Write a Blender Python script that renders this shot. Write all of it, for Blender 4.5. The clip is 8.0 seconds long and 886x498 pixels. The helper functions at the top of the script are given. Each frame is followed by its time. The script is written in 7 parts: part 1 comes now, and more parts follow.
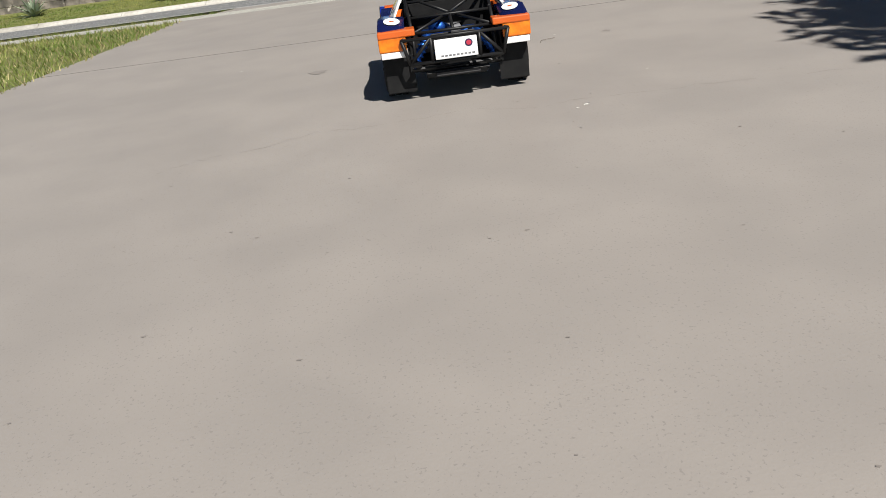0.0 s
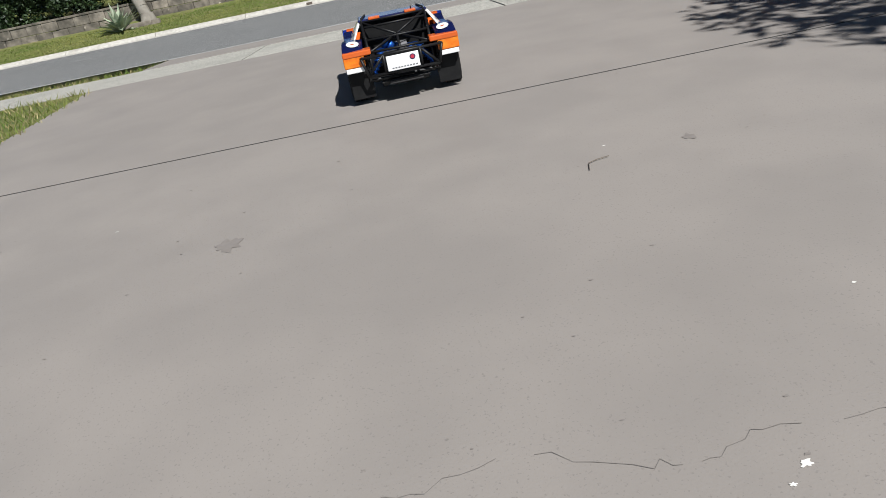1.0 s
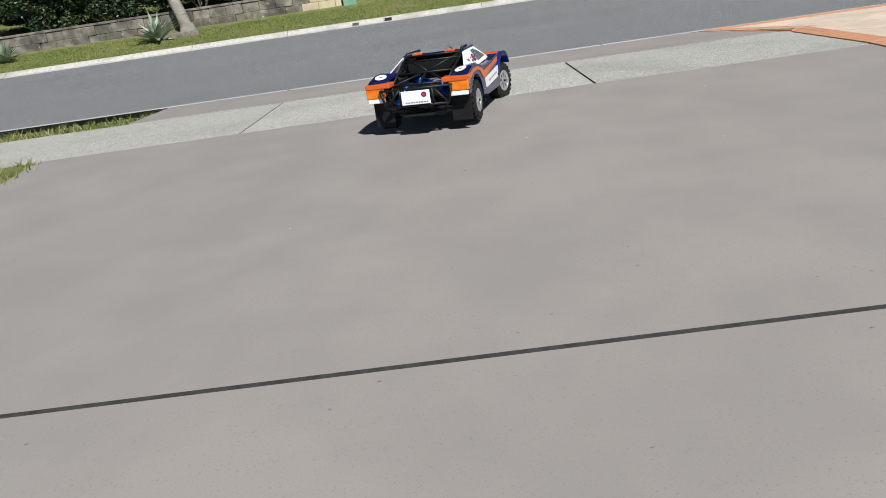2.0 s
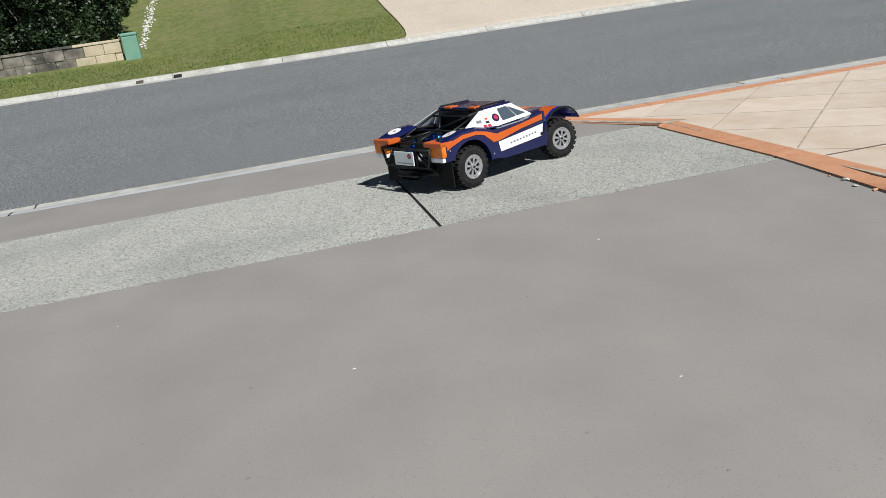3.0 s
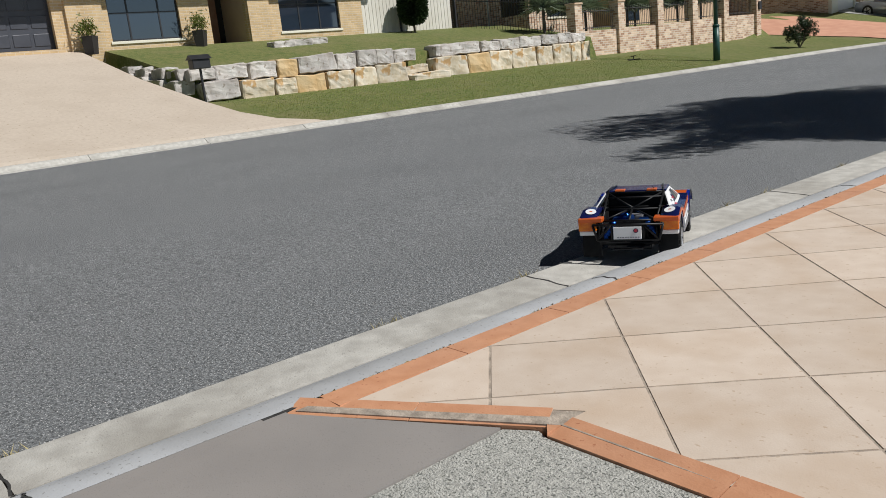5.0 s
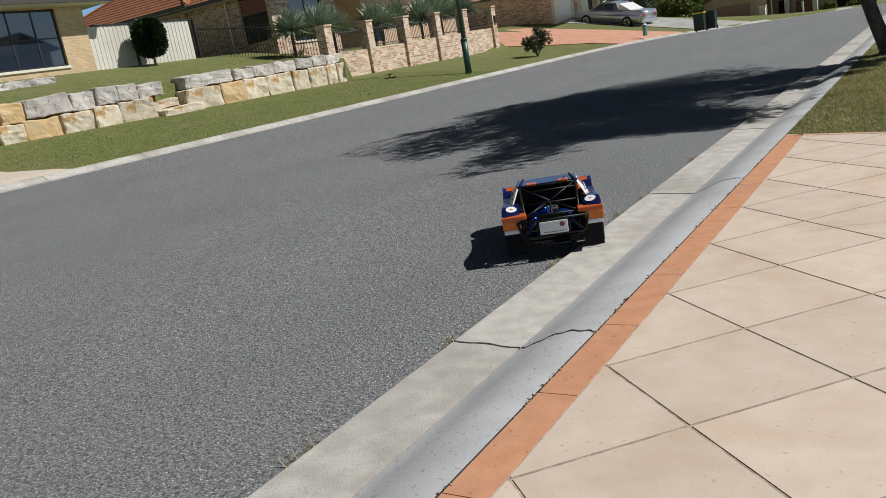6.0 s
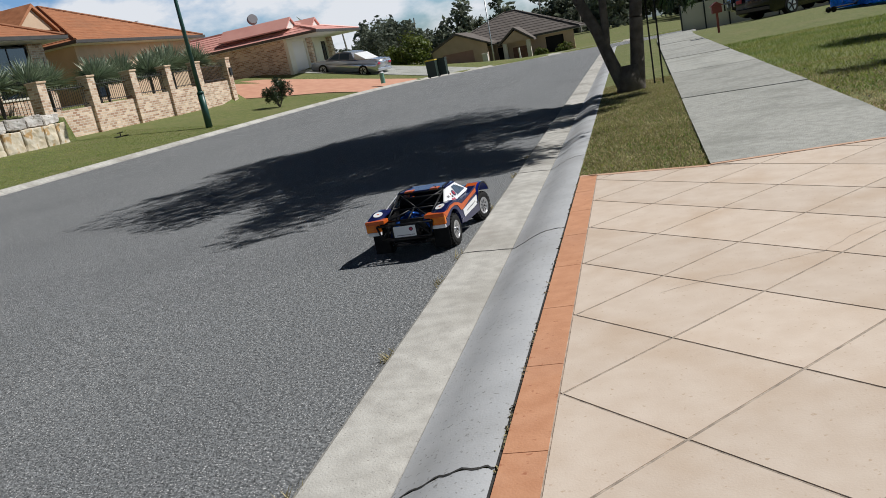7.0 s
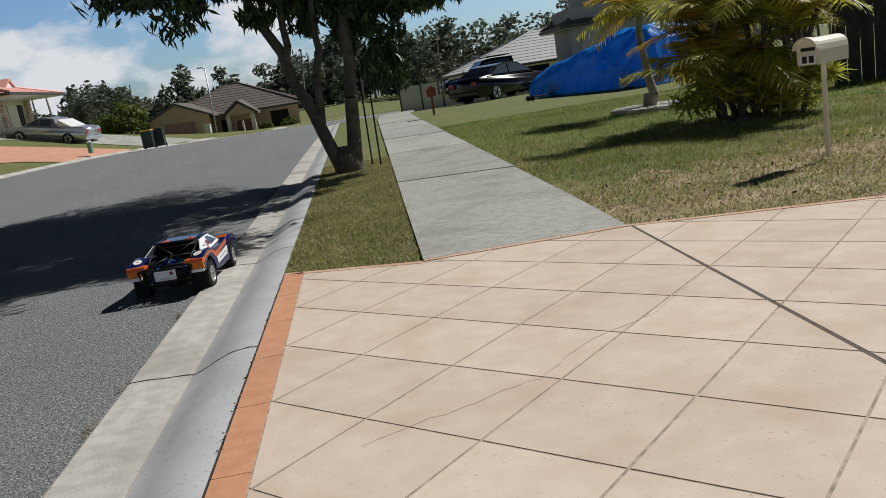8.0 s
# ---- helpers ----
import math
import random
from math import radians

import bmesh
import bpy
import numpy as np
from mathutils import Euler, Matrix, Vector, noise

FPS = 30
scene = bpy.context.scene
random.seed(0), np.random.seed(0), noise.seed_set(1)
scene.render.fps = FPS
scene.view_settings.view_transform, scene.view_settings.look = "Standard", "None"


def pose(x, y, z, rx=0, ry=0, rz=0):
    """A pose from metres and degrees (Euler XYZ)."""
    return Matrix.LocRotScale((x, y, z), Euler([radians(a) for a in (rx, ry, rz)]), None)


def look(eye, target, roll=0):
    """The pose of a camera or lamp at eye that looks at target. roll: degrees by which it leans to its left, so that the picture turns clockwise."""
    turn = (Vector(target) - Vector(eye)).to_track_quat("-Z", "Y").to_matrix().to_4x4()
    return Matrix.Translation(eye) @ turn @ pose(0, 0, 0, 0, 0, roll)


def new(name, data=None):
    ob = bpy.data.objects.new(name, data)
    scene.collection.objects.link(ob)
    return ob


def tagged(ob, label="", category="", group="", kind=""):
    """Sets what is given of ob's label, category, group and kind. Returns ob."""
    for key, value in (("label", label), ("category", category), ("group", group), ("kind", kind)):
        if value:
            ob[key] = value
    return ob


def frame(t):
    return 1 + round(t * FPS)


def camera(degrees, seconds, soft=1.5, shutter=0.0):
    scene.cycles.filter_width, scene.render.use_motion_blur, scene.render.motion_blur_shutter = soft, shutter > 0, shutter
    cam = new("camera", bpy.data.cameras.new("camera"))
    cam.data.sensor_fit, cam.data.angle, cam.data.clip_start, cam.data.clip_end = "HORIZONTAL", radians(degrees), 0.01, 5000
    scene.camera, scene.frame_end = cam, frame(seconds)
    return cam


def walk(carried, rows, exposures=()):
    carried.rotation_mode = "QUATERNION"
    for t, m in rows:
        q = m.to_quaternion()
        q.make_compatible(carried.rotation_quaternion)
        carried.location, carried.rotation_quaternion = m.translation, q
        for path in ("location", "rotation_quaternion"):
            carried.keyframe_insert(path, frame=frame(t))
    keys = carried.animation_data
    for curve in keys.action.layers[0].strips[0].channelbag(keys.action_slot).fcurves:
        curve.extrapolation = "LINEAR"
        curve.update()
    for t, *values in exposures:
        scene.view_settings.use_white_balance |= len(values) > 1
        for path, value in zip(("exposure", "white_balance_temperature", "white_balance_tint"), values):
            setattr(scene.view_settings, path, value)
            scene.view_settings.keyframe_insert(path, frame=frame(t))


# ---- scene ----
cam = camera(58.0, 8.0, soft=0.9, shutter=0.0)
PATH = [
    (0, (9.005, -5.707, 0.16), (7.12, -5.774, -0.506), -7.7),
    (0.3, (8.516, -5.723, 0.197), (6.632, -5.806, -0.468), -7.9),
    (0.6, (8.101, -5.731, 0.309), (6.217, -5.778, -0.361), -9.1),
    (1, (7.526, -5.69, 0.375), (5.642, -5.716, -0.296), -11.8),
    (1.2, (7.212, -5.71, 0.425), (5.323, -5.81, -0.225), -10.9),
    (2.3, (5.472, -5.655, 0.636), (3.573, -5.738, 0.012), -7.8),
    (2.5, (5.197, -5.641, 0.673), (3.301, -5.691, 0.039), -7.1),
    (3, (4.477, -5.523, 0.788), (2.601, -5.168, 0.194), -8.2),
    (3.5, (3.785, -5.46, 0.847), (1.959, -4.896, 0.258), -8.1),
    (3.7, (3.53, -5.385, 0.892), (1.742, -4.618, 0.436), -8.5),
    (4, (3.149, -5.256, 0.918), (1.476, -4.248, 0.49), -9.3),
    (5.3, (1.598, -4.866, 0.965), (0.178, -3.533, 0.512), -5.6),
    (5.5, (1.351, -4.801, 0.941), (0.039, -3.365, 0.475), -6.2),
    (6, (0.856, -4.575, 0.942), (-0.22, -2.954, 0.481), -10.0),
    (6.5, (0.425, -4.302, 0.953), (-0.587, -2.643, 0.477), -11.3),
    (7, (0.311, -3.972, 0.967), (-0.202, -2.095, 0.507), -11.7),
    (7.5, (0.393, -3.636, 0.96), (0.317, -1.705, 0.445), -10.4),
    (8, (0.443, -3.315, 0.983), (0.607, -1.363, 0.577), -9.0),
]
walk(cam, [(t, look(eye, target, roll)) for t, eye, target, roll in PATH],
     [(0, 0.42, 6700, 10), (0.5, 0.27, 6500, 10), (1, 0.25, 6350, 10), (2.5, 0.21, 6200, 9), (3.0, 0.10, 6150, 8), (3.5, 0.02, 6150, 9), (4, -0.06, 6200, 10), (6, -0.12, 6400, 10), (7.0, -0.10, 6300, 10), (8, -0.22, 6450, 10)])

# ---- world, sun, exposure ----
SUN = Vector((0.68, 0.34, 0.82)).normalized()
world = bpy.data.worlds.new("sky")
scene.world = world
world.use_nodes = True
wn, wl = world.node_tree.nodes, world.node_tree.links
wn.clear()
w_out = wn.new("ShaderNodeOutputWorld")
w_bg = wn.new("ShaderNodeBackground")
w_sky = wn.new("ShaderNodeTexSky")
w_sky.sky_type, w_sky.sun_disc = "NISHITA", False
w_sky.sun_elevation, w_sky.sun_rotation = math.asin(SUN.z), math.atan2(SUN.x, SUN.y)
w_sky.air_density, w_sky.dust_density, w_sky.ozone_density = 1.0, 1.6, 2.0
w_co = wn.new("ShaderNodeTexCoord")
w_map = wn.new("ShaderNodeMapping")
w_map.inputs["Scale"].default_value = (2.2, 2.2, 4.2)
w_map.inputs["Location"].default_value = (0.3, 1.7, 0.2)
w_no = wn.new("ShaderNodeTexNoise")
w_no.inputs["Scale"].default_value, w_no.inputs["Detail"].default_value = 1.7, 9.0
w_no.inputs["Roughness"].default_value = 0.55
w_ra = wn.new("ShaderNodeValToRGB")
w_ra.color_ramp.elements[0].position, w_ra.color_ramp.elements[1].position = 0.545, 0.62
w_mix = wn.new("ShaderNodeMix")
w_mix.data_type = "RGBA"
w_mix.inputs[7].default_value = (15.5, 15.9, 16.5, 1)
wl.new(w_co.outputs["Generated"], w_map.inputs["Vector"])
wl.new(w_map.outputs["Vector"], w_no.inputs["Vector"])
wl.new(w_no.outputs["Fac"], w_ra.inputs["Fac"])
w_sep = wn.new("ShaderNodeSeparateXYZ")
w_low = wn.new("ShaderNodeMapRange")
w_low.inputs["From Min"].default_value, w_low.inputs["From Max"].default_value = 0.14, 0.30
w_low.inputs["To Min"].default_value, w_low.inputs["To Max"].default_value = 1.0, 0.0
w_mul = wn.new("ShaderNodeMath")
w_mul.operation = "MULTIPLY"
wl.new(w_co.outputs["Generated"], w_sep.inputs[0])
wl.new(w_sep.outputs["Z"], w_low.inputs["Value"])
wl.new(w_ra.outputs["Color"], w_mul.inputs[0])
wl.new(w_low.outputs["Result"], w_mul.inputs[1])
wl.new(w_mul.outputs[0], w_mix.inputs[0])
w_haze = wn.new("ShaderNodeValToRGB")
w_haze.color_ramp.elements[0].position, w_haze.color_ramp.elements[0].color = 0.0, (1.9, 2.4, 2.9, 1)
w_haze.color_ramp.elements[1].position, w_haze.color_ramp.elements[1].color = 1.0, (0.06, 0.075, 0.10, 1)
w_el = w_haze.color_ramp.elements.new(0.20)
w_el.color = (1.5, 1.95, 2.5, 1)
w_el = w_haze.color_ramp.elements.new(0.30)
w_el.color = (0.075, 0.105, 0.165, 1)
w_clear = wn.new("ShaderNodeMix")
w_clear.data_type, w_clear.blend_type = "RGBA", "MULTIPLY"
w_clear.inputs[0].default_value = 1.0
wl.new(w_sep.outputs["Z"], w_haze.inputs["Fac"])
wl.new(w_sky.outputs["Color"], w_clear.inputs[6])
wl.new(w_haze.outputs["Color"], w_clear.inputs[7])
wl.new(w_clear.outputs[2], w_mix.inputs[6])
wl.new(w_mix.outputs[2], w_bg.inputs["Color"])
w_bg.inputs["Strength"].default_value = 0.052
wl.new(w_bg.outputs["Background"], w_out.inputs["Surface"])
sun = new("sun", bpy.data.lights.new("sun", "SUN"))
sun.data.energy, sun.data.angle, sun.data.color = 5.0, radians(0.55), (1.0, 0.98, 0.95)
sun.matrix_world = look(SUN * 30, (0, 0, 0))


# ---- materials ----
def mat(name, base, second=None, scale=8.0, rough=0.8, bump=0.0, bump_scale=None, metal=0.0, spot=None, spot_scale=40.0, spot_at=0.62,
        stain=None, stain_scale=0.6, stain_amount=0.5, vary=0.0, detail=5.0, spec=None, thin=0.0):
    """A surface: base colour mixed with second by noise, fine spots, broad stains, bump; vary: brightness from piece to piece."""
    m = bpy.data.materials.new(name)
    m.use_nodes = True
    n, l = m.node_tree.nodes, m.node_tree.links
    b = n["Principled BSDF"]
    b.inputs["Roughness"].default_value, b.inputs["Metallic"].default_value = rough, metal
    if spec is not None:
        b.inputs["Specular IOR Level"].default_value = spec
    geo = n.new("ShaderNodeNewGeometry")
    tex = n.new("ShaderNodeTexCoord")
    where = tex.outputs["Object"]

    def noise_at(s, d=detail):
        t = n.new("ShaderNodeTexNoise")
        t.inputs["Scale"].default_value, t.inputs["Detail"].default_value = s, d
        l.new(where, t.inputs["Vector"])
        return t.outputs["Fac"]

    def ramp(fac, a, c):
        r = n.new("ShaderNodeMapRange")
        r.inputs["From Min"].default_value, r.inputs["From Max"].default_value = a, c
        l.new(fac, r.inputs["Value"])
        return r.outputs["Result"]

    def mix(fac, a, c):
        x = n.new("ShaderNodeMix")
        x.data_type = "RGBA"
        l.new(fac, x.inputs[0])
        for value, slot in ((a, x.inputs[6]), (c, x.inputs[7])):
            if isinstance(value, tuple):
                slot.default_value = (*value, 1)
            else:
                l.new(value, slot)
        return x.outputs[2]

    col = base
    if second:
        col = mix(ramp(noise_at(scale), 0.35, 0.65), base, second)
    if stain:
        f = ramp(noise_at(stain_scale, 4.0), 0.48, 0.72)
        k = n.new("ShaderNodeMath")
        k.operation = "MULTIPLY"
        k.inputs[1].default_value = stain_amount
        l.new(f, k.inputs[0])
        col = mix(k.outputs[0], col, stain)
    if spot:
        col = mix(ramp(noise_at(spot_scale, 2.0), spot_at, spot_at + 0.06), col, spot)
    if vary:
        info = n.new("ShaderNodeObjectInfo")
        add = n.new("ShaderNodeMath")
        add.operation = "ADD"
        l.new(info.outputs["Random"], add.inputs[0])
        l.new(geo.outputs["Random Per Island"], add.inputs[1])
        fr = n.new("ShaderNodeMath")
        fr.operation = "FRACT"
        l.new(add.outputs[0], fr.inputs[0])
        mr = n.new("ShaderNodeMapRange")
        mr.inputs["To Min"].default_value, mr.inputs["To Max"].default_value = 1 - vary, 1 + vary
        l.new(fr.outputs[0], mr.inputs["Value"])
        hs = n.new("ShaderNodeHueSaturation")
        l.new(mr.outputs["Result"], hs.inputs["Value"])
        if isinstance(col, tuple):
            hs.inputs["Color"].default_value = (*col, 1)
        else:
            l.new(col, hs.inputs["Color"])
        col = hs.outputs["Color"]
    if isinstance(col, tuple):
        b.inputs["Base Color"].default_value = (*col, 1)
    else:
        l.new(col, b.inputs["Base Color"])
    if thin:
        tr, ms = n.new("ShaderNodeBsdfTranslucent"), n.new("ShaderNodeMixShader")
        ms.inputs[0].default_value = thin
        if isinstance(col, tuple):
            tr.inputs["Color"].default_value = (*col, 1)
        else:
            l.new(col, tr.inputs["Color"])
        l.new(b.outputs[0], ms.inputs[1])
        l.new(tr.outputs[0], ms.inputs[2])
        l.new(ms.outputs[0], n["Material Output"].inputs["Surface"])
    if bump:
        bp = n.new("ShaderNodeBump")
        bp.inputs["Strength"].default_value, bp.inputs["Distance"].default_value = bump, 0.01
        l.new(noise_at(bump_scale or scale * 4, 6.0), bp.inputs["Height"])
        l.new(bp.outputs["Normal"], b.inputs["Normal"])
    return m


def brick_mat(name, c1, c2, mortar, width=0.24, height=0.086, horizontal="y", rough=0.85):
    """Brickwork on an upright wall that runs along the axis given."""
    m = bpy.data.materials.new(name)
    m.use_nodes = True
    n, l = m.node_tree.nodes, m.node_tree.links
    b = n["Principled BSDF"]
    b.inputs["Roughness"].default_value = rough
    tex = n.new("ShaderNodeTexCoord")
    sep, com = n.new("ShaderNodeSeparateXYZ"), n.new("ShaderNodeCombineXYZ")
    l.new(tex.outputs["Object"], sep.inputs[0])
    sm = n.new("ShaderNodeMath")
    sm.operation = "ADD"
    l.new(sep.outputs["X"], sm.inputs[0])
    l.new(sep.outputs["Y"], sm.inputs[1])
    l.new(sm.outputs[0], com.inputs["X"])
    l.new(sep.outputs["Z"], com.inputs["Y"])
    br = n.new("ShaderNodeTexBrick")
    br.inputs["Color1"].default_value, br.inputs["Color2"].default_value = (*c1, 1), (*c2, 1)
    br.inputs["Mortar"].default_value = (*mortar, 1)
    br.inputs["Scale"].default_value = 1.0
    br.inputs["Brick Width"].default_value, br.inputs["Row Height"].default_value = width, height
    br.inputs["Mortar Size"].default_value = 0.010
    l.new(com.outputs[0], br.inputs["Vector"])
    no = n.new("ShaderNodeTexNoise")
    no.inputs["Scale"].default_value = 3.0
    l.new(tex.outputs["Object"], no.inputs["Vector"])
    hs = n.new("ShaderNodeHueSaturation")
    mr = n.new("ShaderNodeMapRange")
    mr.inputs["To Min"].default_value, mr.inputs["To Max"].default_value = 0.8, 1.2
    l.new(no.outputs["Fac"], mr.inputs["Value"])
    l.new(mr.outputs["Result"], hs.inputs["Value"])
    l.new(br.outputs["Color"], hs.inputs["Color"])
    l.new(hs.outputs["Color"], b.inputs["Base Color"])
    bp = n.new("ShaderNodeBump")
    bp.invert = True
    bp.inputs["Strength"].default_value, bp.inputs["Distance"].default_value = 0.6, 0.01
    l.new(br.outputs["Fac"], bp.inputs["Height"])
    l.new(bp.outputs["Normal"], b.inputs["Normal"])
    return m


def glass_mat(name, tint, rough=0.03):
    m = bpy.data.materials.new(name)
    m.use_nodes = True
    b = m.node_tree.nodes["Principled BSDF"]
    b.inputs["Base Color"].default_value = (*tint, 1)
    b.inputs["Roughness"].default_value, b.inputs["Specular IOR Level"].default_value = rough, 0.9
    return m


ASPHALT = mat("asphalt", (0.080, 0.083, 0.084), (0.240, 0.248, 0.248), 62.0, 0.9, 1.0, 110, spot=(0.60, 0.59, 0.575), spot_scale=140, spot_at=0.605,
              stain=(0.098, 0.10, 0.104), stain_scale=0.5, stain_amount=0.35, detail=5.0)
KERB = mat("kerb_concrete", (0.40, 0.38, 0.34), (0.52, 0.50, 0.45), 12.0, 0.95, 0.25, 140, spot=(0.30, 0.28, 0.25), spot_scale=110, spot_at=0.64,
           stain=(0.26, 0.24, 0.205), stain_scale=1.4, stain_amount=0.75, vary=0.05)
APRON = mat("kerb_face_concrete", (0.41, 0.415, 0.42), (0.46, 0.465, 0.465), 5.0, 1.0, 0.12, 140, spot=(0.27, 0.27, 0.26), spot_scale=70, spot_at=0.63, stain=(0.27, 0.265, 0.255), stain_scale=1.6, stain_amount=0.6, vary=0.05)
AGGREGATE = mat("weathered_aggregate", (0.37, 0.362, 0.325), (0.56, 0.545, 0.49), 85.0, 0.92, 0.9, 160, spot=(0.17, 0.175, 0.15), spot_scale=130, spot_at=0.585,
                stain=(0.27, 0.275, 0.245), stain_scale=1.8, stain_amount=0.5, vary=0.05, detail=8.0)
PATHCON = mat("footpath_concrete", (0.315, 0.313, 0.28), (0.41, 0.405, 0.365), 14.0, 0.95, 0.5, 90, spot=(0.22, 0.22, 0.20), spot_scale=80, spot_at=0.61,
              stain=(0.205, 0.208, 0.178), stain_scale=1.6, stain_amount=0.75, vary=0.08)
BROWN = mat("painted_driveway", (0.272, 0.250, 0.230), (0.306, 0.280, 0.256), 3.0, 0.60, 0.06, 220, spot=(0.235, 0.215, 0.20), spot_scale=210, spot_at=0.63,
            stain=(0.240, 0.221, 0.205), stain_scale=0.9, stain_amount=0.4)
PEACH = mat("peach_stencilled_concrete", (0.585, 0.475, 0.375), (0.635, 0.53, 0.43), 9.0, 0.85, 0.08, 160, spot=(0.50, 0.38, 0.275), spot_scale=60, spot_at=0.66,
            stain=(0.50, 0.365, 0.25), stain_scale=2.6, stain_amount=0.6, vary=0.06)
FADED = mat("faded_terracotta_border", (0.54, 0.33, 0.22), (0.60, 0.39, 0.27), 9.0, 0.85, 0.12, 140, stain=(0.50, 0.26, 0.15), stain_scale=2.5, stain_amount=0.6, vary=0.06)
ORANGE = mat("terracotta_border", (0.53, 0.25, 0.13), (0.60, 0.30, 0.165), 14.0, 0.75, 0.12, 140, spot=(0.42, 0.17, 0.085), spot_scale=45, spot_at=0.66,
             stain=(0.50, 0.27, 0.17), stain_scale=2.0, stain_amount=0.5, vary=0.05)
GROUT = mat("grout", (0.27, 0.225, 0.18), (0.48, 0.40, 0.32), 20.0, 0.95, 0.4, 120)
JOINT = mat("dark_joint_filler", (0.025, 0.024, 0.022), (0.045, 0.042, 0.038), 30.0, 0.9, 0.4, 120)
FARPATH = mat("far_driveway_concrete", (0.50, 0.42, 0.335), (0.545, 0.465, 0.375), 12.0, 0.85, 0.1, 60, spot=(0.40, 0.32, 0.24), spot_scale=18, spot_at=0.64, stain=(0.44, 0.36, 0.28), stain_scale=0.8, stain_amount=0.5)
REDPATH = mat("red_painted_concrete", (0.54, 0.27, 0.175), (0.60, 0.32, 0.21), 2.0, 0.85, 0.15, 60)
GRASS = mat("grass", (0.086, 0.118, 0.023), (0.162, 0.168, 0.048), 6.0, 0.95, 1.0, 55, spot=(0.24, 0.215, 0.10), spot_scale=22, spot_at=0.62,
            stain=(0.20, 0.17, 0.075), stain_scale=0.7, stain_amount=0.5)
BLADE = mat("grass_blade", (0.14, 0.22, 0.035), (0.30, 0.31, 0.085), 0.9, 0.7, vary=0.35, thin=0.45)
DRYBLADE = mat("dry_grass_blade", (0.33, 0.275, 0.13), (0.48, 0.41, 0.22), 1.5, 0.8, vary=0.45, thin=0.35)
LEAF = mat("tree_leaf", (0.030, 0.060, 0.018), (0.055, 0.095, 0.025), 2.0, 0.5, vary=0.45)
DARKLEAF = mat("hedge_leaf", (0.018, 0.038, 0.012), (0.035, 0.060, 0.018), 2.0, 0.5, vary=0.45)
YELLOWLEAF = mat("light_leaf", (0.09, 0.13, 0.025), (0.17, 0.19, 0.035), 1.0, 0.55, vary=0.4, thin=0.4)
# dull eucalypt green, lightened so that distance haze is in the colour
FARLEAF = mat("far_hazed_foliage", (0.11, 0.13, 0.09), (0.17, 0.19, 0.135), 0.35, 0.8, vary=0.5, thin=0.3)
FROND = mat("palm_leaflet", (0.30, 0.33, 0.05), (0.58, 0.50, 0.09), 1.0, 0.40, vary=0.45, thin=0.62)
YFROND = mat("yellow_palm_leaflet", (0.50, 0.30, 0.03), (0.38, 0.28, 0.04), 1.5, 0.55, vary=0.3, thin=0.5)
AGAVE = mat("agave_leaf", (0.20, 0.26, 0.17), (0.34, 0.38, 0.27), 4.0, 0.45, vary=0.35)
BARK = mat("bark", (0.085, 0.07, 0.055), (0.15, 0.125, 0.10), 9.0, 0.95, 1.0, 30)
PALMTRUNK = mat("palm_trunk", (0.20, 0.18, 0.15), (0.28, 0.26, 0.22), 6.0, 0.9, 0.6, 40)
SAND = mat("sandstone", (0.50, 0.41, 0.28), (0.64, 0.57, 0.45), 3.2, 0.95, 1.0, 9, spot=(0.46, 0.29, 0.13), spot_scale=2.8, spot_at=0.57,
           stain=(0.60, 0.57, 0.50), stain_scale=1.9, stain_amount=0.7, vary=0.18)
GREYSTONE = mat("grey_weathered_sandstone", (0.40, 0.365, 0.335), (0.60, 0.57, 0.53), 4.5, 0.95, 1.0, 9, spot=(0.30, 0.26, 0.22), spot_scale=7.0, spot_at=0.62,
                stain=(0.36, 0.30, 0.25), stain_scale=1.7, stain_amount=0.6, vary=0.16)
RUSTSTONE = mat("ochre_sandstone", (0.50, 0.33, 0.15), (0.60, 0.44, 0.24), 2.5, 0.9, 1.0, 14, stain=(0.60, 0.48, 0.30), stain_scale=2.0, stain_amount=0.5)
BLOCK = mat("old_block_wall", (0.12, 0.105, 0.085), (0.27, 0.235, 0.19), 5.0, 0.95, 1.0, 18, spot=(0.40, 0.36, 0.30), spot_scale=4.5, spot_at=0.66, stain=(0.05, 0.047, 0.038), stain_scale=1.6, stain_amount=0.95, vary=0.2)
TANBLOCK = mat("tan_split_block", (0.50, 0.41, 0.27), (0.60, 0.50, 0.35), 3.0, 0.95, 0.8, 22, stain=(0.28, 0.23, 0.16), stain_scale=2.0, stain_amount=0.6, vary=0.1)
CREAMBRICK = brick_mat("cream_brick", (0.52, 0.36, 0.185), (0.60, 0.44, 0.25), (0.58, 0.48, 0.35))
MIXBRICK = brick_mat("mottled_brick", (0.36, 0.20, 0.12), (0.74, 0.57, 0.41), (0.66, 0.60, 0.50), 0.26, 0.095)
# brown brick, darkened further to hold the shade under the eaves
DARKBRICK = brick_mat("brown_eave_shade_brick", (0.17, 0.105, 0.07), (0.27, 0.19, 0.125), (0.30, 0.25, 0.20))
RENDERED = mat("rendered_wall", (0.56, 0.40, 0.27), (0.61, 0.45, 0.31), 2.0, 0.9, 0.2, 60)
CREAM = mat("cream_paint", (0.70, 0.66, 0.54), (0.74, 0.70, 0.58), 2.0, 0.6, 0.1, 60)
WHITEFENCE = mat("cream_steel_fence", (0.60, 0.57, 0.49), (0.66, 0.63, 0.55), 1.0, 0.5)
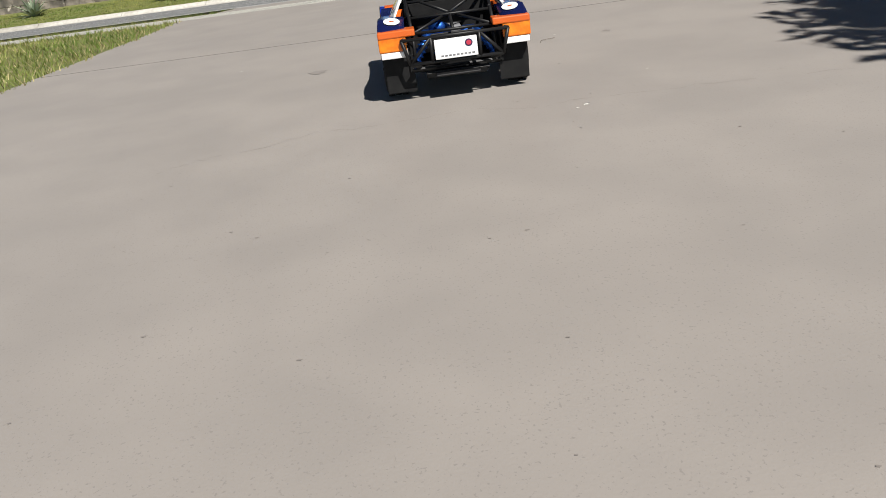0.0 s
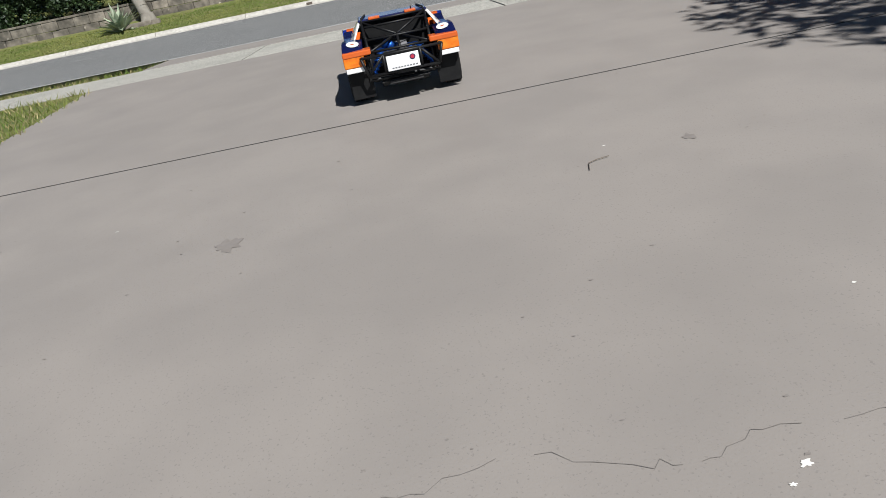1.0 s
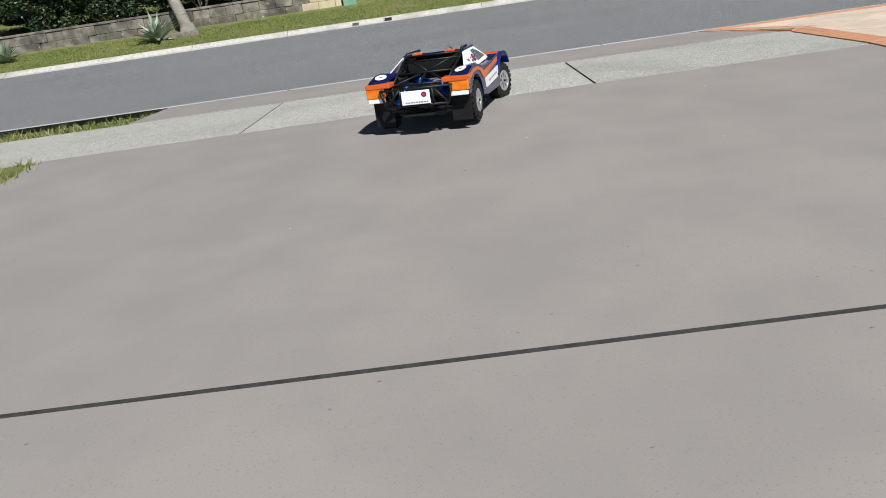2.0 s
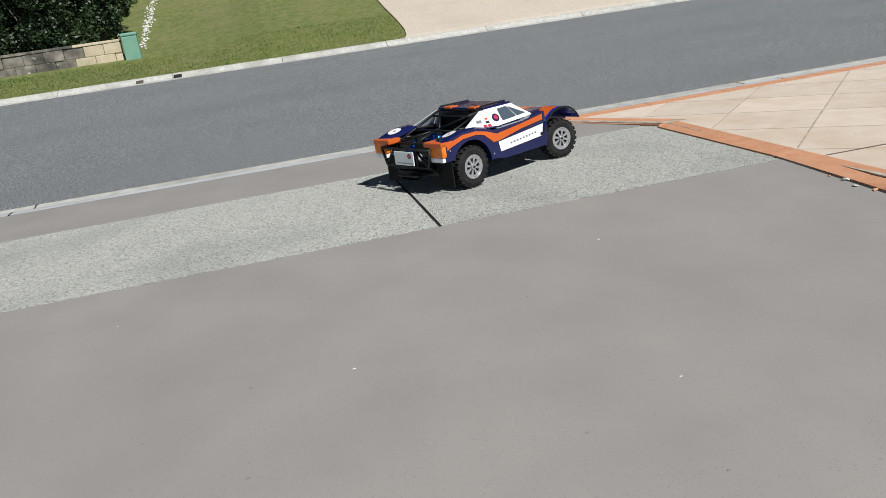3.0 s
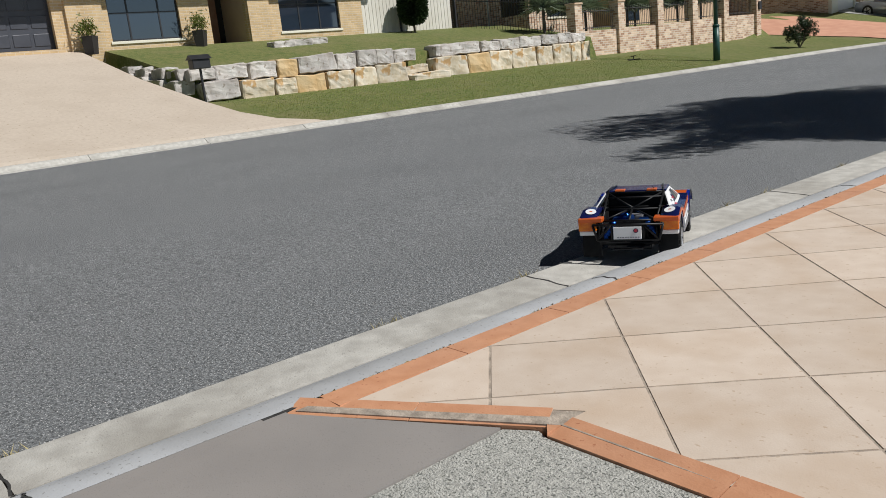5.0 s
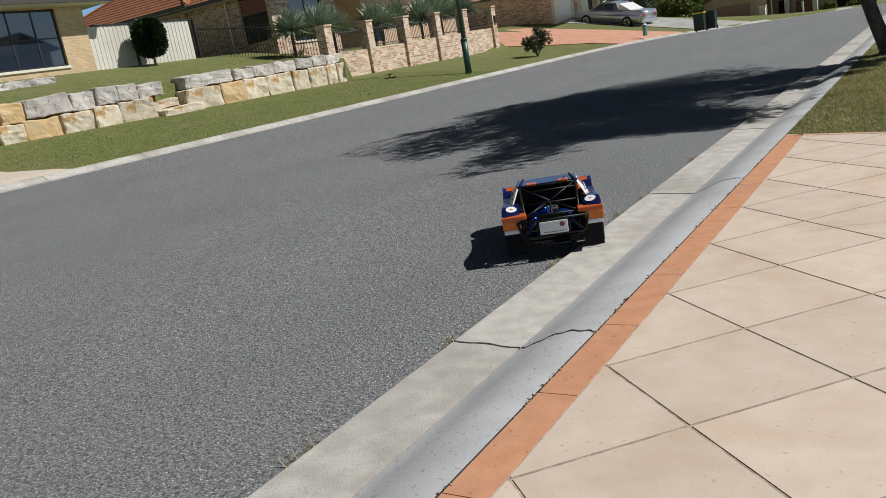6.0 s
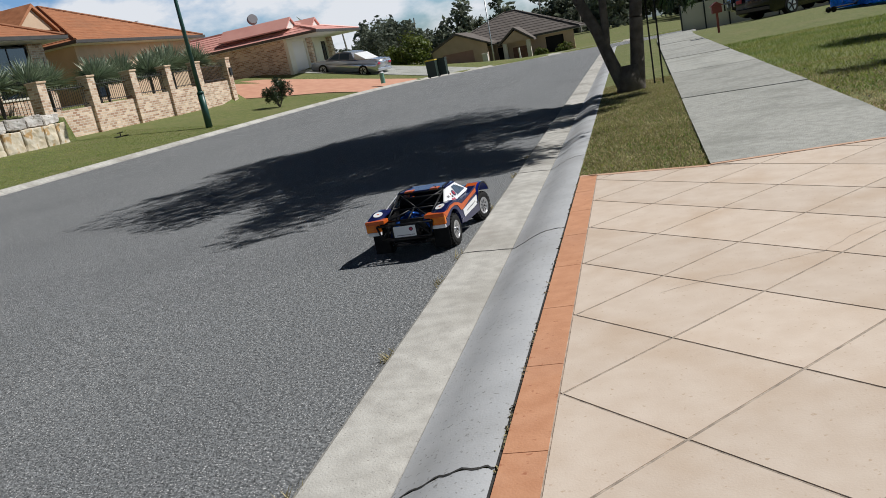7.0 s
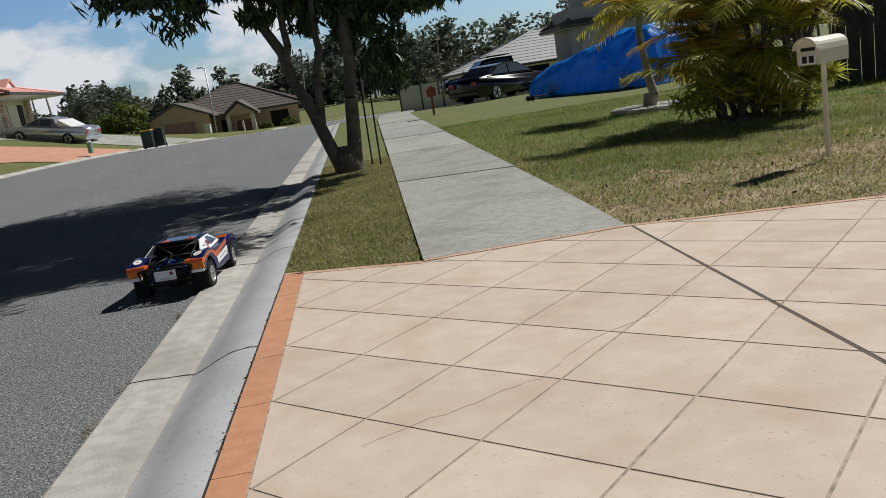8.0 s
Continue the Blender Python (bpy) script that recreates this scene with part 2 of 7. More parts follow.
ROOFTILE = mat("orange_roof_tile", (0.30, 0.115, 0.048), (0.40, 0.165, 0.075), 3.0, 0.8, 0.3, 30, stain=(0.26, 0.12, 0.06), stain_scale=0.7, stain_amount=0.5, vary=0.18)
REDROOF = mat("red_steel_roof", (0.64, 0.31, 0.26), (0.70, 0.36, 0.30), 1.0, 0.5)
BROWNROOF = mat("brown_roof_tile", (0.10, 0.083, 0.072), (0.14, 0.118, 0.102), 3.0, 0.85, 0.3, 30, vary=0.12)
PINKDOOR = mat("dull_pink_paint", (0.42, 0.23, 0.18), (0.46, 0.26, 0.205), 3.0, 0.7)
GREYROOF = mat("grey_roof", (0.42, 0.42, 0.41), (0.48, 0.48, 0.47), 1.0, 0.7)
GUTTER = mat("dark_gutter", (0.06, 0.055, 0.05), (0.08, 0.072, 0.066), 4.0, 0.5)
SOFFIT = mat("soffit_white", (0.70, 0.68, 0.63), rough=0.8)
GARAGE = mat("charcoal_garage_door", (0.045, 0.048, 0.06), (0.055, 0.058, 0.07), 3.0, 0.45)
# near-black puts the missing light of holes and rooms into the colour
DARK = mat("dark_interior", (0.02, 0.017, 0.015), rough=0.9)
DOORBROWN = mat("brown_door", (0.22, 0.10, 0.05), (0.27, 0.13, 0.07), 5.0, 0.6)
PANE = glass_mat("window_glass", (0.018, 0.027, 0.042))
BLACKMETAL = mat("black_powder_coat", (0.02, 0.02, 0.022), (0.03, 0.03, 0.032), 8.0, 0.45)
GREENPOST = mat("green_lamp_post", (0.015, 0.06, 0.045), (0.02, 0.08, 0.06), 6.0, 0.4)
GALV = mat("galvanised_steel", (0.45, 0.46, 0.46), (0.52, 0.53, 0.53), 8.0, 0.45, metal=0.6)
GREENBOX = mat("green_plastic_pillar", (0.15, 0.30, 0.21), (0.19, 0.35, 0.25), 3.0, 0.6)
BINGREEN = mat("dark_green_plastic", (0.02, 0.035, 0.025), rough=0.5)
BINLID = mat("yellow_plastic_lid", (0.65, 0.48, 0.05), rough=0.5)
IVORY = mat("ivory_paint", (0.74, 0.69, 0.55), (0.78, 0.73, 0.60), 9.0, 0.4, stain=(0.60, 0.55, 0.42), stain_scale=3.0, stain_amount=0.4)
TARP = mat("blue_tarpaulin", (0.010, 0.27, 0.84), (0.025, 0.35, 0.92), 2.0, 0.38, 0.8, 4, spec=0.5, thin=0.4)
POT = mat("dark_pot", (0.03, 0.026, 0.024), rough=0.6)
REDLETTER = mat("dull_red_paint", (0.22, 0.05, 0.035), rough=0.6)
GRAVEL = mat("pale_gravel", (0.50, 0.48, 0.44), (0.62, 0.60, 0.56), 14.0, 0.9, 0.8, 60, vary=0.25)
T_BLUE = mat("deep_blue_gloss", (0.006, 0.009, 0.055), (0.009, 0.013, 0.070), 6.0, 0.18)
T_BRIGHT = mat("bright_blue_gloss", (0.008, 0.022, 0.22), (0.012, 0.032, 0.28), 6.0, 0.18)
T_ORANGE = mat("orange_gloss", (0.55, 0.095, 0.012), (0.62, 0.12, 0.018), 6.0, 0.25)
T_WHITE = mat("white_gloss", (0.80, 0.80, 0.79), rough=0.3)
T_BLACK = mat("black_nylon", (0.007, 0.007, 0.008), (0.012, 0.012, 0.012), 20.0, 0.45, spec=0.3)
T_RUBBER = mat("tyre_rubber", (0.013, 0.0125, 0.012), (0.024, 0.023, 0.022), 25.0, 0.9, 0.4, 90, spec=0.2)
T_FLAP = mat("matt_black_rubber", (0.008, 0.008, 0.0085), (0.013, 0.013, 0.013), 30.0, 0.75, spec=0.15)
T_RIM = mat("silver_rim", (0.56, 0.56, 0.57), rough=0.28, metal=0.8)
T_LENS = mat("orange_lens", (0.66, 0.125, 0.006), (0.80, 0.24, 0.012), 26.0, 0.2)
T_ANOD = mat("blue_anodised", (0.02, 0.10, 0.42), rough=0.35, metal=0.8)
T_RED = mat("red_badge", (0.45, 0.03, 0.06), rough=0.35)
T_NAVY = mat("navy_badge", (0.012, 0.012, 0.06), rough=0.35)
# weathered palings, with the shade of the sunless face put in the colour
PALING = mat("weathered_shaded_paling", (0.030, 0.028, 0.026), (0.055, 0.05, 0.046), 6.0, 0.95, 0.6, 30, vary=0.25)
T_WIN = glass_mat("smoked_window", (0.07, 0.09, 0.11), 0.06)
SILVER = mat("silver_car_paint", (0.60, 0.62, 0.66), rough=0.22, metal=0.7)
GREYWALL = mat("grey_rendered_wall", (0.38, 0.365, 0.35), (0.43, 0.415, 0.40), 2.0, 0.9, 0.2, 60)
SAWCUT = mat("brown_saw_cut", (0.085, 0.065, 0.05), (0.13, 0.10, 0.08), 30.0, 0.9)
CRACK = mat("hairline_crack", (0.175, 0.16, 0.145), (0.225, 0.205, 0.19), 30.0, 0.9)
BLACKPAINT = mat("black_car_paint", (0.008, 0.009, 0.013), rough=0.15)
CHROME = mat("bright_metal", (0.7, 0.7, 0.7), rough=0.25, metal=1.0)
GREYPLASTIC = mat("grey_letters", (0.16, 0.16, 0.17), rough=0.6)


# ---- mesh helpers ----
def finish(name, bm, material, smooth=False):
    me = bpy.data.meshes.new(name)
    bm.normal_update()
    bm.to_mesh(me)
    bm.free()
    me.materials.append(material)
    if smooth:
        for p in me.polygons:
            p.use_smooth = True
    return me


def part(name, bm, material, parent=None, label="", smooth=False, at=None):
    ob = new(name, finish(name, bm, material, smooth))
    if parent:
        ob.parent = parent
    if at is not None:
        ob.matrix_basis = at
    return tagged(ob, label)


def raw(name, verts, faces, material, parent=None, smooth=False):
    me = bpy.data.meshes.new(name)
    me.from_pydata([tuple(map(float, v)) for v in verts], [], faces)
    me.materials.append(material)
    if smooth:
        for p in me.polygons:
            p.use_smooth = True
    ob = new(name, me)
    if parent:
        ob.parent = parent
    return ob


def thing(name, m, label, category, group="", kind=""):
    ob = new(name)
    ob.empty_display_size = 0.1
    ob.matrix_basis = m
    return tagged(ob, label, category, group, kind)


def box(bm, x0, x1, y0, y1, z0, z1, bevel=0.0):
    v = [bm.verts.new((x, y, z)) for z in (z0, z1) for y in (y0, y1) for x in (x0, x1)]
    f = [bm.faces.new([v[i] for i in q]) for q in ((0, 2, 3, 1), (4, 5, 7, 6), (0, 1, 5, 4), (2, 6, 7, 3), (0, 4, 6, 2), (1, 3, 7, 5))]
    if bevel:
        es = {e for q in f for e in q.edges}
        bmesh.ops.bevel(bm, geom=list(es), offset=bevel, segments=2, profile=0.5, affect="EDGES")
    return bm


def boxes(*rows, bevel=0.0):
    bm = bmesh.new()
    for r in rows:
        box(bm, *r, bevel=bevel)
    return bm


def tube(bm, p0, p1, r0, r1=None, n=8, caps=True):
    p0, p1 = Vector(p0), Vector(p1)
    r1 = r0 if r1 is None else r1
    q = (p1 - p0).to_track_quat("Z", "Y")
    rings = []
    for p, r in ((p0, r0), (p1, r1)):
        rings.append([bm.verts.new(p + q @ Vector((r * math.cos(a), r * math.sin(a), 0))) for a in (2 * math.pi * i / n for i in range(n))])
    for i in range(n):
        bm.faces.new((rings[0][i], rings[0][(i + 1) % n], rings[1][(i + 1) % n], rings[1][i]))
    if caps:
        bm.faces.new(rings[0][::-1])
        bm.faces.new(rings[1])
    return bm


def tubes(rows, r, n=8):
    bm = bmesh.new()
    for a, b in rows:
        tube(bm, a, b, r, n=n)
    return bm


def prism(bm, pts, axis, a, b):
    """A polygon in the two other axes, drawn out along one axis from a to b."""
    def place(p, t):
        return {"x": (t, p[0], p[1]), "y": (p[0], t, p[1]), "z": (p[0], p[1], t)}[axis]
    lo, hi = [bm.verts.new(place(p, a)) for p in pts], [bm.verts.new(place(p, b)) for p in pts]
    k = len(pts)
    bm.faces.new(lo[::-1])
    bm.faces.new(hi)
    for i in range(k):
        bm.faces.new((lo[i], lo[(i + 1) % k], hi[(i + 1) % k], hi[i]))
    bmesh.ops.recalc_face_normals(bm, faces=bm.faces)
    return bm


def clip(poly, a, b, c):
    """The part of a polygon where a x + b y <= c."""
    out = []
    for i, p in enumerate(poly):
        q = poly[(i + 1) % len(poly)]
        dp, dq = a * p[0] + b * p[1] - c, a * q[0] + b * q[1] - c
        if dp <= 0:
            out.append(p)
        if dp * dq < 0:
            k = dp / (dp - dq)
            out.append((p[0] + k * (q[0] - p[0]), p[1] + k * (q[1] - p[1])))
    return out


def leaves(name, centres, length, width, material, parent, seed=1, droop=0.3, spread=1.0):
    """Many small folded leaves at the given centres, as one mesh."""
    g = np.random.default_rng(seed)
    c = np.asarray(centres, float)
    n = len(c)
    d = g.normal(size=(n, 3)) * (1, 1, 0.6)
    d[:, 2] -= droop
    d /= np.linalg.norm(d, axis=1)[:, None]
    s = np.cross(d, g.normal(size=(n, 3)))
    s /= np.linalg.norm(s, axis=1)[:, None]
    L = length * g.uniform(0.6, 1.3, n)[:, None]
    Wd = width * g.uniform(0.7, 1.3, n)[:, None]
    v = np.stack([c - d * L / 2, c + s * Wd / 2, c + d * L / 2, c - s * Wd / 2], 1).reshape(-1, 3)
    return raw(name, v, np.arange(4 * n).reshape(n, 4).tolist(), material, parent)


def blades(name, xy, ground, height, material, parent=None, seed=2, lean=0.5, width=0.006):
    g = np.random.default_rng(seed)
    n = len(xy)
    a = g.uniform(0, 2 * math.pi, n)
    h = height * g.uniform(0.5, 1.4, n)
    z = np.array([ground(x, y) for x, y in xy])
    base = np.column_stack([xy, z])
    side = np.column_stack([np.cos(a), np.sin(a), np.zeros(n)]) * width
    b = g.uniform(0, 2 * math.pi, n)
    tip = base + np.column_stack([np.cos(b) * h * lean, np.sin(b) * h * lean, h])
    v = np.stack([base - side, base + side, tip], 1).reshape(-1, 3)
    return raw(name, v, np.arange(3 * n).reshape(n, 3).tolist(), material, parent)


# ---- the lie of the land ----
FK = -13.75      # foot of the far kerb
ROAD_Z = -0.08


def bend(y):
    d = min(max(0.0, y - 30), 40)
    return 0.016 * d * d + 1.28 * max(0.0, y - 70)


def crest(x, y):
    d = max(0.0, y - (27 - 0.8 * min(x, 0)))
    return -0.034 * d * d / (d + 5) if d < 60 else -1.9


def lerp(a, b, k):
    return a + (b - a) * min(1, max(0, k))


def far_z(x, y):
    """Height of the lots across the road; x without the bend."""
    u = min(FK - 0.3 - x, 40)
    s = lerp(0.14, 0.237, (y + 7.5) / 2.0) if y < 0 else lerp(0.237, 0.128, (y - 3.1) / 0.9)
    s = lerp(s, 0.19, (y - 36) / 4) if y > 20 else s
    s = lerp(s, 0.0, (y - 48) / 5) if y > 47 else s
    z = 0.03 + s * min(u, 10.7) + 0.03 * max(0, u - 10.7)
    if y < -5.5:
        steep = 0.03 + 0.14 * min(u, 3) + 0.25 * max(0, min(u, 10.7) - 3) + 0.06 * max(0, u - 10.7)
        z = lerp(steep, z, (y + 7.5) / 2.0)
    if 3.9 < y < 21.6 and x < -19.5:
        z = lerp(1.55, 2.56, (-19.5 - x) / 5.0)
    elif y >= 21.6 and y < 36 and x < -20.2:
        z = lerp(1.2, 2.2, (-20.2 - x) / 5.0)
    return z


def drive_z(x):
    return -0.025 - 0.048 * max(-0.2, x - 1.8)


def near_z(x, y):
    if y < -8.05:
        return drive_z(x) - 0.012 if x > 1.65 else -0.045
    if y < 1.0 and x < 14:
        return drive_z(x) - 0.12
    return -0.012 if x < 1.2 else -0.03


# ---- ground, road, kerbs ----
def build_ground():
    xs = [-420, -200, -110, -70, -50, -38, -30, -24.8, -22.5, -20.6, -20.2, -19.55, -19.45, -18, -16.5, -15, -14.06, -14.0, -13.6, -8, -0.75, -0.2, -0.15,
          0.2, 0.6, 1.2, 1.66, 2.2, 3, 4, 5, 7, 9, 12, 14, 18, 30, 60, 120, 240, 420]
    ys = [-400, -150, -60, -30, -16, -12, -9.5, -8.2, -8.04, -7.5, -6, -5.2, -4, -2, 0, 0.9, 1.05, 2, 2.9, 3.6, 3.88, 3.95, 5, 8, 12, 16, 20, 21.5, 21.7, 24, 27, 30, 33, 35.9, 36.1,
          38, 40, 44, 48, 54, 60, 70, 90, 130, 220, 420]
    verts, faces = [], []
    for y in ys:
        for x in xs:
            if x <= -14.0:
                z = far_z(x, y)
            elif x < -0.18:
                z = -0.3
            else:
                z = near_z(x, y)
            verts.append((x + (bend(y) if abs(x) < 100 else 0), y, z + crest(x, y)))
    w = len(xs)
    for j in range(len(ys) - 1):
        for i in range(w - 1):
            a = j * w + i
            faces.append((a, a + 1, a + w + 1, a + w))
    return tagged(raw("ground", verts, faces, GRASS, smooth=False), "patchy green and straw-dry lawn ground on both sides of the road", "ground", kind="structure")


def strip(name, profile, ys, material, parent=None, smooth=False):
    """A cross-section (x, z) drawn along the street."""
    verts, faces = [], []
    k = len(profile)
    for y in ys:
        for x, z in profile:
            verts.append((x + bend(y), y, z + crest(x, y)))
    for j in range(len(ys) - 1):
        for i in range(k - 1):
            a = j * k + i
            faces.append((a, a + 1, a + k + 1, a + k))
    if not smooth:
        faces.append(tuple(range(k))[::-1])
        faces.append(tuple(range((len(ys) - 1) * k, len(ys) * k)))
    return raw(name, verts, faces, material, parent, smooth)


build_ground()
ROAD_Y = [-60, -30, -15, -5, 0, 5, 10, 15, 20, 24, 27, 29, 31, 33, 35, 37, 39, 41, 43, 46, 50, 55, 60, 66, 72, 80, 100]
tagged(strip("road", [(FK - 0.02, -0.3), (FK - 0.02, ROAD_Z), (-10, ROAD_Z + 0.015), (-7, ROAD_Z + 0.02), (-4, ROAD_Z + 0.012), (-2, ROAD_Z + 0.003), (-0.70, ROAD_Z), (-0.70, -0.3)], ROAD_Y, ASPHALT),
       "grey asphalt street with pale aggregate flecks", "road", kind="structure")
kerb = thing("kerb_near", pose(0, 0, 0), "pale rolled concrete kerb in jointed lengths along the road", "kerb", kind="structure")
kerb_far = thing("kerb_far", pose(0, 0, 0), "pale rolled concrete kerb on the opposite side of the road", "kerb", kind="structure")
TRAY = [(-0.705, -0.3), (-0.705, -0.070), (-0.69, -0.062), (-0.55, -0.067), (-0.425, -0.076), (-0.425, -0.3)]
FACE = [(-0.421, -0.3), (-0.421, -0.077), (-0.40, -0.072), (-0.34, -0.045), (-0.28, -0.018), (-0.22, -0.003), (-0.16, 0.0), (-0.135, -0.003), (-0.135, -0.3)]
JOINT_Y = [0.07 + 2.35 * k for k in range(-9, 20)]
for a, b in zip(JOINT_Y, JOINT_Y[1:]):
    ys = [a + 0.004] + [a + (b - a) * i / 4 for i in (1, 2, 3)] + [b - 0.004]
    strip("kerb_tray", TRAY, ys, KERB, kerb)
    strip("kerb_face", FACE[1:-1], ys, APRON, kerb, True)
def joint_line(name, profile, y, material, parent, w=0.004, curve=0.0):
    verts, faces = [], []
    pts = []
    for (xa, za), (xb, zb) in zip(profile, profile[1:]):
        pts += [(xa + (xb - xa) * k / 4, za + (zb - za) * k / 4) for k in range(4)]
    pts.append(profile[-1])
    for i, (x, z) in enumerate(pts):
        yy = y + 0.006 * math.sin(i * 1.3 + y)
        verts += [(x + bend(yy), yy - w, z + 0.0015 + crest(x, yy)), (x + bend(yy), yy + w, z + 0.0015 + crest(x, yy))]
        if i:
            faces.append((2 * i - 2, 2 * i - 1, 2 * i + 1, 2 * i))
    return raw(name, verts, faces, material, parent)


for y in JOINT_Y:
    joint_line("kerb_joint", [p for p in TRAY[1:-1]] + FACE[1:-1], y, JOINT, kerb, 0.0045)
strip("kerb_gap", [(-0.1355, -0.02), (-0.1355, -0.0035), (-0.119, -0.0035), (-0.119, -0.02)], [-4.0, -3, -2, -1, 0, 1.5], JOINT, kerb)
FARPROFILE = [(FK + 0.02, -0.3), (FK + 0.02, ROAD_Z + 0.012), (FK - 0.10, ROAD_Z + 0.03), (FK - 0.19, 0.015), (FK - 0.24, 0.035), (FK - 0.31, 0.04), (FK - 0.31, -0.3)]
for i in range(-10, 28):
    a = 2.35 * i - 0.3
    strip("kerb_length", FARPROFILE, [a + 0.006, a + 0.8, a + 1.6, a + 2.344], KERB, kerb_far)
part("drain_outlet", boxes((FK - 0.20, FK - 0.035, -7.32, -7.16, -0.05, 0.012)), DARK, kerb_far, "dark stormwater outlet")
part("drain_outlet", boxes((FK - 0.20, FK - 0.035, -8.10, -7.96, -0.05, 0.002)), SAWCUT, kerb_far, "rusty stormwater outlet")

# near hard surfaces
brown = [(1.652, -8.02), (2.6, -7.99), (4.0, -8.00), (5.4, -8.02), (6.6, -8.01), (9.5, -7.9), (13.8, -7.9), (13.8, -3.2), (4.62, -3.549), (1.652, -3.549)]


def sloped_slab(name, poly, material, zf, parent=None, depth=0.1):
    v = [(x, y, zf(x)) for x, y in poly] + [(x, y, zf(x) - depth) for x, y in poly]
    k = len(poly)
    f = [tuple(range(k)), tuple(range(2 * k - 1, k - 1, -1))] + [(i, k + i, k + (i + 1) % k, (i + 1) % k) for i in range(k)]
    return raw(name, v, f, material, parent)


driveway = thing("driveway_brown", pose(0, 0, 0), "dull brown painted concrete driveway with a saw joint and hairline cracks", "driveway", kind="structure")
for poly in (clip(brown, 1, 0, 4.405), clip(brown, -1, 0, -4.425)):
    sloped_slab("slab", poly, BROWN, drive_z, driveway)
sloped_slab("joint_filler", [(4.40, -7.99), (4.43, -7.99), (4.43, -3.52), (4.40, -3.52)], JOINT, lambda x: drive_z(x) - 0.001, driveway, 0.05)
crossover = [(-0.1348, -7.9), (0.462, -7.98), (0.462, -3.585), (-0.1, -3.924), (-0.1348, -3.924)]
sloped_slab("slab", crossover, BROWN, lambda x: -0.0035 - 0.022 * max(0, x), driveway)
# hairline crack
rng = np.random.default_rng(11)
crack = [(6.90, -6.52), (6.86, -6.48), (6.79, -6.38), (6.77, -6.26), (6.66, -6.11), (6.68, -6.0), (6.66, -5.9), (6.65, -5.79), (6.62, -5.64), (6.69, -5.5), (6.70, -5.43), (6.66, -5.35), (6.67, -5.2), (6.68, -4.9), (6.73, -4.5)]
fine = []
for (xa, ya), (xb, yb) in zip(crack, crack[1:]):
    for k in range(6):
        fine.append((xa + (xb - xa) * k / 6 + rng.normal(0, 0.008), ya + (yb - ya) * k / 6))
cv, cf = [], []
for i, (x, y) in enumerate(fine):
    w = 0.0003 + 0.0006 * abs(math.sin(i * 1.7))
    cv += [(x - w, y, drive_z(x) + 0.0012), (x + w, y, drive_z(x) + 0.0012)]
    if i and i % 11 not in (3, 4):
        cf.append((2 * i - 2, 2 * i - 1, 2 * i + 1, 2 * i))
raw("crack", cv, cf, CRACK, driveway)
STAIN = mat("oil_stain", (0.222, 0.200, 0.184), (0.252, 0.23, 0.212), 30.0, 0.6)


def blot(name, x, y, rx, ry, material, zf, parent, seed, lift=0.0012):
    g = np.random.default_rng(seed)
    reach = [g.uniform(0.45, 1.15) for i in range(18)]
    ring = [(x + rx * math.cos(a) * reach[i], y + ry * math.sin(a) * reach[i]) for i, a in enumerate(k * 2 * math.pi / 18 for k in range(18))]
    return raw(name, [(p, q, zf(p) + lift) for p, q in ring], [tuple(range(18))], material, parent)


blot("oil_stain", 5.54, -6.26, 0.06, 0.042, STAIN, drive_z, driveway, 1)
blot("oil_stain", 5.42, -5.0, 0.03, 0.02, STAIN, drive_z, driveway, 5)
WHITEMARK = mat("white_droppings", (0.75, 0.74, 0.70), rough=0.9)
for i, (x, y, r) in enumerate(((6.74, -5.33, 0.011), (6.77, -5.36, 0.005), (5.22, -6.66, 0.006), (6.35, -5.06, 0.005), (2.62, -5.44, 0.006), (3.0, -4.75, 0.005), (2.0, -6.1, 0.004), (5.35, -5.22, 0.006), (2.1, -4.55, 0.006), (3.4, -6.3, 0.004))):
    blot("droppings", x, y, r * 0.75, r, WHITEMARK, drive_z, driveway, 20 + i)
g = np.random.default_rng(5)
sv, sf = [], []
for i in range(260):
    x, y = g.uniform(1.7, 8.4), g.uniform(-7.4, -3.8)
    r = g.uniform(0.001, 0.0035)
    q = g.uniform(0, 6.28)
    k = len(sv)
    sv += [(x + r * math.cos(q + j * 1.57), y + r * 1.6 * math.sin(q + j * 1.57), drive_z(x) + 0.001) for j in range(4)]
    sf.append((k, k + 1, k + 2, k + 3))
tagged(raw("debris", sv, sf, STAIN), "scattered tiny dark specks of dirt and leaf litter on concrete", "debris", kind="stuff")
twig = bmesh.new()
bends = [(5.537, -5.305), (5.483, -5.295), (5.466, -5.269), (5.457, -5.234)]
for p, q in zip(bends, bends[1:]):
    tube(twig, (*p, drive_z(p[0]) + 0.004), (*q, drive_z(q[0]) + 0.004), 0.0012, n=5)
tagged(part("twig", twig, BARK), "thin curved brown twig lying on the driveway", "twig")

# footpath, both sides of the tiled driveway
path_near = thing("footpath_south", pose(0, 0, 0), "weathered exposed-aggregate concrete footpath slabs with dark joints", "footpath", kind="structure")
EDGE = [-3.55, -4.985, -6.9, -8.82, -10.74, -12.66, -14.58, -16.5]
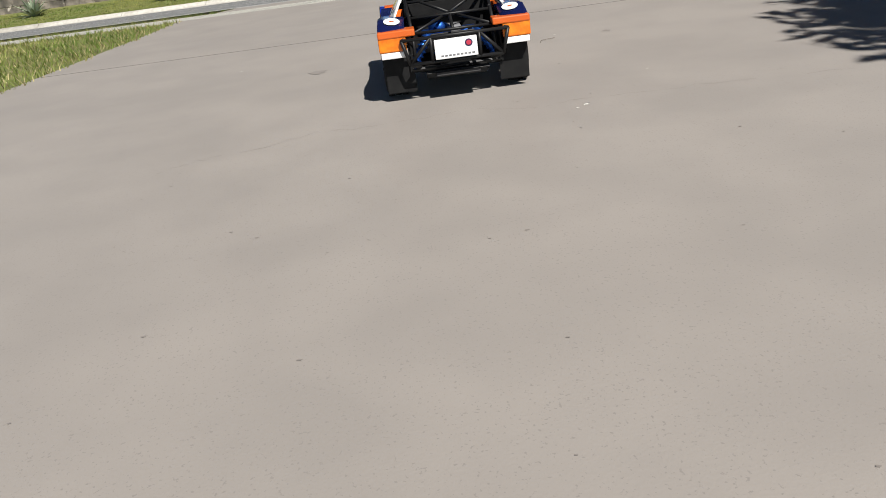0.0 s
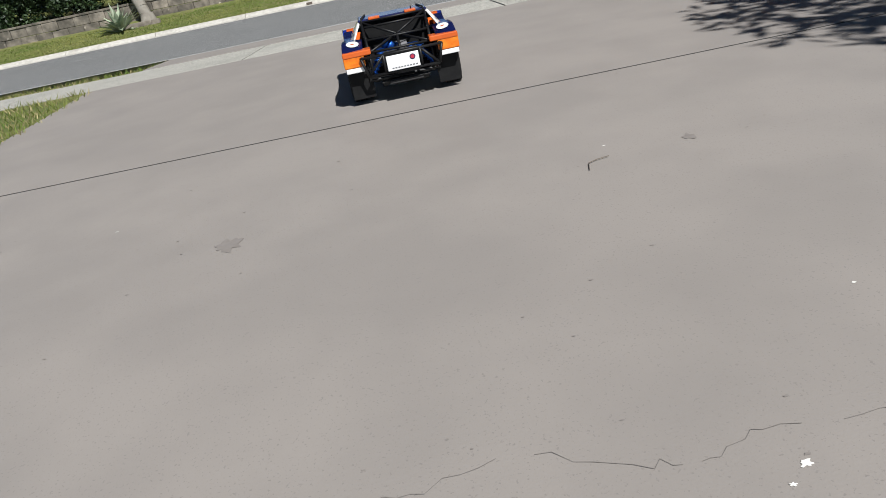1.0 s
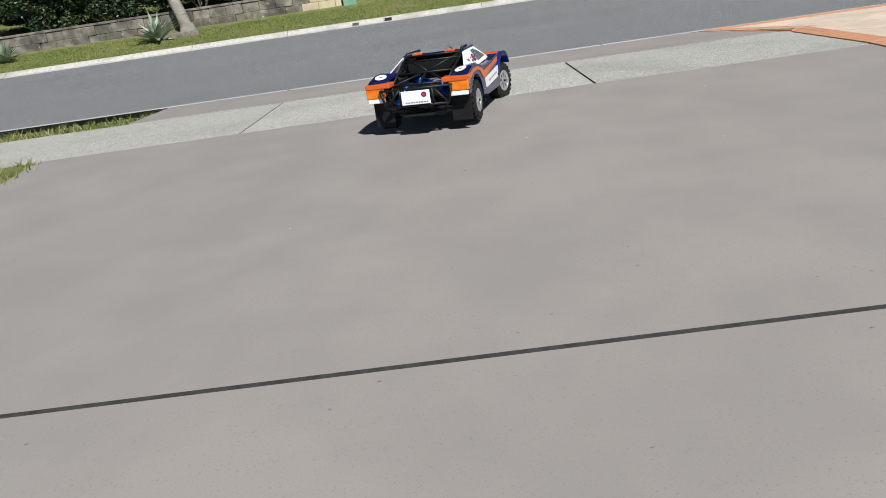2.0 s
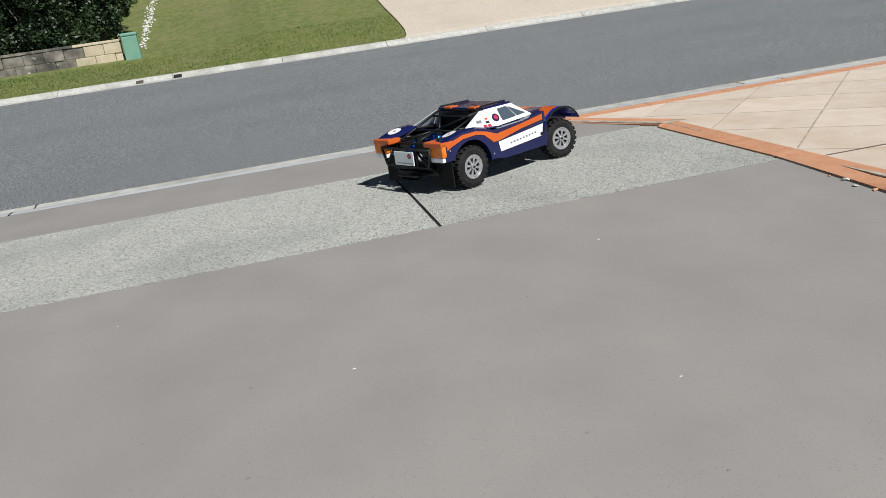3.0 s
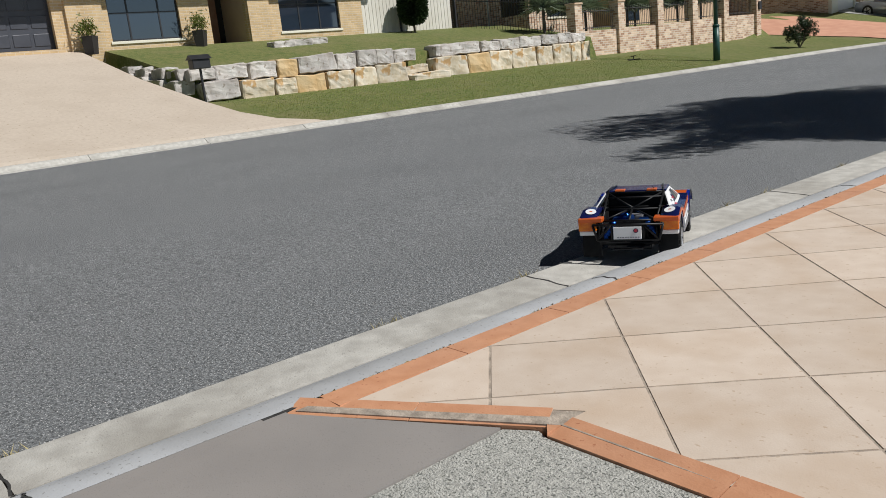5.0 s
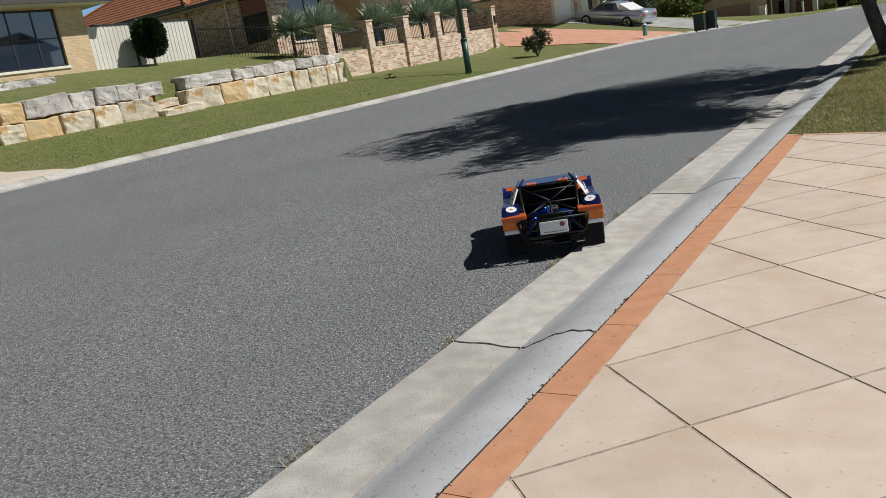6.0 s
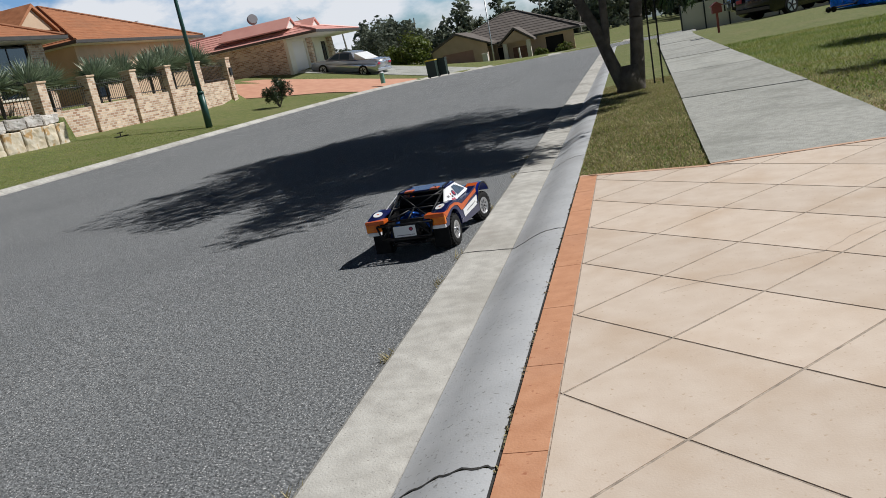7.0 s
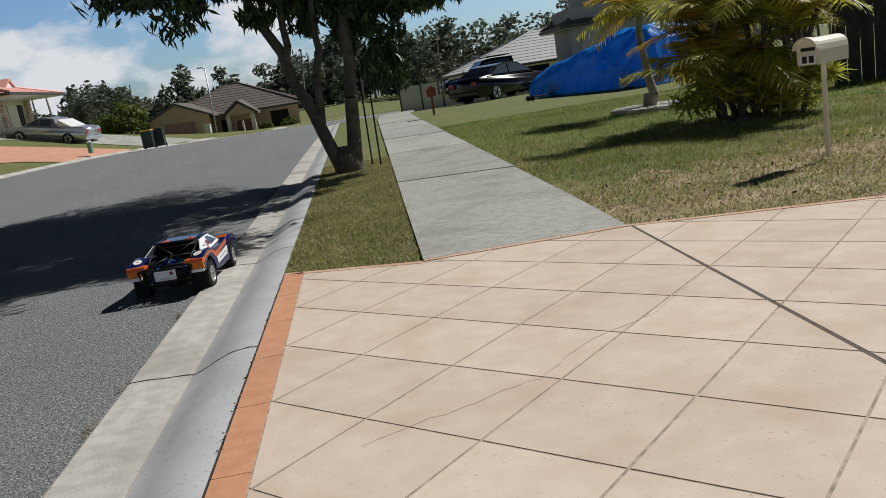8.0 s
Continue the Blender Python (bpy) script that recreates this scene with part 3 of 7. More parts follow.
for i, (a, b) in enumerate(zip(EDGE, EDGE[1:])):
    lo = [(0.468, b + 0.007), (1.645, b + 0.007), (1.645, a - 0.007), (0.62 if i == 0 else 0.468, a - 0.007)]
    if i == 0:
        lo = [(0.468, b + 0.007), (1.645, b + 0.007), (1.645, -3.549), (0.602, -3.549), (0.553, -3.53), (0.468, -3.582)]
    sloped_slab("slab", lo, AGGREGATE, lambda x: -0.018, path_near)
    if i:
        sloped_slab("joint_filler", [(0.47, a - 0.007), (1.64, a - 0.007), (1.64, a + 0.007), (0.47, a + 0.007)], JOINT, lambda x: -0.026, path_near, 0.05)
path_far = thing("footpath_north", pose(0, 0, 0), "grey concrete footpath slabs running between the verge and the lawn", "footpath", kind="structure")
y0 = 1.208
for i in range(18):
    y1 = y0 + (2.0 if i else 1.95)
    def side(y, right):
        return (0.70 + 0.024 * (y - 1.2) if not right else 1.93 + 0.024 * (y - 1.2)) + max(0, y - 24) ** 2 * 0.004
    dz = [0.002, -0.004, 0.003, 0.0][i % 4]
    sk = 0.17 if i else 0.0
    s1 = 0.17
    if i == 0:
        top = [(side(y0, 0), y0, 0.003), (side(y0, 1), y0, -0.010), (side(y1, 1), y1 - s1 - 0.008, 0.004), (side(y1, 0), y1 + s1 - 0.008, 0.004)]
        raw("slab", top + [(x, y, z - 0.1) for x, y, z in top], [(0, 1, 2, 3), (7, 6, 5, 4), (0, 4, 5, 1), (1, 5, 6, 2), (2, 6, 7, 3), (3, 7, 4, 0)], PATHCON, path_far)
        y0 = y1
        continue
    sloped_slab("slab", [(side(y0, 0), y0 + sk), (side(y0, 1), y0 - sk + 0.005), (side(y1, 1), y1 - s1 - 0.008), (side(y1, 0), y1 + s1 - 0.008)], PATHCON,
                lambda x, d=dz, y=y0: 0.003 + d + (crest(2, y) if y > 27 else 0), path_far)
    y0 = y1

# tiled driveway
tiles = thing("driveway_peach", pose(0, 0, 0), "peach stencilled concrete driveway in a diagonal square grid with a terracotta border", "driveway", kind="structure")
S = 0.45 / math.sqrt(2)
SY = 0.3168
JX, JS = 1.893, 0.040    # saw joint: x = JX + JS y
BW = 0.105
LW = 0.100


def top_y(x):
    return 1.5 - 0.42 * (x + 0.1) if x < 0.68 else (1.2 if x < 1.93 else 1.2 - 0.28 * (x - 1.93))


bed = [(-0.10, -3.90), (0.60, -3.49), (4.6, -3.49), (4.6, 0.45), (1.93, 1.19), (0.70, 1.19), (-0.115, 1.5)]


def tile_z(x):
    return -0.005 * max(0.0, x - 0.6)


sloped_slab("grout_bed", clip(bed, 1, 0, 0.6), GROUT, lambda x: -0.0022, tiles, 0.10)
sloped_slab("grout_bed", clip(bed, -1, 0, -0.6), GROUT, lambda x: tile_z(x) - 0.0022, tiles, 0.10)
TILE_ROWS = []
for i in range(-18, 14):
    for j in range(-2, 24):
        cx, cy = j * S, -(i * 2 + ((j + 1) % 2)) * SY
        h, hy = S - 0.0065, SY - 0.0065
        poly = [(p, q - 0.0103 + 0.0335 * p) for p, q in ((cx - h, cy), (cx, cy - hy), (cx + h, cy), (cx, cy + hy))]
        if cx < -S or cx > 4.6 or cy > 1.9 or cy < -4.2:
            continue
        poly = clip(poly, -1, 0, 0.005)
        poly = clip(poly, 1, 0, 4.55)
        # lower splay and edge
        pieces = []
        if poly and cy < -2.9 and cx - S < 0.6 < cx + S:
            pieces = [clip(clip(poly, 1, 0, 0.6), 0.61, -1, 3.869 - LW * 1.17), clip(clip(poly, -1, 0, -0.6), 0, -1, 3.55 - LW - 0.006)]
            TILE_ROWS += [q for q in pieces if len(q) >= 3]
            poly = []
        poly = clip(poly, 0.61, -1, 3.869 - LW * 1.17) if poly and cx < 0.5 else poly
        poly = clip(poly, 0, -1, 3.55 - LW - 0.006) if poly and cx > 0.5 else poly
        if poly:
            mx = sum(p[0] for p in poly) / len(poly)
            if mx < 0.68:
                poly = clip(poly, 0.42, 1, 1.5 - 0.042 - 0.05)
            elif mx < 1.93:
                poly = clip(poly, 0, 1, 1.155)
            else:
                poly = clip(poly, 0.28, 1, 1.2 + 0.28 * 1.93 - 0.05)
        joint = [] if not poly else [poly]
        if poly and min(p[0] - JS * p[1] for p in poly) < JX < max(p[0] - JS * p[1] for p in poly):
            joint = [clip(poly, 1, -JS, JX - 0.010), clip(poly, -1, JS, -JX - 0.010)]
        for q in joint:
            if len(q) >= 3:
                TILE_ROWS.append(q)


def band(a, b, material, width, pieces, z=0.001, gap=0.0018, fall=None):
    """A row of border bricks from a to b, to the left of that line."""
    a, b = Vector((*a, 0)), Vector((*b, 0))
    d = (b - a).normalized()
    nrm = Vector((-d.y, d.x, 0)) * width
    for k in range(pieces):
        p, q = a.lerp(b, k / pieces) + d * gap, a.lerp(b, (k + 1) / pieces) - d * gap
        if fall is None:
            sloped_slab("border_piece", [tuple(v[:2]) for v in (p, q, q + nrm, p + nrm)], material, lambda x, z=z: tile_z(x) + z, tiles, 0.12)
            continue
        top = [(v.x, v.y, fall(v.x) if v in (p, q) else tile_z(v.x) + z) for v in (p, q, q + nrm, p + nrm)]
        raw("border_piece", top + [(x, y, h - 0.12) for x, y, h in top], [(0, 1, 2, 3), (7, 6, 5, 4), (0, 4, 5, 1), (1, 5, 6, 2), (2, 6, 7, 3), (3, 7, 4, 0)], ORANGE, tiles)


def lower_edge(x):
    """The border leans down to the path and the driveway that it meets."""
    return -0.012 if x < 1.65 else max(drive_z(x) + 0.008, -0.2)


band((-0.118, -3.93), (0.57, -3.515), ORANGE, LW, 2, 0.003, fall=lambda x: -0.008)
band((0.60, -3.545), (4.55, -3.545), ORANGE, LW, 8, 0.004, fall=lower_edge)
sloped_slab("border_piece", [(0.572, -3.517), (0.599, -3.545), (0.599, -3.442), (0.516, -3.43)], ORANGE, lambda x: -0.003, tiles, 0.1)
sloped_slab("border_gap", [(1.60, -3.553), (4.5, -3.553), (4.5, -3.543), (1.60, -3.543)], JOINT, lambda x: drive_z(x) + 0.0015, tiles, 0.03)
band((-0.011, 1.45), (-0.011, -3.80), ORANGE, -0.113, 10, 0.002)
band((-0.118, 1.50), (0.70, 1.165), FADED, -0.045, 3, 0.002)
band((0.70, 1.205), (1.93, 1.205), FADED, -0.04, 3, 0.002)
band((1.93, 1.205), (4.55, 0.47), FADED, -0.045, 6, 0.002)

sloped_slab("joint_filler", [(JX - 3.42 * JS - 0.009, -3.42), (JX - 3.42 * JS + 0.009, -3.42), (JX + 1.16 * JS + 0.009, 1.16), (JX + 1.16 * JS - 0.009, 1.16)], SAWCUT, lambda x: tile_z(x) - 0.001, tiles, 0.02)
rng = np.random.default_rng(12)
fine = []
way = [(0.30, -1.15), (0.62, -1.0), (0.90, -0.88), (1.15, -0.62), (1.45, -0.45), (1.75, -0.12), (1.88, 0.02)]
for (xa, ya), (xb, yb) in zip(way, way[1:]):
    for k in range(6):
        fine.append((xa + (xb - xa) * k / 6, ya + (yb - ya) * k / 6 + rng.normal(0, 0.008)))
cv, cf = [], []
for i, (x, y) in enumerate(fine):
    w = 0.0006 + 0.0008 * abs(math.sin(i * 1.7))
    cv += [(x, y - w, tile_z(x) + 0.0012), (x, y + w, tile_z(x) + 0.0012)]
    if i:
        cf.append((2 * i - 2, 2 * i - 1, 2 * i + 1, 2 * i))
raw("crack", cv, cf, GROUT, tiles)


# ---- the model truck ----
def make_wheel(parent, x, y, side):
    """One wheel about its own axle; its outer face looks along side * x."""
    w = new("wheel")
    w.parent = parent
    w.matrix_basis = pose(x, y, 0.095)
    R, T = 0.095, 0.037
    bm = bmesh.new()
    prof = [(0.056, -T), (0.078, -T * 1.02), (0.089, -T * 0.86), (0.0915, -T * 0.5), (0.0915, T * 0.5), (0.089, T * 0.86), (0.078, T * 1.02), (0.056, T)]
    n = 36
    rings = [[bm.verts.new((px, r * math.cos(a), r * math.sin(a))) for r, px in prof] for a in (2 * math.pi * i / n for i in range(n))]
    for i in range(n):
        for k in range(len(prof) - 1):
            bm.faces.new((rings[i][k], rings[i][k + 1], rings[(i + 1) % n][k + 1], rings[(i + 1) % n][k]))
    for i in range(22):
        for row, off in ((-0.024, 0), (0.0, 0.5), (0.024, 0)):
            a = 2 * math.pi * (i + off) / 22
            m = Matrix.Rotation(a, 4, "X")
            b2 = bmesh.new()
            box(b2, row - 0.0095, row + 0.0095, -0.0085, 0.0085, 0.088, R + 0.0015)
            for v in b2.verts:
                v.co = m @ v.co
            me = bpy.data.meshes.new("lug")
            b2.to_mesh(me)
            b2.free()
            bm.from_mesh(me)
            bpy.data.meshes.remove(me)
    part("tyre", bm, T_RUBBER, w, "black knobbly rubber tyre")
    bm = bmesh.new()
    F = side * T
    ro = [[bm.verts.new((xx, r * math.cos(2 * math.pi * i / n), r * math.sin(2 * math.pi * i / n))) for i in range(n)] for xx, r in ((-F * 0.9, 0.055), (F * 0.9, 0.057), (F * 1.0, 0.0555), (F * 0.99, 0.0495), (F * 0.93, 0.0475), (F * 0.91, 0.0395), (F * 0.74, 0.0385))]
    for u, v in zip(ro, ro[1:]):
        for i in range(n):
            bm.faces.new((u[i], u[(i + 1) % n], v[(i + 1) % n], v[i]))
    for i in range(8):
        m = Matrix.Rotation(2 * math.pi * i / 8, 4, "X")
        q = [bm.verts.new(m @ Vector((xx, yy, zz))) for xx in (F * 0.66, F * 0.90) for yy, zz in ((-0.0034, 0.011), (0.0034, 0.011), (0.0066, 0.0400), (-0.0066, 0.0400))]
        for k in ((0, 1, 2, 3), (7, 6, 5, 4), (0, 4, 5, 1), (1, 5, 6, 2), (2, 6, 7, 3), (3, 7, 4, 0)):
            bm.faces.new([q[j] for j in k])
    tube(bm, (F * 0.6, 0, 0), (F * 1.04, 0, 0), 0.019, 0.014, 12)
    part("rim", bm, T_RIM, w, "silver rim with eight dark openings")
    # dark core added behind the rim so its openings look shaded
    part("hub_back", tube(bmesh.new(), (-side * T * 0.7, 0, 0), (side * T * 0.5, 0, 0), 0.0525, n=20), DARK, w)
    part("wheel_nut", tube(bmesh.new(), (side * T * 1.04, 0, 0), (side * T * 1.16, 0, 0), 0.006, n=6), T_BLACK, w)
    return w


def arch(cy, cz, r, a0, a1, n=10):
    return [(cy + r * math.cos(radians(a0 + (a1 - a0) * i / n)), cz + r * math.sin(radians(a0 + (a1 - a0) * i / n))) for i in range(n + 1)]


def make_truck():
    t = thing("model_truck", pose(0, 0, 0), "blue, orange and white model truck with open black rear cage", "model truck")
    RA, FA = -0.306, 0.307
    part("chassis", boxes((-0.10, 0.10, -0.40, 0.40, 0.055, 0.085), (-0.075, 0.075, -0.16, 0.12, 0.085, 0.17), (-0.05, 0.05, -0.38, -0.22, 0.085, 0.13), bevel=0.006), T_BLACK, t, "black chassis tray")
    part("engine", boxes((-0.055, 0.04, -0.19, -0.10, 0.15, 0.20), (0.0, 0.075, -0.27, -0.20, 0.12, 0.17), bevel=0.008), GREYPLASTIC, t, "dark grey engine block")
    part("exhaust", tubes([((-0.06, -0.16, 0.17), (-0.08, -0.33, 0.16)), ((-0.08, -0.33, 0.16), (-0.02, -0.40, 0.13))], 0.014, 10), GALV, t, "dull metal exhaust pipe", True)
    for cy in (RA, FA):
        part("axle", tubes([((-0.2, cy, 0.095), (0.2, cy, 0.095))], 0.009), T_BLACK, t)
        for sx in (-1, 1):
            part("suspension_arm", tubes([((sx * 0.05, cy - 0.04, 0.07), (sx * 0.19, cy, 0.08)), ((sx * 0.05, cy + 0.04, 0.07), (sx * 0.19, cy, 0.08)), ((sx * 0.06, cy, 0.15), (sx * 0.19, cy, 0.115))], 0.006), T_BLACK, t)
            yy = cy - 0.035 if cy < 0 else cy + 0.03
            part("shock_absorber", tubes([((sx * 0.075, yy - 0.02, 0.205), (sx * 0.145, yy - 0.045, 0.09))], 0.013, 10), T_ANOD, t, "blue anodised shock absorber", True)
            part("shock_spring", tubes([((sx * 0.075 + sx * 0.07 * k, yy - 0.02 - 0.025 * k, 0.205 - 0.115 * k), (sx * 0.075 + sx * 0.07 * (k + 0.035), yy - 0.02 - 0.025 * (k + 0.035), 0.205 - 0.115 * (k + 0.035))) for k in (0.1, 0.22, 0.34, 0.46, 0.58, 0.70)], 0.018, 10), T_ANOD, t)
    part("steering_servo", boxes((-0.07, -0.02, -0.35, -0.28, 0.13, 0.175), bevel=0.006), T_ANOD, t, "blue anodised servo housing")
    part("differential", boxes((-0.04, 0.04, -0.37, -0.30, 0.065, 0.115), bevel=0.012), T_BLACK, t)
    part("fuel_tank", boxes((0.01, 0.085, -0.35, -0.29, 0.09, 0.15), bevel=0.012), T_BLACK, t, "black fuel tank")
    part("air_filter", tubes([((-0.02, -0.23, 0.19), (-0.05, -0.29, 0.215))], 0.026, 14), T_ANOD, t, "blue air filter", True)
    part("shock_tower", boxes((-0.10, 0.10, -0.372, -0.362, 0.14, 0.20), bevel=0.003), T_BLACK, t)
    for sx in (-1, 1):
        X = lambda a: sx * a
        # rear bedside with its wheel arch
        pts = [(-0.462, 0.150), (-0.468, 0.232), (-0.42, 0.247), (-0.35, 0.262), (-0.27, 0.262), (-0.20, 0.247), (-0.155, 0.232), (-0.155, 0.10), (-0.188, 0.10)] + arch(RA, 0.098, 0.120, 0, 155, 12) + [(-0.425, 0.150)]
        bm = bmesh.new()
        prism(bm, pts, "x", X(0.212), X(0.234))
        part("bedside", bm, T_BLUE, t)
        bm = bmesh.new()
        top = [(-0.468, 0.232), (-0.42, 0.247), (-0.35, 0.262), (-0.27, 0.262), (-0.20, 0.247), (-0.10, 0.236)]
        for (ya, za), (yb, zb) in zip(top, top[1:]):
            v = [bm.verts.new(p) for p in ((X(0.234), ya, za), (X(0.234), yb, zb), (X(0.222), yb, zb + 0.006), (X(0.222), ya, za + 0.006), (X(0.150), ya, za - 0.002), (X(0.150), yb, zb - 0.002), (X(0.150), ya, za - 0.02), (X(0.150), yb, zb - 0.02))]
            for q in ((0, 1, 2, 3), (3, 2, 5, 4), (4, 5, 7, 6)):
                bm.faces.new([v[i] for i in q])
        part("bed_top", bm, T_BLUE, t, "", True)
        # orange flash along the flank
        fl = [(-0.45, 0.218), (-0.42, 0.235), (-0.35, 0.250), (-0.27, 0.250), (-0.20, 0.234), (-0.14, 0.212), (0.02, 0.226), (0.17, 0.243)]
        lo = [(0.17, 0.217), (0.02, 0.203), (-0.13, 0.178), (-0.165, 0.178), (-0.19, 0.198), (-0.22, 0.222), (-0.27, 0.234), (-0.35, 0.232), (-0.42, 0.212), (-0.45, 0.20)]
        bm = bmesh.new()
        prism(bm, fl + lo, "x", X(0.2342), X(0.2365))
        part("flank_stripe", bm, T_ORANGE, t, "orange flank stripe")
        # door and sill
        bm = bmesh.new()
        prism(bm, [(-0.158, 0.232), (-0.158, 0.10), (-0.10, 0.088), (0.19, 0.088), (0.205, 0.13), (0.19, 0.255), (0.05, 0.238)], "x", X(0.185), X(0.2335))
        part("door_side", bm, T_BLUE, t)
        bm = bmesh.new()
        prism(bm, [(-0.135, 0.172), (-0.125, 0.125), (0.16, 0.14), (0.172, 0.196)], "x", X(0.2340), X(0.2362))
        panel = part("side_panel", bm, T_WHITE, t, "white sponsor panel")
        bm = bmesh.new()
        for k in range(9):
            ya = -0.06 + 0.021 * k
            z = 0.147 + 0.0009 * k * 2
            box(bm, min(X(0.2362), X(0.2370)), max(X(0.2362), X(0.2370)), ya, ya + 0.012, z, z + 0.008)
        part("lettering", bm, GREYPLASTIC, panel)
        # front fender: an arched shell that overhangs the wheel
        bm = bmesh.new()
        a_out, a_in = arch(FA, 0.105, 0.150, 160, 30, 12), arch(FA, 0.105, 0.143, 160, 30, 12)
        a_out = [(y, min(z, 0.253)) for y, z in a_out]
        a_in = [(y, min(z, 0.248)) for y, z in a_in]
        prism(bm, a_out + a_in[::-1], "x", X(0.150), X(0.240))
        fender = part("front_fender", bm, T_BRIGHT, t, "bright blue front fender")
        bm = bmesh.new()
        prism(bm, [(y, z + 0.001) for y, z in a_out] + [(y, z - 0.002) for y, z in a_in[::-1]], "x", X(0.2402), X(0.2425))
        part("fender_lip", bm, T_BLACK, fender, "black fender lip")
        bm = bmesh.new()
        prism(bm, [(y, z + 0.001) for y, z in a_out[1:7]] + [(y, z + 0.0035) for y, z in a_out[1:7]][::-1], "x", X(0.154), X(0.222))
        part("fender_flash", bm, T_ORANGE, t, "orange fender flash")
        # tail light block and mud flap
        xa, xb = sorted((X(0.150), X(0.236)))
        part("tail_light", boxes((xa, xb, -0.480, -0.455, 0.172, 0.232), bevel=0.004), T_LENS, t, "orange tail light")
        part("light_cap", boxes((xa - (0.03 if sx > 0 else 0), xb + (0.03 if sx < 0 else 0), -0.483, -0.41, 0.216, 0.239), bevel=0.004), T_ORANGE, t)
        part("light_base", boxes((xa + 0.004, xb - 0.004, -0.478, -0.455, 0.150, 0.171), bevel=0.003), T_WHITE, t, "white reversing light")
        xa, xb = sorted((X(0.135), X(0.228)))
        part("mud_flap", boxes((xa, xb, -0.428, -0.422, 0.026, 0.150), bevel=0.002), T_FLAP, t, "black rubber mud flap")
        # white oval badge on the bed top
        bm = bmesh.new()
        ring = [(X(0.188) + 0.026 * math.cos(a), -0.385 + 0.036 * math.sin(a)) for a in (i * math.pi / 10 for i in range(20))]
        bm.faces.new([bm.verts.new((x, y, float(np.interp(y, [-0.42, -0.35], [0.247, 0.262])) + (abs(x) - 0.150) * 0.111 + 0.0005)) for x, y in ring])
        for v in bm.verts:
            v.co.z += 0.001
        bmesh.ops.recalc_face_normals(bm, faces=bm.faces)
        oval = part("oval_badge", bm, T_WHITE, t, "white oval badge")
        bm = bmesh.new()
        mark = [(X(0.188) + 0.008 * math.cos(a), -0.385 + 0.006 * math.sin(a)) for a in (i * math.pi / 6 for i in range(12))]
        bm.faces.new([bm.verts.new((x, y, float(np.interp(y, [-0.42, -0.35], [0.247, 0.262])) + (abs(x) - 0.150) * 0.111 + 0.0024)) for x, y in mark])
        bmesh.ops.recalc_face_normals(bm, faces=bm.faces)
        part("badge_mark", bm, T_ORANGE, oval)
        # white sail panel behind the cab
        bm = bmesh.new()
        v = [bm.verts.new(p) for p in ((X(0.156), -0.132, 0.317), (X(0.208), -0.128, 0.238), (X(0.186), -0.295, 0.254), (X(0.152), -0.150, 0.315))]
        w = [bm.verts.new((p.co.x - X(0.006), p.co.y, p.co.z)) for p in v]
        bm.faces.new(v), bm.faces.new(w[::-1])
        for i in range(4):
            bm.faces.new((v[i], w[i], w[(i + 1) % 4], v[(i + 1) % 4]))
        sail = part("sail_panel", bm, T_WHITE, t, "white sail panel with small stickers")
        for k, (yy, zz, hw, hh, mm) in enumerate(((-0.143, 0.250, 0.010, 0.006, T_RED), (-0.144, 0.266, 0.010, 0.005, T_BLACK), (-0.142, 0.281, 0.008, 0.004, T_ORANGE), (-0.190, 0.275, 0.015, 0.006, GREYPLASTIC), (-0.168, 0.252, 0.010, 0.005, T_RED), (-0.230, 0.258, 0.009, 0.003, GREYPLASTIC))):
            bm = bmesh.new()
            bm.faces.new([bm.verts.new((X(0.2095 - 0.655 * (q - 0.238) + 0.069 * (p + 0.128)), p, q)) for p, q in ((yy - hw, zz - hh), (yy + hw, zz - hh), (yy + hw, zz + hh), (yy - hw, zz + hh))])
            part("sticker", bm, mm, sail)
        # cab side with window
        bm = bmesh.new()
        v = [bm.verts.new(p) for p in ((X(0.198), -0.125, 0.236), (X(0.198), 0.150, 0.246), (X(0.150), 0.055, 0.319), (X(0.150), -0.125, 0.321))]
        w = [bm.verts.new((p.co.x - X(0.010), p.co.y, p.co.z - 0.002)) for p in v]
        bm.faces.new(v), bm.faces.new(w[::-1])
        for i in range(4):
            bm.faces.new((v[i], w[i], w[(i + 1) % 4], v[(i + 1) % 4]))
        part("cab_side", bm, T_WHITE, t, "white cab side")

        def on_cab(y, k):
            return (X(0.198 - 0.048 * k + 0.0022), y, float(np.interp(y, [-0.125, 0.15], [0.236, 0.246])) + (0.080 if y < 0.1 else 0.075) * k + 0.001)
        bm = bmesh.new()
        v = [bm.verts.new(on_cab(y, k)) for y, k in ((-0.045, 0.18), (0.045, 0.20), (0.015, 0.86), (-0.045, 0.86))]
        bm.faces.new(v)
        v = [bm.verts.new(on_cab(y, k)) for y, k in ((0.052, 0.20), (0.112, 0.22), (0.022, 0.84))]
        bm.faces.new(v)
        part("side_window", bm, T_WIN, t, "smoked side window")
        bm = bmesh.new()
        v = [bm.verts.new(on_cab(-0.078 + 0.022 * math.cos(a), 0.45 + 0.22 * math.sin(a))) for a in (i * math.pi / 8 for i in range(16))]
        bm.faces.new(v)
        badge = part("round_badge", bm, T_NAVY, t, "navy round badge with a red middle")
        bm = bmesh.new()
        v = [bm.verts.new(Vector(on_cab(-0.078 + 0.012 * math.cos(a), 0.45 + 0.12 * math.sin(a))) + Vector((X(0.0012), 0, 0.0006))) for a in (i * math.pi / 8 for i in range(16))]
        bm.faces.new(v)
        part("badge_middle", bm, T_RED, badge)
    # roof, screen, hood
    bm = bmesh.new()
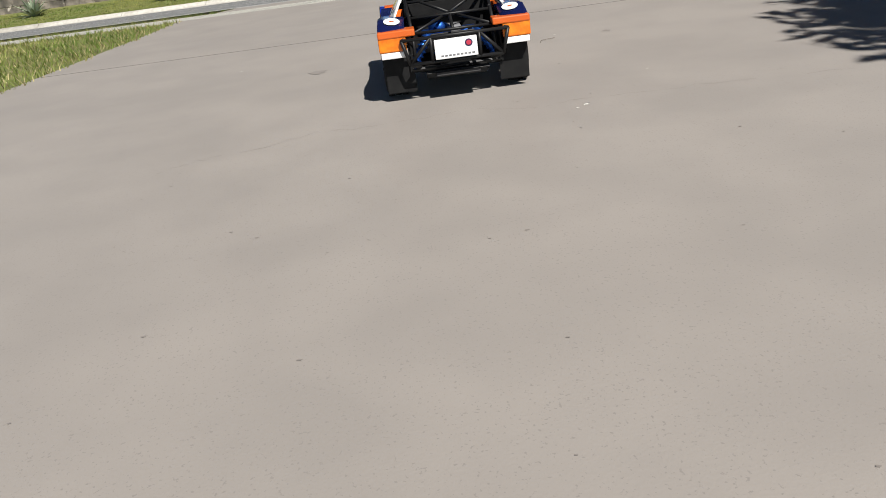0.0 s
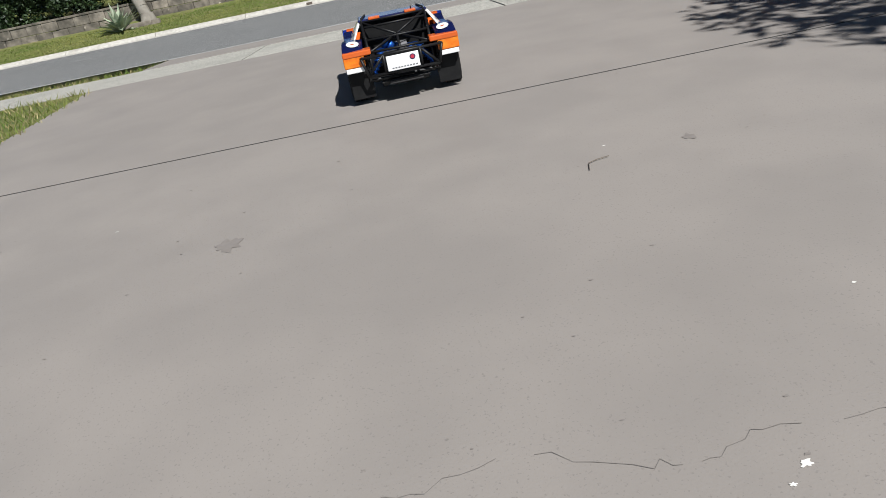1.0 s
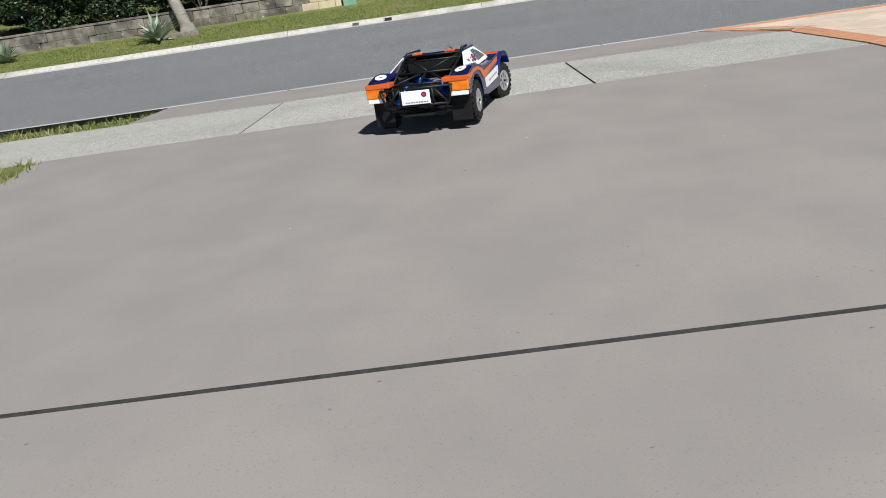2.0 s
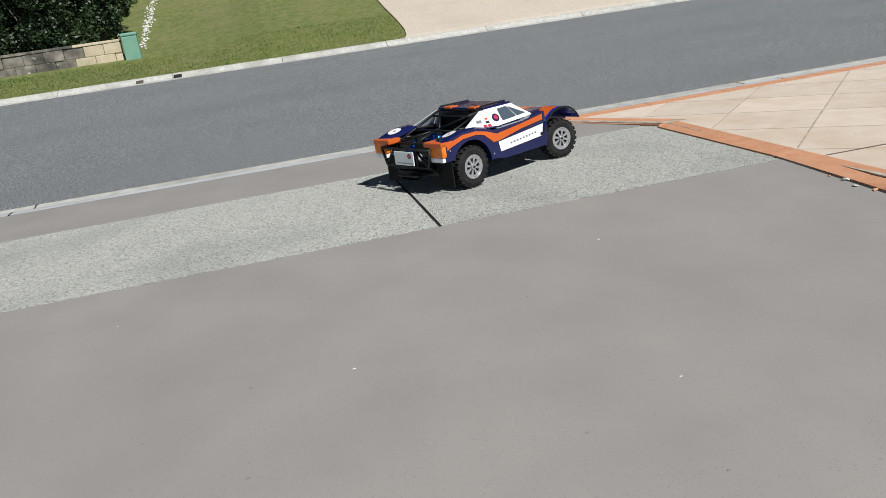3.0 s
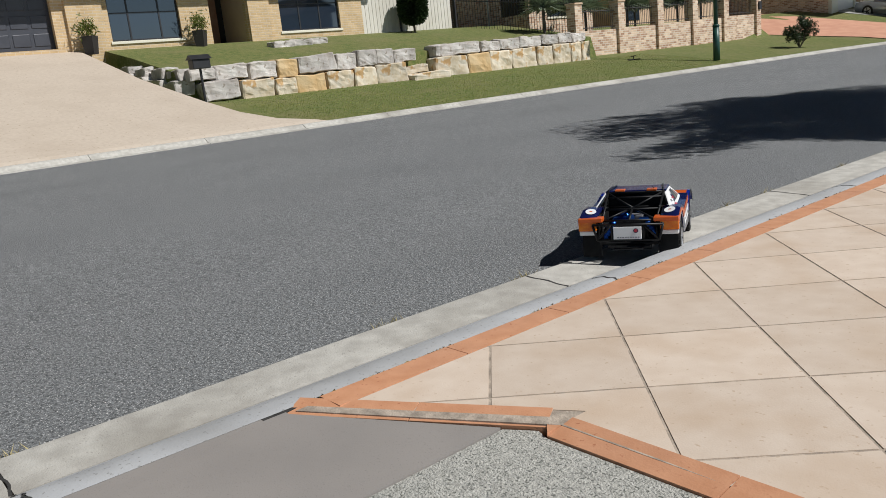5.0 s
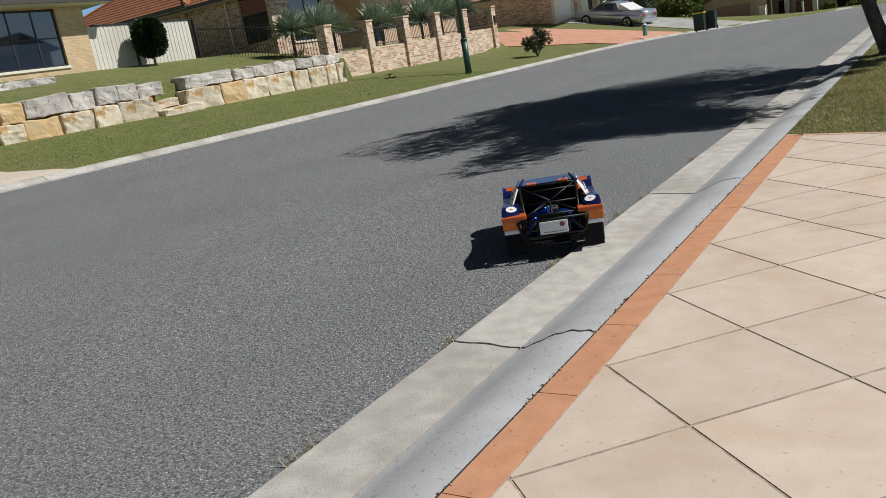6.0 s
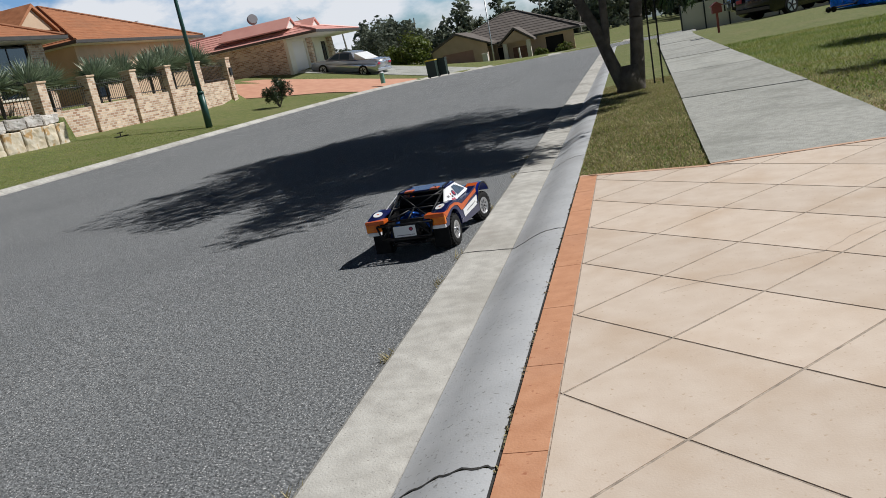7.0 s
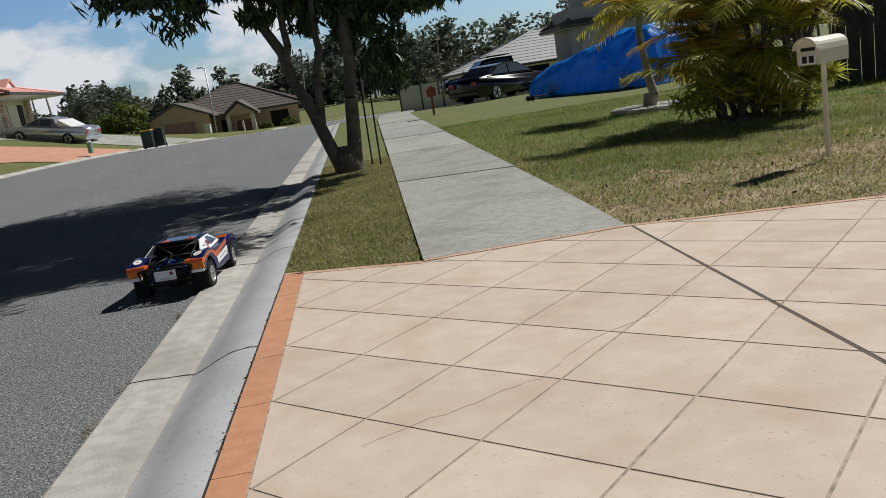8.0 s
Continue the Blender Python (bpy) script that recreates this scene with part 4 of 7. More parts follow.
    box(bm, -0.152, 0.152, -0.128, 0.058, 0.314, 0.327, bevel=0.005)
    part("roof", bm, T_BLUE, t, "deep blue roof")
    part("roof_light", boxes((-0.105, -0.055, -0.132, -0.08, 0.320, 0.331), bevel=0.003), T_ORANGE, t, "orange roof light")
    part("roof_light", boxes((0.055, 0.105, -0.132, -0.08, 0.320, 0.331), bevel=0.003), T_ORANGE, t, "orange roof light")
    bm = bmesh.new()
    v = [bm.verts.new(p) for p in ((-0.192, 0.152, 0.246), (0.192, 0.152, 0.246), (0.150, 0.056, 0.318), (-0.150, 0.056, 0.318))]
    bm.faces.new(v)
    part("windscreen", bm, T_WIN, t, "smoked windscreen")
    bm = bmesh.new()
    prism(bm, [(0.14, 0.255), (0.30, 0.250), (0.44, 0.222), (0.455, 0.19), (0.44, 0.165), (0.14, 0.20)], "x", -0.152, 0.152)
    part("hood", bm, T_BLUE, t, "blue hood")
    bm = bmesh.new()
    prism(bm, [(0.15, 0.2565), (0.30, 0.2515), (0.43, 0.2265), (0.43, 0.224), (0.30, 0.2495), (0.15, 0.2545)], "x", -0.06, 0.06)
    part("hood_stripe", bm, T_ORANGE, t)
    part("front_bumper", boxes((-0.11, 0.11, 0.43, 0.475, 0.10, 0.14), bevel=0.008), T_BLACK, t, "black front bumper")
    # cage
    R0 = 0.0055
    cage = []
    for s in (-1, 1):
        cage += [((s * 0.140, -0.126, 0.316), (s * 0.128, -0.425, 0.215)), ((s * 0.140, -0.126, 0.316), (s * 0.146, -0.125, 0.235)), ((s * 0.146, -0.125, 0.235), (s * 0.130, -0.30, 0.262)),
                 ((s * 0.146, -0.125, 0.16), (s * 0.128, -0.425, 0.17)), ((s * 0.128, -0.425, 0.215), (s * 0.128, -0.43, 0.12)), ((s * 0.140, -0.126, 0.316), (0.0, -0.27, 0.254)),
                 ((s * 0.128, -0.425, 0.215), (0, -0.27, 0.254))]
    cage += [((-0.138, -0.18, 0.296), (0.138, -0.18, 0.296)), ((-0.132, -0.30, 0.252), (0.132, -0.30, 0.252)), ((-0.128, -0.425, 0.215), (0.128, -0.425, 0.215)), ((0, -0.30, 0.250), (0, -0.425, 0.215)),
             ((-0.146, -0.125, 0.235), (0.146, -0.125, 0.235)), ((-0.140, -0.126, 0.316), (0.140, -0.126, 0.316))]
    roll = part("roll_cage", tubes(cage[:1], R0), T_BLACK, t, "black tubular roll cage", True)
    for a, b in cage[1:]:
        part("cage_tube", tubes([(a, b)], R0), T_BLACK, roll, "", True)
    bump = [((-0.165, -0.492, 0.205), (0.165, -0.492, 0.205)), ((-0.145, -0.488, 0.125), (0.145, -0.488, 0.125)), ((-0.165, -0.492, 0.205), (-0.145, -0.488, 0.125)), ((0.165, -0.492, 0.205), (0.145, -0.488, 0.125)),
            ((-0.145, -0.488, 0.125), (-0.075, -0.492, 0.205)), ((0.145, -0.488, 0.125), (0.075, -0.492, 0.205)), ((-0.145, -0.488, 0.125), (-0.09, -0.40, 0.09)), ((0.145, -0.488, 0.125), (0.09, -0.40, 0.09)),
            ((-0.165, -0.492, 0.205), (-0.128, -0.425, 0.215)), ((0.165, -0.492, 0.205), (0.128, -0.425, 0.215)), ((-0.075, -0.492, 0.205), (-0.075, -0.488, 0.125)), ((0.075, -0.492, 0.205), (0.075, -0.488, 0.125))]
    bumper = part("rear_bumper", tubes(bump[:1], 0.0058), T_BLACK, t, "black tube rear bumper", True)
    for a, b in bump[1:]:
        part("bumper_tube", tubes([(a, b)], 0.0058), T_BLACK, bumper, "", True)
    plate = part("plate", boxes((-0.066, 0.066, -0.504, -0.499, 0.132, 0.196), bevel=0.002), T_WHITE, t, "white rear plate")
    bm = boxes(*[(-0.048 + 0.012 * k, -0.040 + 0.012 * k, -0.5052, -0.504, 0.140, 0.145) for k in range(9)])
    part("lettering", bm, GREYPLASTIC, plate)
    bm = bmesh.new()
    prism(bm, [(0.040 + 0.012 * math.cos(a), 0.176 + 0.012 * math.sin(a)) for a in (i * math.pi / 8 for i in range(16))], "y", -0.5054, -0.504)
    part("plate_badge", bm, T_NAVY, plate, "navy round badge with a red middle")
    bm = bmesh.new()
    prism(bm, [(0.040 + 0.008 * math.cos(a), 0.176 + 0.008 * math.sin(a)) for a in (i * math.pi / 8 for i in range(16))], "y", -0.5062, -0.5054)
    part("badge_middle", bm, T_RED, plate)
    # black panels added to darken the open bay and block the view through
    part("cab_bulkhead", boxes((-0.150, 0.150, -0.116, -0.110, 0.08, 0.285), bevel=0.002), T_FLAP, t, "black panel added behind the cab to darken the bay")
    part("bed_floor", boxes((-0.185, 0.185, -0.42, -0.12, 0.086, 0.092), bevel=0.002), T_FLAP, t, "black panel added under the bed to darken the bay")
    for sx in (-1, 1):
        part("bed_liner", boxes((min(sx * 0.142, sx * 0.148), max(sx * 0.142, sx * 0.148), -0.44, -0.12, 0.092, 0.225), bevel=0.001), T_FLAP, t)
        part("roof_rail", tubes([((sx * 0.135, -0.125, 0.333), (sx * 0.120, 0.05, 0.331)), ((sx * 0.135, -0.125, 0.333), (sx * 0.138, -0.128, 0.318)), ((sx * 0.120, 0.05, 0.331), (sx * 0.120, 0.055, 0.32))], 0.004, 6), T_BLACK, t, "black roof rail")
        part("bed_bolt", tubes([((sx * 0.2345, -0.435, 0.196), (sx * 0.2385, -0.435, 0.196))], 0.004, 8), T_RIM, t)
        part("bed_bolt", tubes([((sx * 0.2345, -0.172, 0.125), (sx * 0.2385, -0.172, 0.125))], 0.004, 8), T_RIM, t)
        part("body_clip", tubes([((sx * 0.236, 0.155, 0.150), (sx * 0.2395, 0.155, 0.150))], 0.008, 10), T_BLACK, t)
    part("radiator", boxes((-0.10, -0.02, -0.30, -0.24, 0.17, 0.205), bevel=0.008), T_ANOD, t, "blue anodised cylinder head")
    part("carburettor", boxes((0.03, 0.085, -0.33, -0.27, 0.165, 0.205), bevel=0.01), T_ANOD, t, "blue anodised carburettor")
    part("rear_skid", boxes((-0.07, 0.07, -0.50, -0.40, 0.075, 0.083), bevel=0.003), T_BLACK, t, "black skid plate")
    part("rear_arm", tubes([((-0.14, -0.44, 0.10), (0.14, -0.44, 0.10)), ((-0.10, -0.46, 0.085), (0.10, -0.46, 0.085))], 0.006, 6), T_BLACK, t)
    part("antenna", tubes([((0.09, -0.05, 0.31), (0.085, -0.13, 0.345))], 0.0025, 5), T_BLACK, t)
    wheels = []
    for cy in (RA, FA):
        for sx in (-1, 1):
            wheels.append((make_wheel(t, sx * 0.200, cy, sx), sx * 0.200, cy))
    return t, wheels


truck, truck_wheels = make_truck()
WHEEL_SIZE, WHEEL_Z = 0.95, 0.0905


def trim_truck():
    """Low and broad body, on wheels a size smaller."""
    wheels = {w for w, x, y in truck_wheels}
    shape = Matrix.Diagonal((1.02, 0.96, 0.955, 1.0))
    for ob in truck.children_recursive:
        if ob.type == "MESH":
            ob.data.transform(Matrix.Scale(WHEEL_SIZE, 4) if ob.parent in wheels else shape)
    return [(w, x * 1.02, y * 0.96) for w, x, y in truck_wheels]


truck_wheels = trim_truck()


# ---- houses across the road ----
def wall_with_openings(name, x, y0, y1, z0, z1, holes, material, parent, thick=0.2):
    """A wall in the plane x that faces +x, with rectangular openings (ya, yb, za, zb)."""
    bm = bmesh.new()
    ys = sorted({y0, y1, *(v for q in holes for v in q[:2])})
    zs = sorted({z0, z1, *(v for q in holes for v in q[2:])})
    for ya, yb in zip(ys, ys[1:]):
        for za, zb in zip(zs, zs[1:]):
            if not any(q[0] <= ya and yb <= q[1] and q[2] <= za and zb <= q[3] for q in holes):
                box(bm, x - thick, x, ya, yb, za, zb)
    bmesh.ops.remove_doubles(bm, verts=bm.verts, dist=0.0005)
    return part(name, bm, material, parent)


def window(parent, x, ya, yb, za, zb, cols, rows, frame_mat=BLACKMETAL, inset=0.09):
    """A framed window in a wall that faces +x."""
    w = part("window", boxes((x - inset - 0.05, x - inset, ya, ya + 0.05, za, zb), (x - inset - 0.05, x - inset, yb - 0.05, yb, za, zb), (x - inset - 0.05, x - inset, ya + 0.05, yb - 0.05, za, za + 0.05), (x - inset - 0.05, x - inset, ya + 0.05, yb - 0.05, zb - 0.05, zb)), frame_mat, parent, "dark framed window")
    bm = bmesh.new()
    for k in cols:
        y = ya + (yb - ya) * k
        box(bm, x - inset - 0.045, x - inset - 0.005, y - 0.025, y + 0.025, za + 0.05, zb - 0.05)
    for k in rows:
        z = za + (zb - za) * k
        box(bm, x - inset - 0.043, x - inset - 0.007, ya + 0.05, yb - 0.05, z - 0.02, z + 0.02)
    part("glazing_bar", bm, frame_mat, w)
    part("pane", boxes((x - inset - 0.035, x - inset - 0.025, ya + 0.03, yb - 0.03, za + 0.03, zb - 0.03)), PANE, w)
    part("sill", boxes((x - 0.02, x + 0.05, ya - 0.06, yb + 0.06, za - 0.09, za - 0.003), bevel=0.01), CREAM, w)
    # black sheet behind the glass stands for the unlit room
    part("blind", boxes((x - inset - 0.16, x - inset - 0.15, ya, yb, za, zb)), DARK, w)
    return w


def hip_roof(name, x0, x1, y0, y1, ze, zr, material, parent, over=0.6, course=0.32, gable=False):
    """A hipped roof in tile courses, eaves at ze, ridge along the longer side at zr."""
    x0, x1, y0, y1 = x0 - over, x1 + over, y0 - over, y1 + over
    w, d = x1 - x0, y1 - y0
    run = min(w, d) / 2
    n = max(4, int(math.hypot(run, zr - ze) / course))
    bm = bmesh.new()
    ga = 0.05 if gable else 1.0
    for k in range(n):
        a, b = run * k / n, run * (k + 1) / n
        za, zb = ze + (zr - ze) * k / n, ze + (zr - ze) * (k + 1) / n
        lift = 0.028
        fx, fy = (1.0, ga) if w < d else (ga, 1.0)
        A = [(x0 + a * fx, y0 + a * fy), (x1 - a * fx, y0 + a * fy), (x1 - a * fx, y1 - a * fy), (x0 + a * fx, y1 - a * fy)]
        B = [(x0 + b * fx, y0 + b * fy), (x1 - b * fx, y0 + b * fy), (x1 - b * fx, y1 - b * fy), (x0 + b * fx, y1 - b * fy)]
        for i in range(4):
            j = (i + 1) % 4
            v = [bm.verts.new((*p, z)) for p, z in ((A[i], za + lift), (A[j], za + lift), (B[j], zb), (B[i], zb))]
            bm.faces.new(v)
            u = [bm.verts.new((*p, z)) for p, z in ((A[i], za), (A[j], za), (A[j], za + lift), (A[i], za + lift))]
            bm.faces.new(u)
    bmesh.ops.remove_doubles(bm, verts=bm.verts, dist=0.0005)
    bmesh.ops.recalc_face_normals(bm, faces=bm.faces)
    roof = part(name, bm, material, parent)
    g = 0.13
    bm = bmesh.new()
    rings = [[bm.verts.new((px, py, pz)) for px, py in ((x0 - k, y0 - k), (x1 + k, y0 - k), (x1 + k, y1 + k), (x0 - k, y1 + k))] for k, pz in ((0.0, ze - g), (0.09, ze - g), (0.10, ze + 0.02), (0.0, ze + 0.02))]
    for u, v in zip(rings, rings[1:] + rings[:1]):
        for i in range(4):
            bm.faces.new((u[i], u[(i + 1) % 4], v[(i + 1) % 4], v[i]))
    part("gutter", bm, GUTTER, roof, "dark gutter")
    part("soffit", boxes((x0, x1, y0, y1, ze - g - 0.02, ze - g)), SOFFIT, roof)
    if w < d:
        ridge = ((x0 + x1) / 2, y0 + run, zr + 0.03), ((x0 + x1) / 2, y1 - run, zr + 0.03)
    else:
        ridge = (x0 + run, (y0 + y1) / 2, zr + 0.03), (x1 - run, (y0 + y1) / 2, zr + 0.03)
    hips = [ridge] if (Vector(ridge[0]) - Vector(ridge[1])).length > 0.3 else []
    if not gable:
        for c in ((x0, y0), (x1, y0), (x1, y1), (x0, y1)):
            e = min(ridge, key=lambda q: (q[0] - c[0]) ** 2 + (q[1] - c[1]) ** 2)
            hips.append(((*c, ze + 0.05), e))
    part("ridge_cap", tubes(hips, 0.075, 6), material, roof)
    return roof


def cream_house():
    h = thing("house", pose(0, 0, 0), "single-storey cream brick house with a charcoal double garage door", "house")
    X, Z0, ZE = -24.8, 2.1, 4.95
    holes = [(-2.2, 2.62, 2.70, 4.78), (4.3, 6.64, 2.82, 4.78), (7.72, 9.10, 2.5, 4.78), (10.45, 13.04, 2.84, 4.75)]
    wall_with_openings("wall", X, -3.2, 14.1, Z0, ZE, holes, CREAMBRICK, h)
    part("wall", boxes((-35, X - 0.2, 13.9, 14.1, Z0, ZE), (-35, X - 0.2, -3.2, -3.0, Z0, ZE), (-35.2, -35, -3.2, 14.1, Z0, ZE)), CREAMBRICK, h)
    part("brick_pier", boxes((X + 0.003, X + 0.12, 3.0, 4.1, Z0, ZE)), CREAMBRICK, h)
    part("brick_pier", boxes((X + 0.003, X + 0.10, 9.15, 10.0, Z0, ZE)), CREAMBRICK, h)
    door = part("garage_door", boxes((X - 0.32, X - 0.27, -2.2, 2.62, 2.68, 4.95)), GARAGE, h, "charcoal panelled garage door")
    for r in range(4):
        for c in range(8):
            y0, z0 = -2.12 + 0.59 * c, 2.76 + 0.53 * r
            part("panel", boxes((X - 0.272, X - 0.252, y0 + 0.05, y0 + 0.54, z0 + 0.07, z0 + 0.44), bevel=0.014), GARAGE, door)
    part("reveal", boxes((X - 0.6, X - 0.2, -2.3, -2.2, 2.6, 4.95)), GUTTER, h)
    part("reveal", boxes((X - 0.6, X - 0.2, 2.62, 2.72, 2.6, 4.95)), GUTTER, h)
    window(h, X, 4.3, 6.64, 2.82, 4.78, (0.28, 0.72), (0.45,))
    window(h, X, 10.45, 13.04, 2.84, 4.75, (0.33, 0.67), (0.5,))
    # porch back and one side near black: the recess shade is in the colour
    part("porch_recess", boxes((X - 1.9, X - 1.85, 7.56, 9.25, 2.4, 5.1), (X - 1.9, X - 0.2, 7.52, 7.72, 2.4, 5.1)), DARK, h)
    part("porch_wall", boxes((X - 1.9, X - 0.2, 9.10, 9.25, 2.4, 5.1)), RENDERED, h)
    part("front_door", boxes((X - 1.85, X - 1.8, 7.9, 8.85, 2.5, 4.6), bevel=0.01), DOORBROWN, h)
    hip_roof("roof", -35.2, X, -3.2, 14.1, ZE, 8.3, ROOFTILE, h, 0.75)


def tile_house():
    h = thing("house", pose(0, 0, 0), "brick house with an orange terracotta tiled hip roof behind a wall", "house")
    wall_with_openings("wall", -28.5, 22.2, 45, 1.0, 5.1, [], DARKBRICK, h)
    part("wall", boxes((-38, -28.7, 22.2, 22.4, 1.0, 5.0)), MIXBRICK, h)
    part("wall", boxes((-38, -28.7, 44.8, 45, 1.0, 5.0)), DARKBRICK, h)
    hip_roof("roof", -38, -28.5, 22.2, 45, 5.1, 8.2, ROOFTILE, h, 0.7)
    # front wing with the dark glazed porch corner
    part("front_wall", boxes((-23.7, -23.5, 22.2, 23.4, 1.0, 4.95)), MIXBRICK, h)
    part("front_wall", boxes((-23.7, -23.5, 25.7, 26.6, 1.0, 4.95)), MIXBRICK, h)
    part("front_wall", boxes((-23.7, -23.5, 23.4, 25.7, 1.0, 2.7)), MIXBRICK, h)
    part("side_wall", boxes((-28.5, -25.3, 22.2, 22.4, 1.0, 4.95)), MIXBRICK, h)
    part("side_wall", boxes((-25.3, -23.7, 22.2, 22.4, 1.0, 2.9)), MIXBRICK, h)
    part("side_window", boxes((-25.25, -23.75, 22.27, 22.31, 2.9, 4.95)), PANE, h, "dark side window")
    window(h, -23.5, 23.4, 25.7, 2.7, 4.75, (0.5,), (), BLACKMETAL)
    part("downpipe", tubes([((-26.0, 22.12, 1.2), (-26.0, 22.12, 4.9))], 0.05, 7), CREAM, h, "pale downpipe")
    part("return_wall", boxes((-28.5, -23.7, 26.4, 26.6, 1.0, 4.95)), MIXBRICK, h)
    hip_roof("front_roof", -36, -23.35, 22.2, 26.6, 5.0, 6.35, ROOFTILE, h, 0.6)
    # wide rendered wing
    part("wing_wall", boxes((-28.5, -25.6, 31.5, 42.5, 1.0, 5.05)), RENDERED, h)
    part("wing_window", boxes((-25.6, -25.56, 32.2, 33.2, 2.4, 3.9), bevel=0.01), PANE, h, "narrow wing window")
    hip_roof("wing_roof", -42, -25.6, 31.5, 42.5, 5.15, 8.05, ROOFTILE, h, 0.65)
    bm = bmesh.new()
    prism(bm, [(29.85, 6.05), (32.25, 6.05), (31.0, 7.05)], "x", -29.5, -27.0)
    part("gablet", bm, RENDERED, h, "rendered gablet")
    bm = bmesh.new()
    for e in (-1, 1):
        prism(bm, [(31.0 + e * 1.5, 5.92), (31.0 + e * 1.5, 6.05), (31.0, 7.28), (31.0, 7.10)], "x", -31.5, -26.85)
    part("gablet_roof", bm, ROOFTILE, h)


def red_house():
    h = thing("house", pose(0, 0, 0), "cream house with red steel roof and twin gablets", "house")
    X = -19.8
    wall_with_openings("wall", X, 43.6, 51, -1.0, 3.95, [(44.4, 46.6, 1.55, 3.7), (47.3, 48.0, 1.9, 3.6), (49.4, 50.4, 2.1, 3.6)], CREAM, h)
    part("wall", boxes((-34, X - 0.2, 43.6, 43.8, -1.0, 3.95)), MIXBRICK, h)
    part("wall", boxes((-34, X - 0.2, 50.8, 51, -1.0, 3.95)), MIXBRICK, h)
    part("garage_door", boxes((X - 0.15, X - 0.1, 44.4, 46.6, 1.5, 3.72)), SOFFIT, h, "white garage door")
    # dark sheet set behind the entry opening as its shade
    part("entry", boxes((X - 0.4, X - 0.35, 47.2, 48.1, 1.6, 3.7)), DARK, h)
    window(h, X, 49.4, 50.4, 2.1, 3.6, (0.5,), ())
    part("brick_pier", boxes((X + 0.003, X + 0.25, 46.8, 47.2, -1.0, 3.95)), MIXBRICK, h)
    part("brick_pier", boxes((X + 0.003, X + 0.25, 50.5, 51.0, -1.0, 3.95)), MIXBRICK, h)
    roof = hip_roof("roof", -34, X + 1.7, 43.6, 51, 4.0, 5.25, REDROOF, h, 0.5, 0.6)
    for y in (44.6, 48.8):
        bm = bmesh.new()
        prism(bm, [(y - 0.8, 4.5), (y + 0.8, 4.5), (y, 5.02)], "x", X - 2.5, X + 0.1)
        part("gablet", bm, SOFFIT, roof, "white gablet")
        bm = bmesh.new()
        for s in (-1, 1):
            prism(bm, [(y + s * 1.0, 4.42), (y + s * 1.0, 4.50), (y, 5.18), (y, 5.08)], "x", X - 4.5, X + 0.2)
        part("gablet_roof", bm, REDROOF, roof)
    part("dish", tube(tube(bmesh.new(), (-24, 48.62, 5.0), (-24, 48.62, 5.87), 0.03), (-24.05, 48.72, 5.87), (-23.9, 48.57, 5.95), 0.36, 0.34, 16), GREYPLASTIC, h, "grey satellite dish")
    part("aerial", tubes([((-31, 45, 5.2), (-31, 45, 7.2)), ((-31.8, 45, 7.1), (-30.2, 45, 7.1)), ((-31.5, 44.7, 7.0), (-31.5, 45.3, 7.0)), ((-30.6, 44.7, 7.0), (-30.6, 45.3, 7.0))], 0.025, 5), GALV, h)


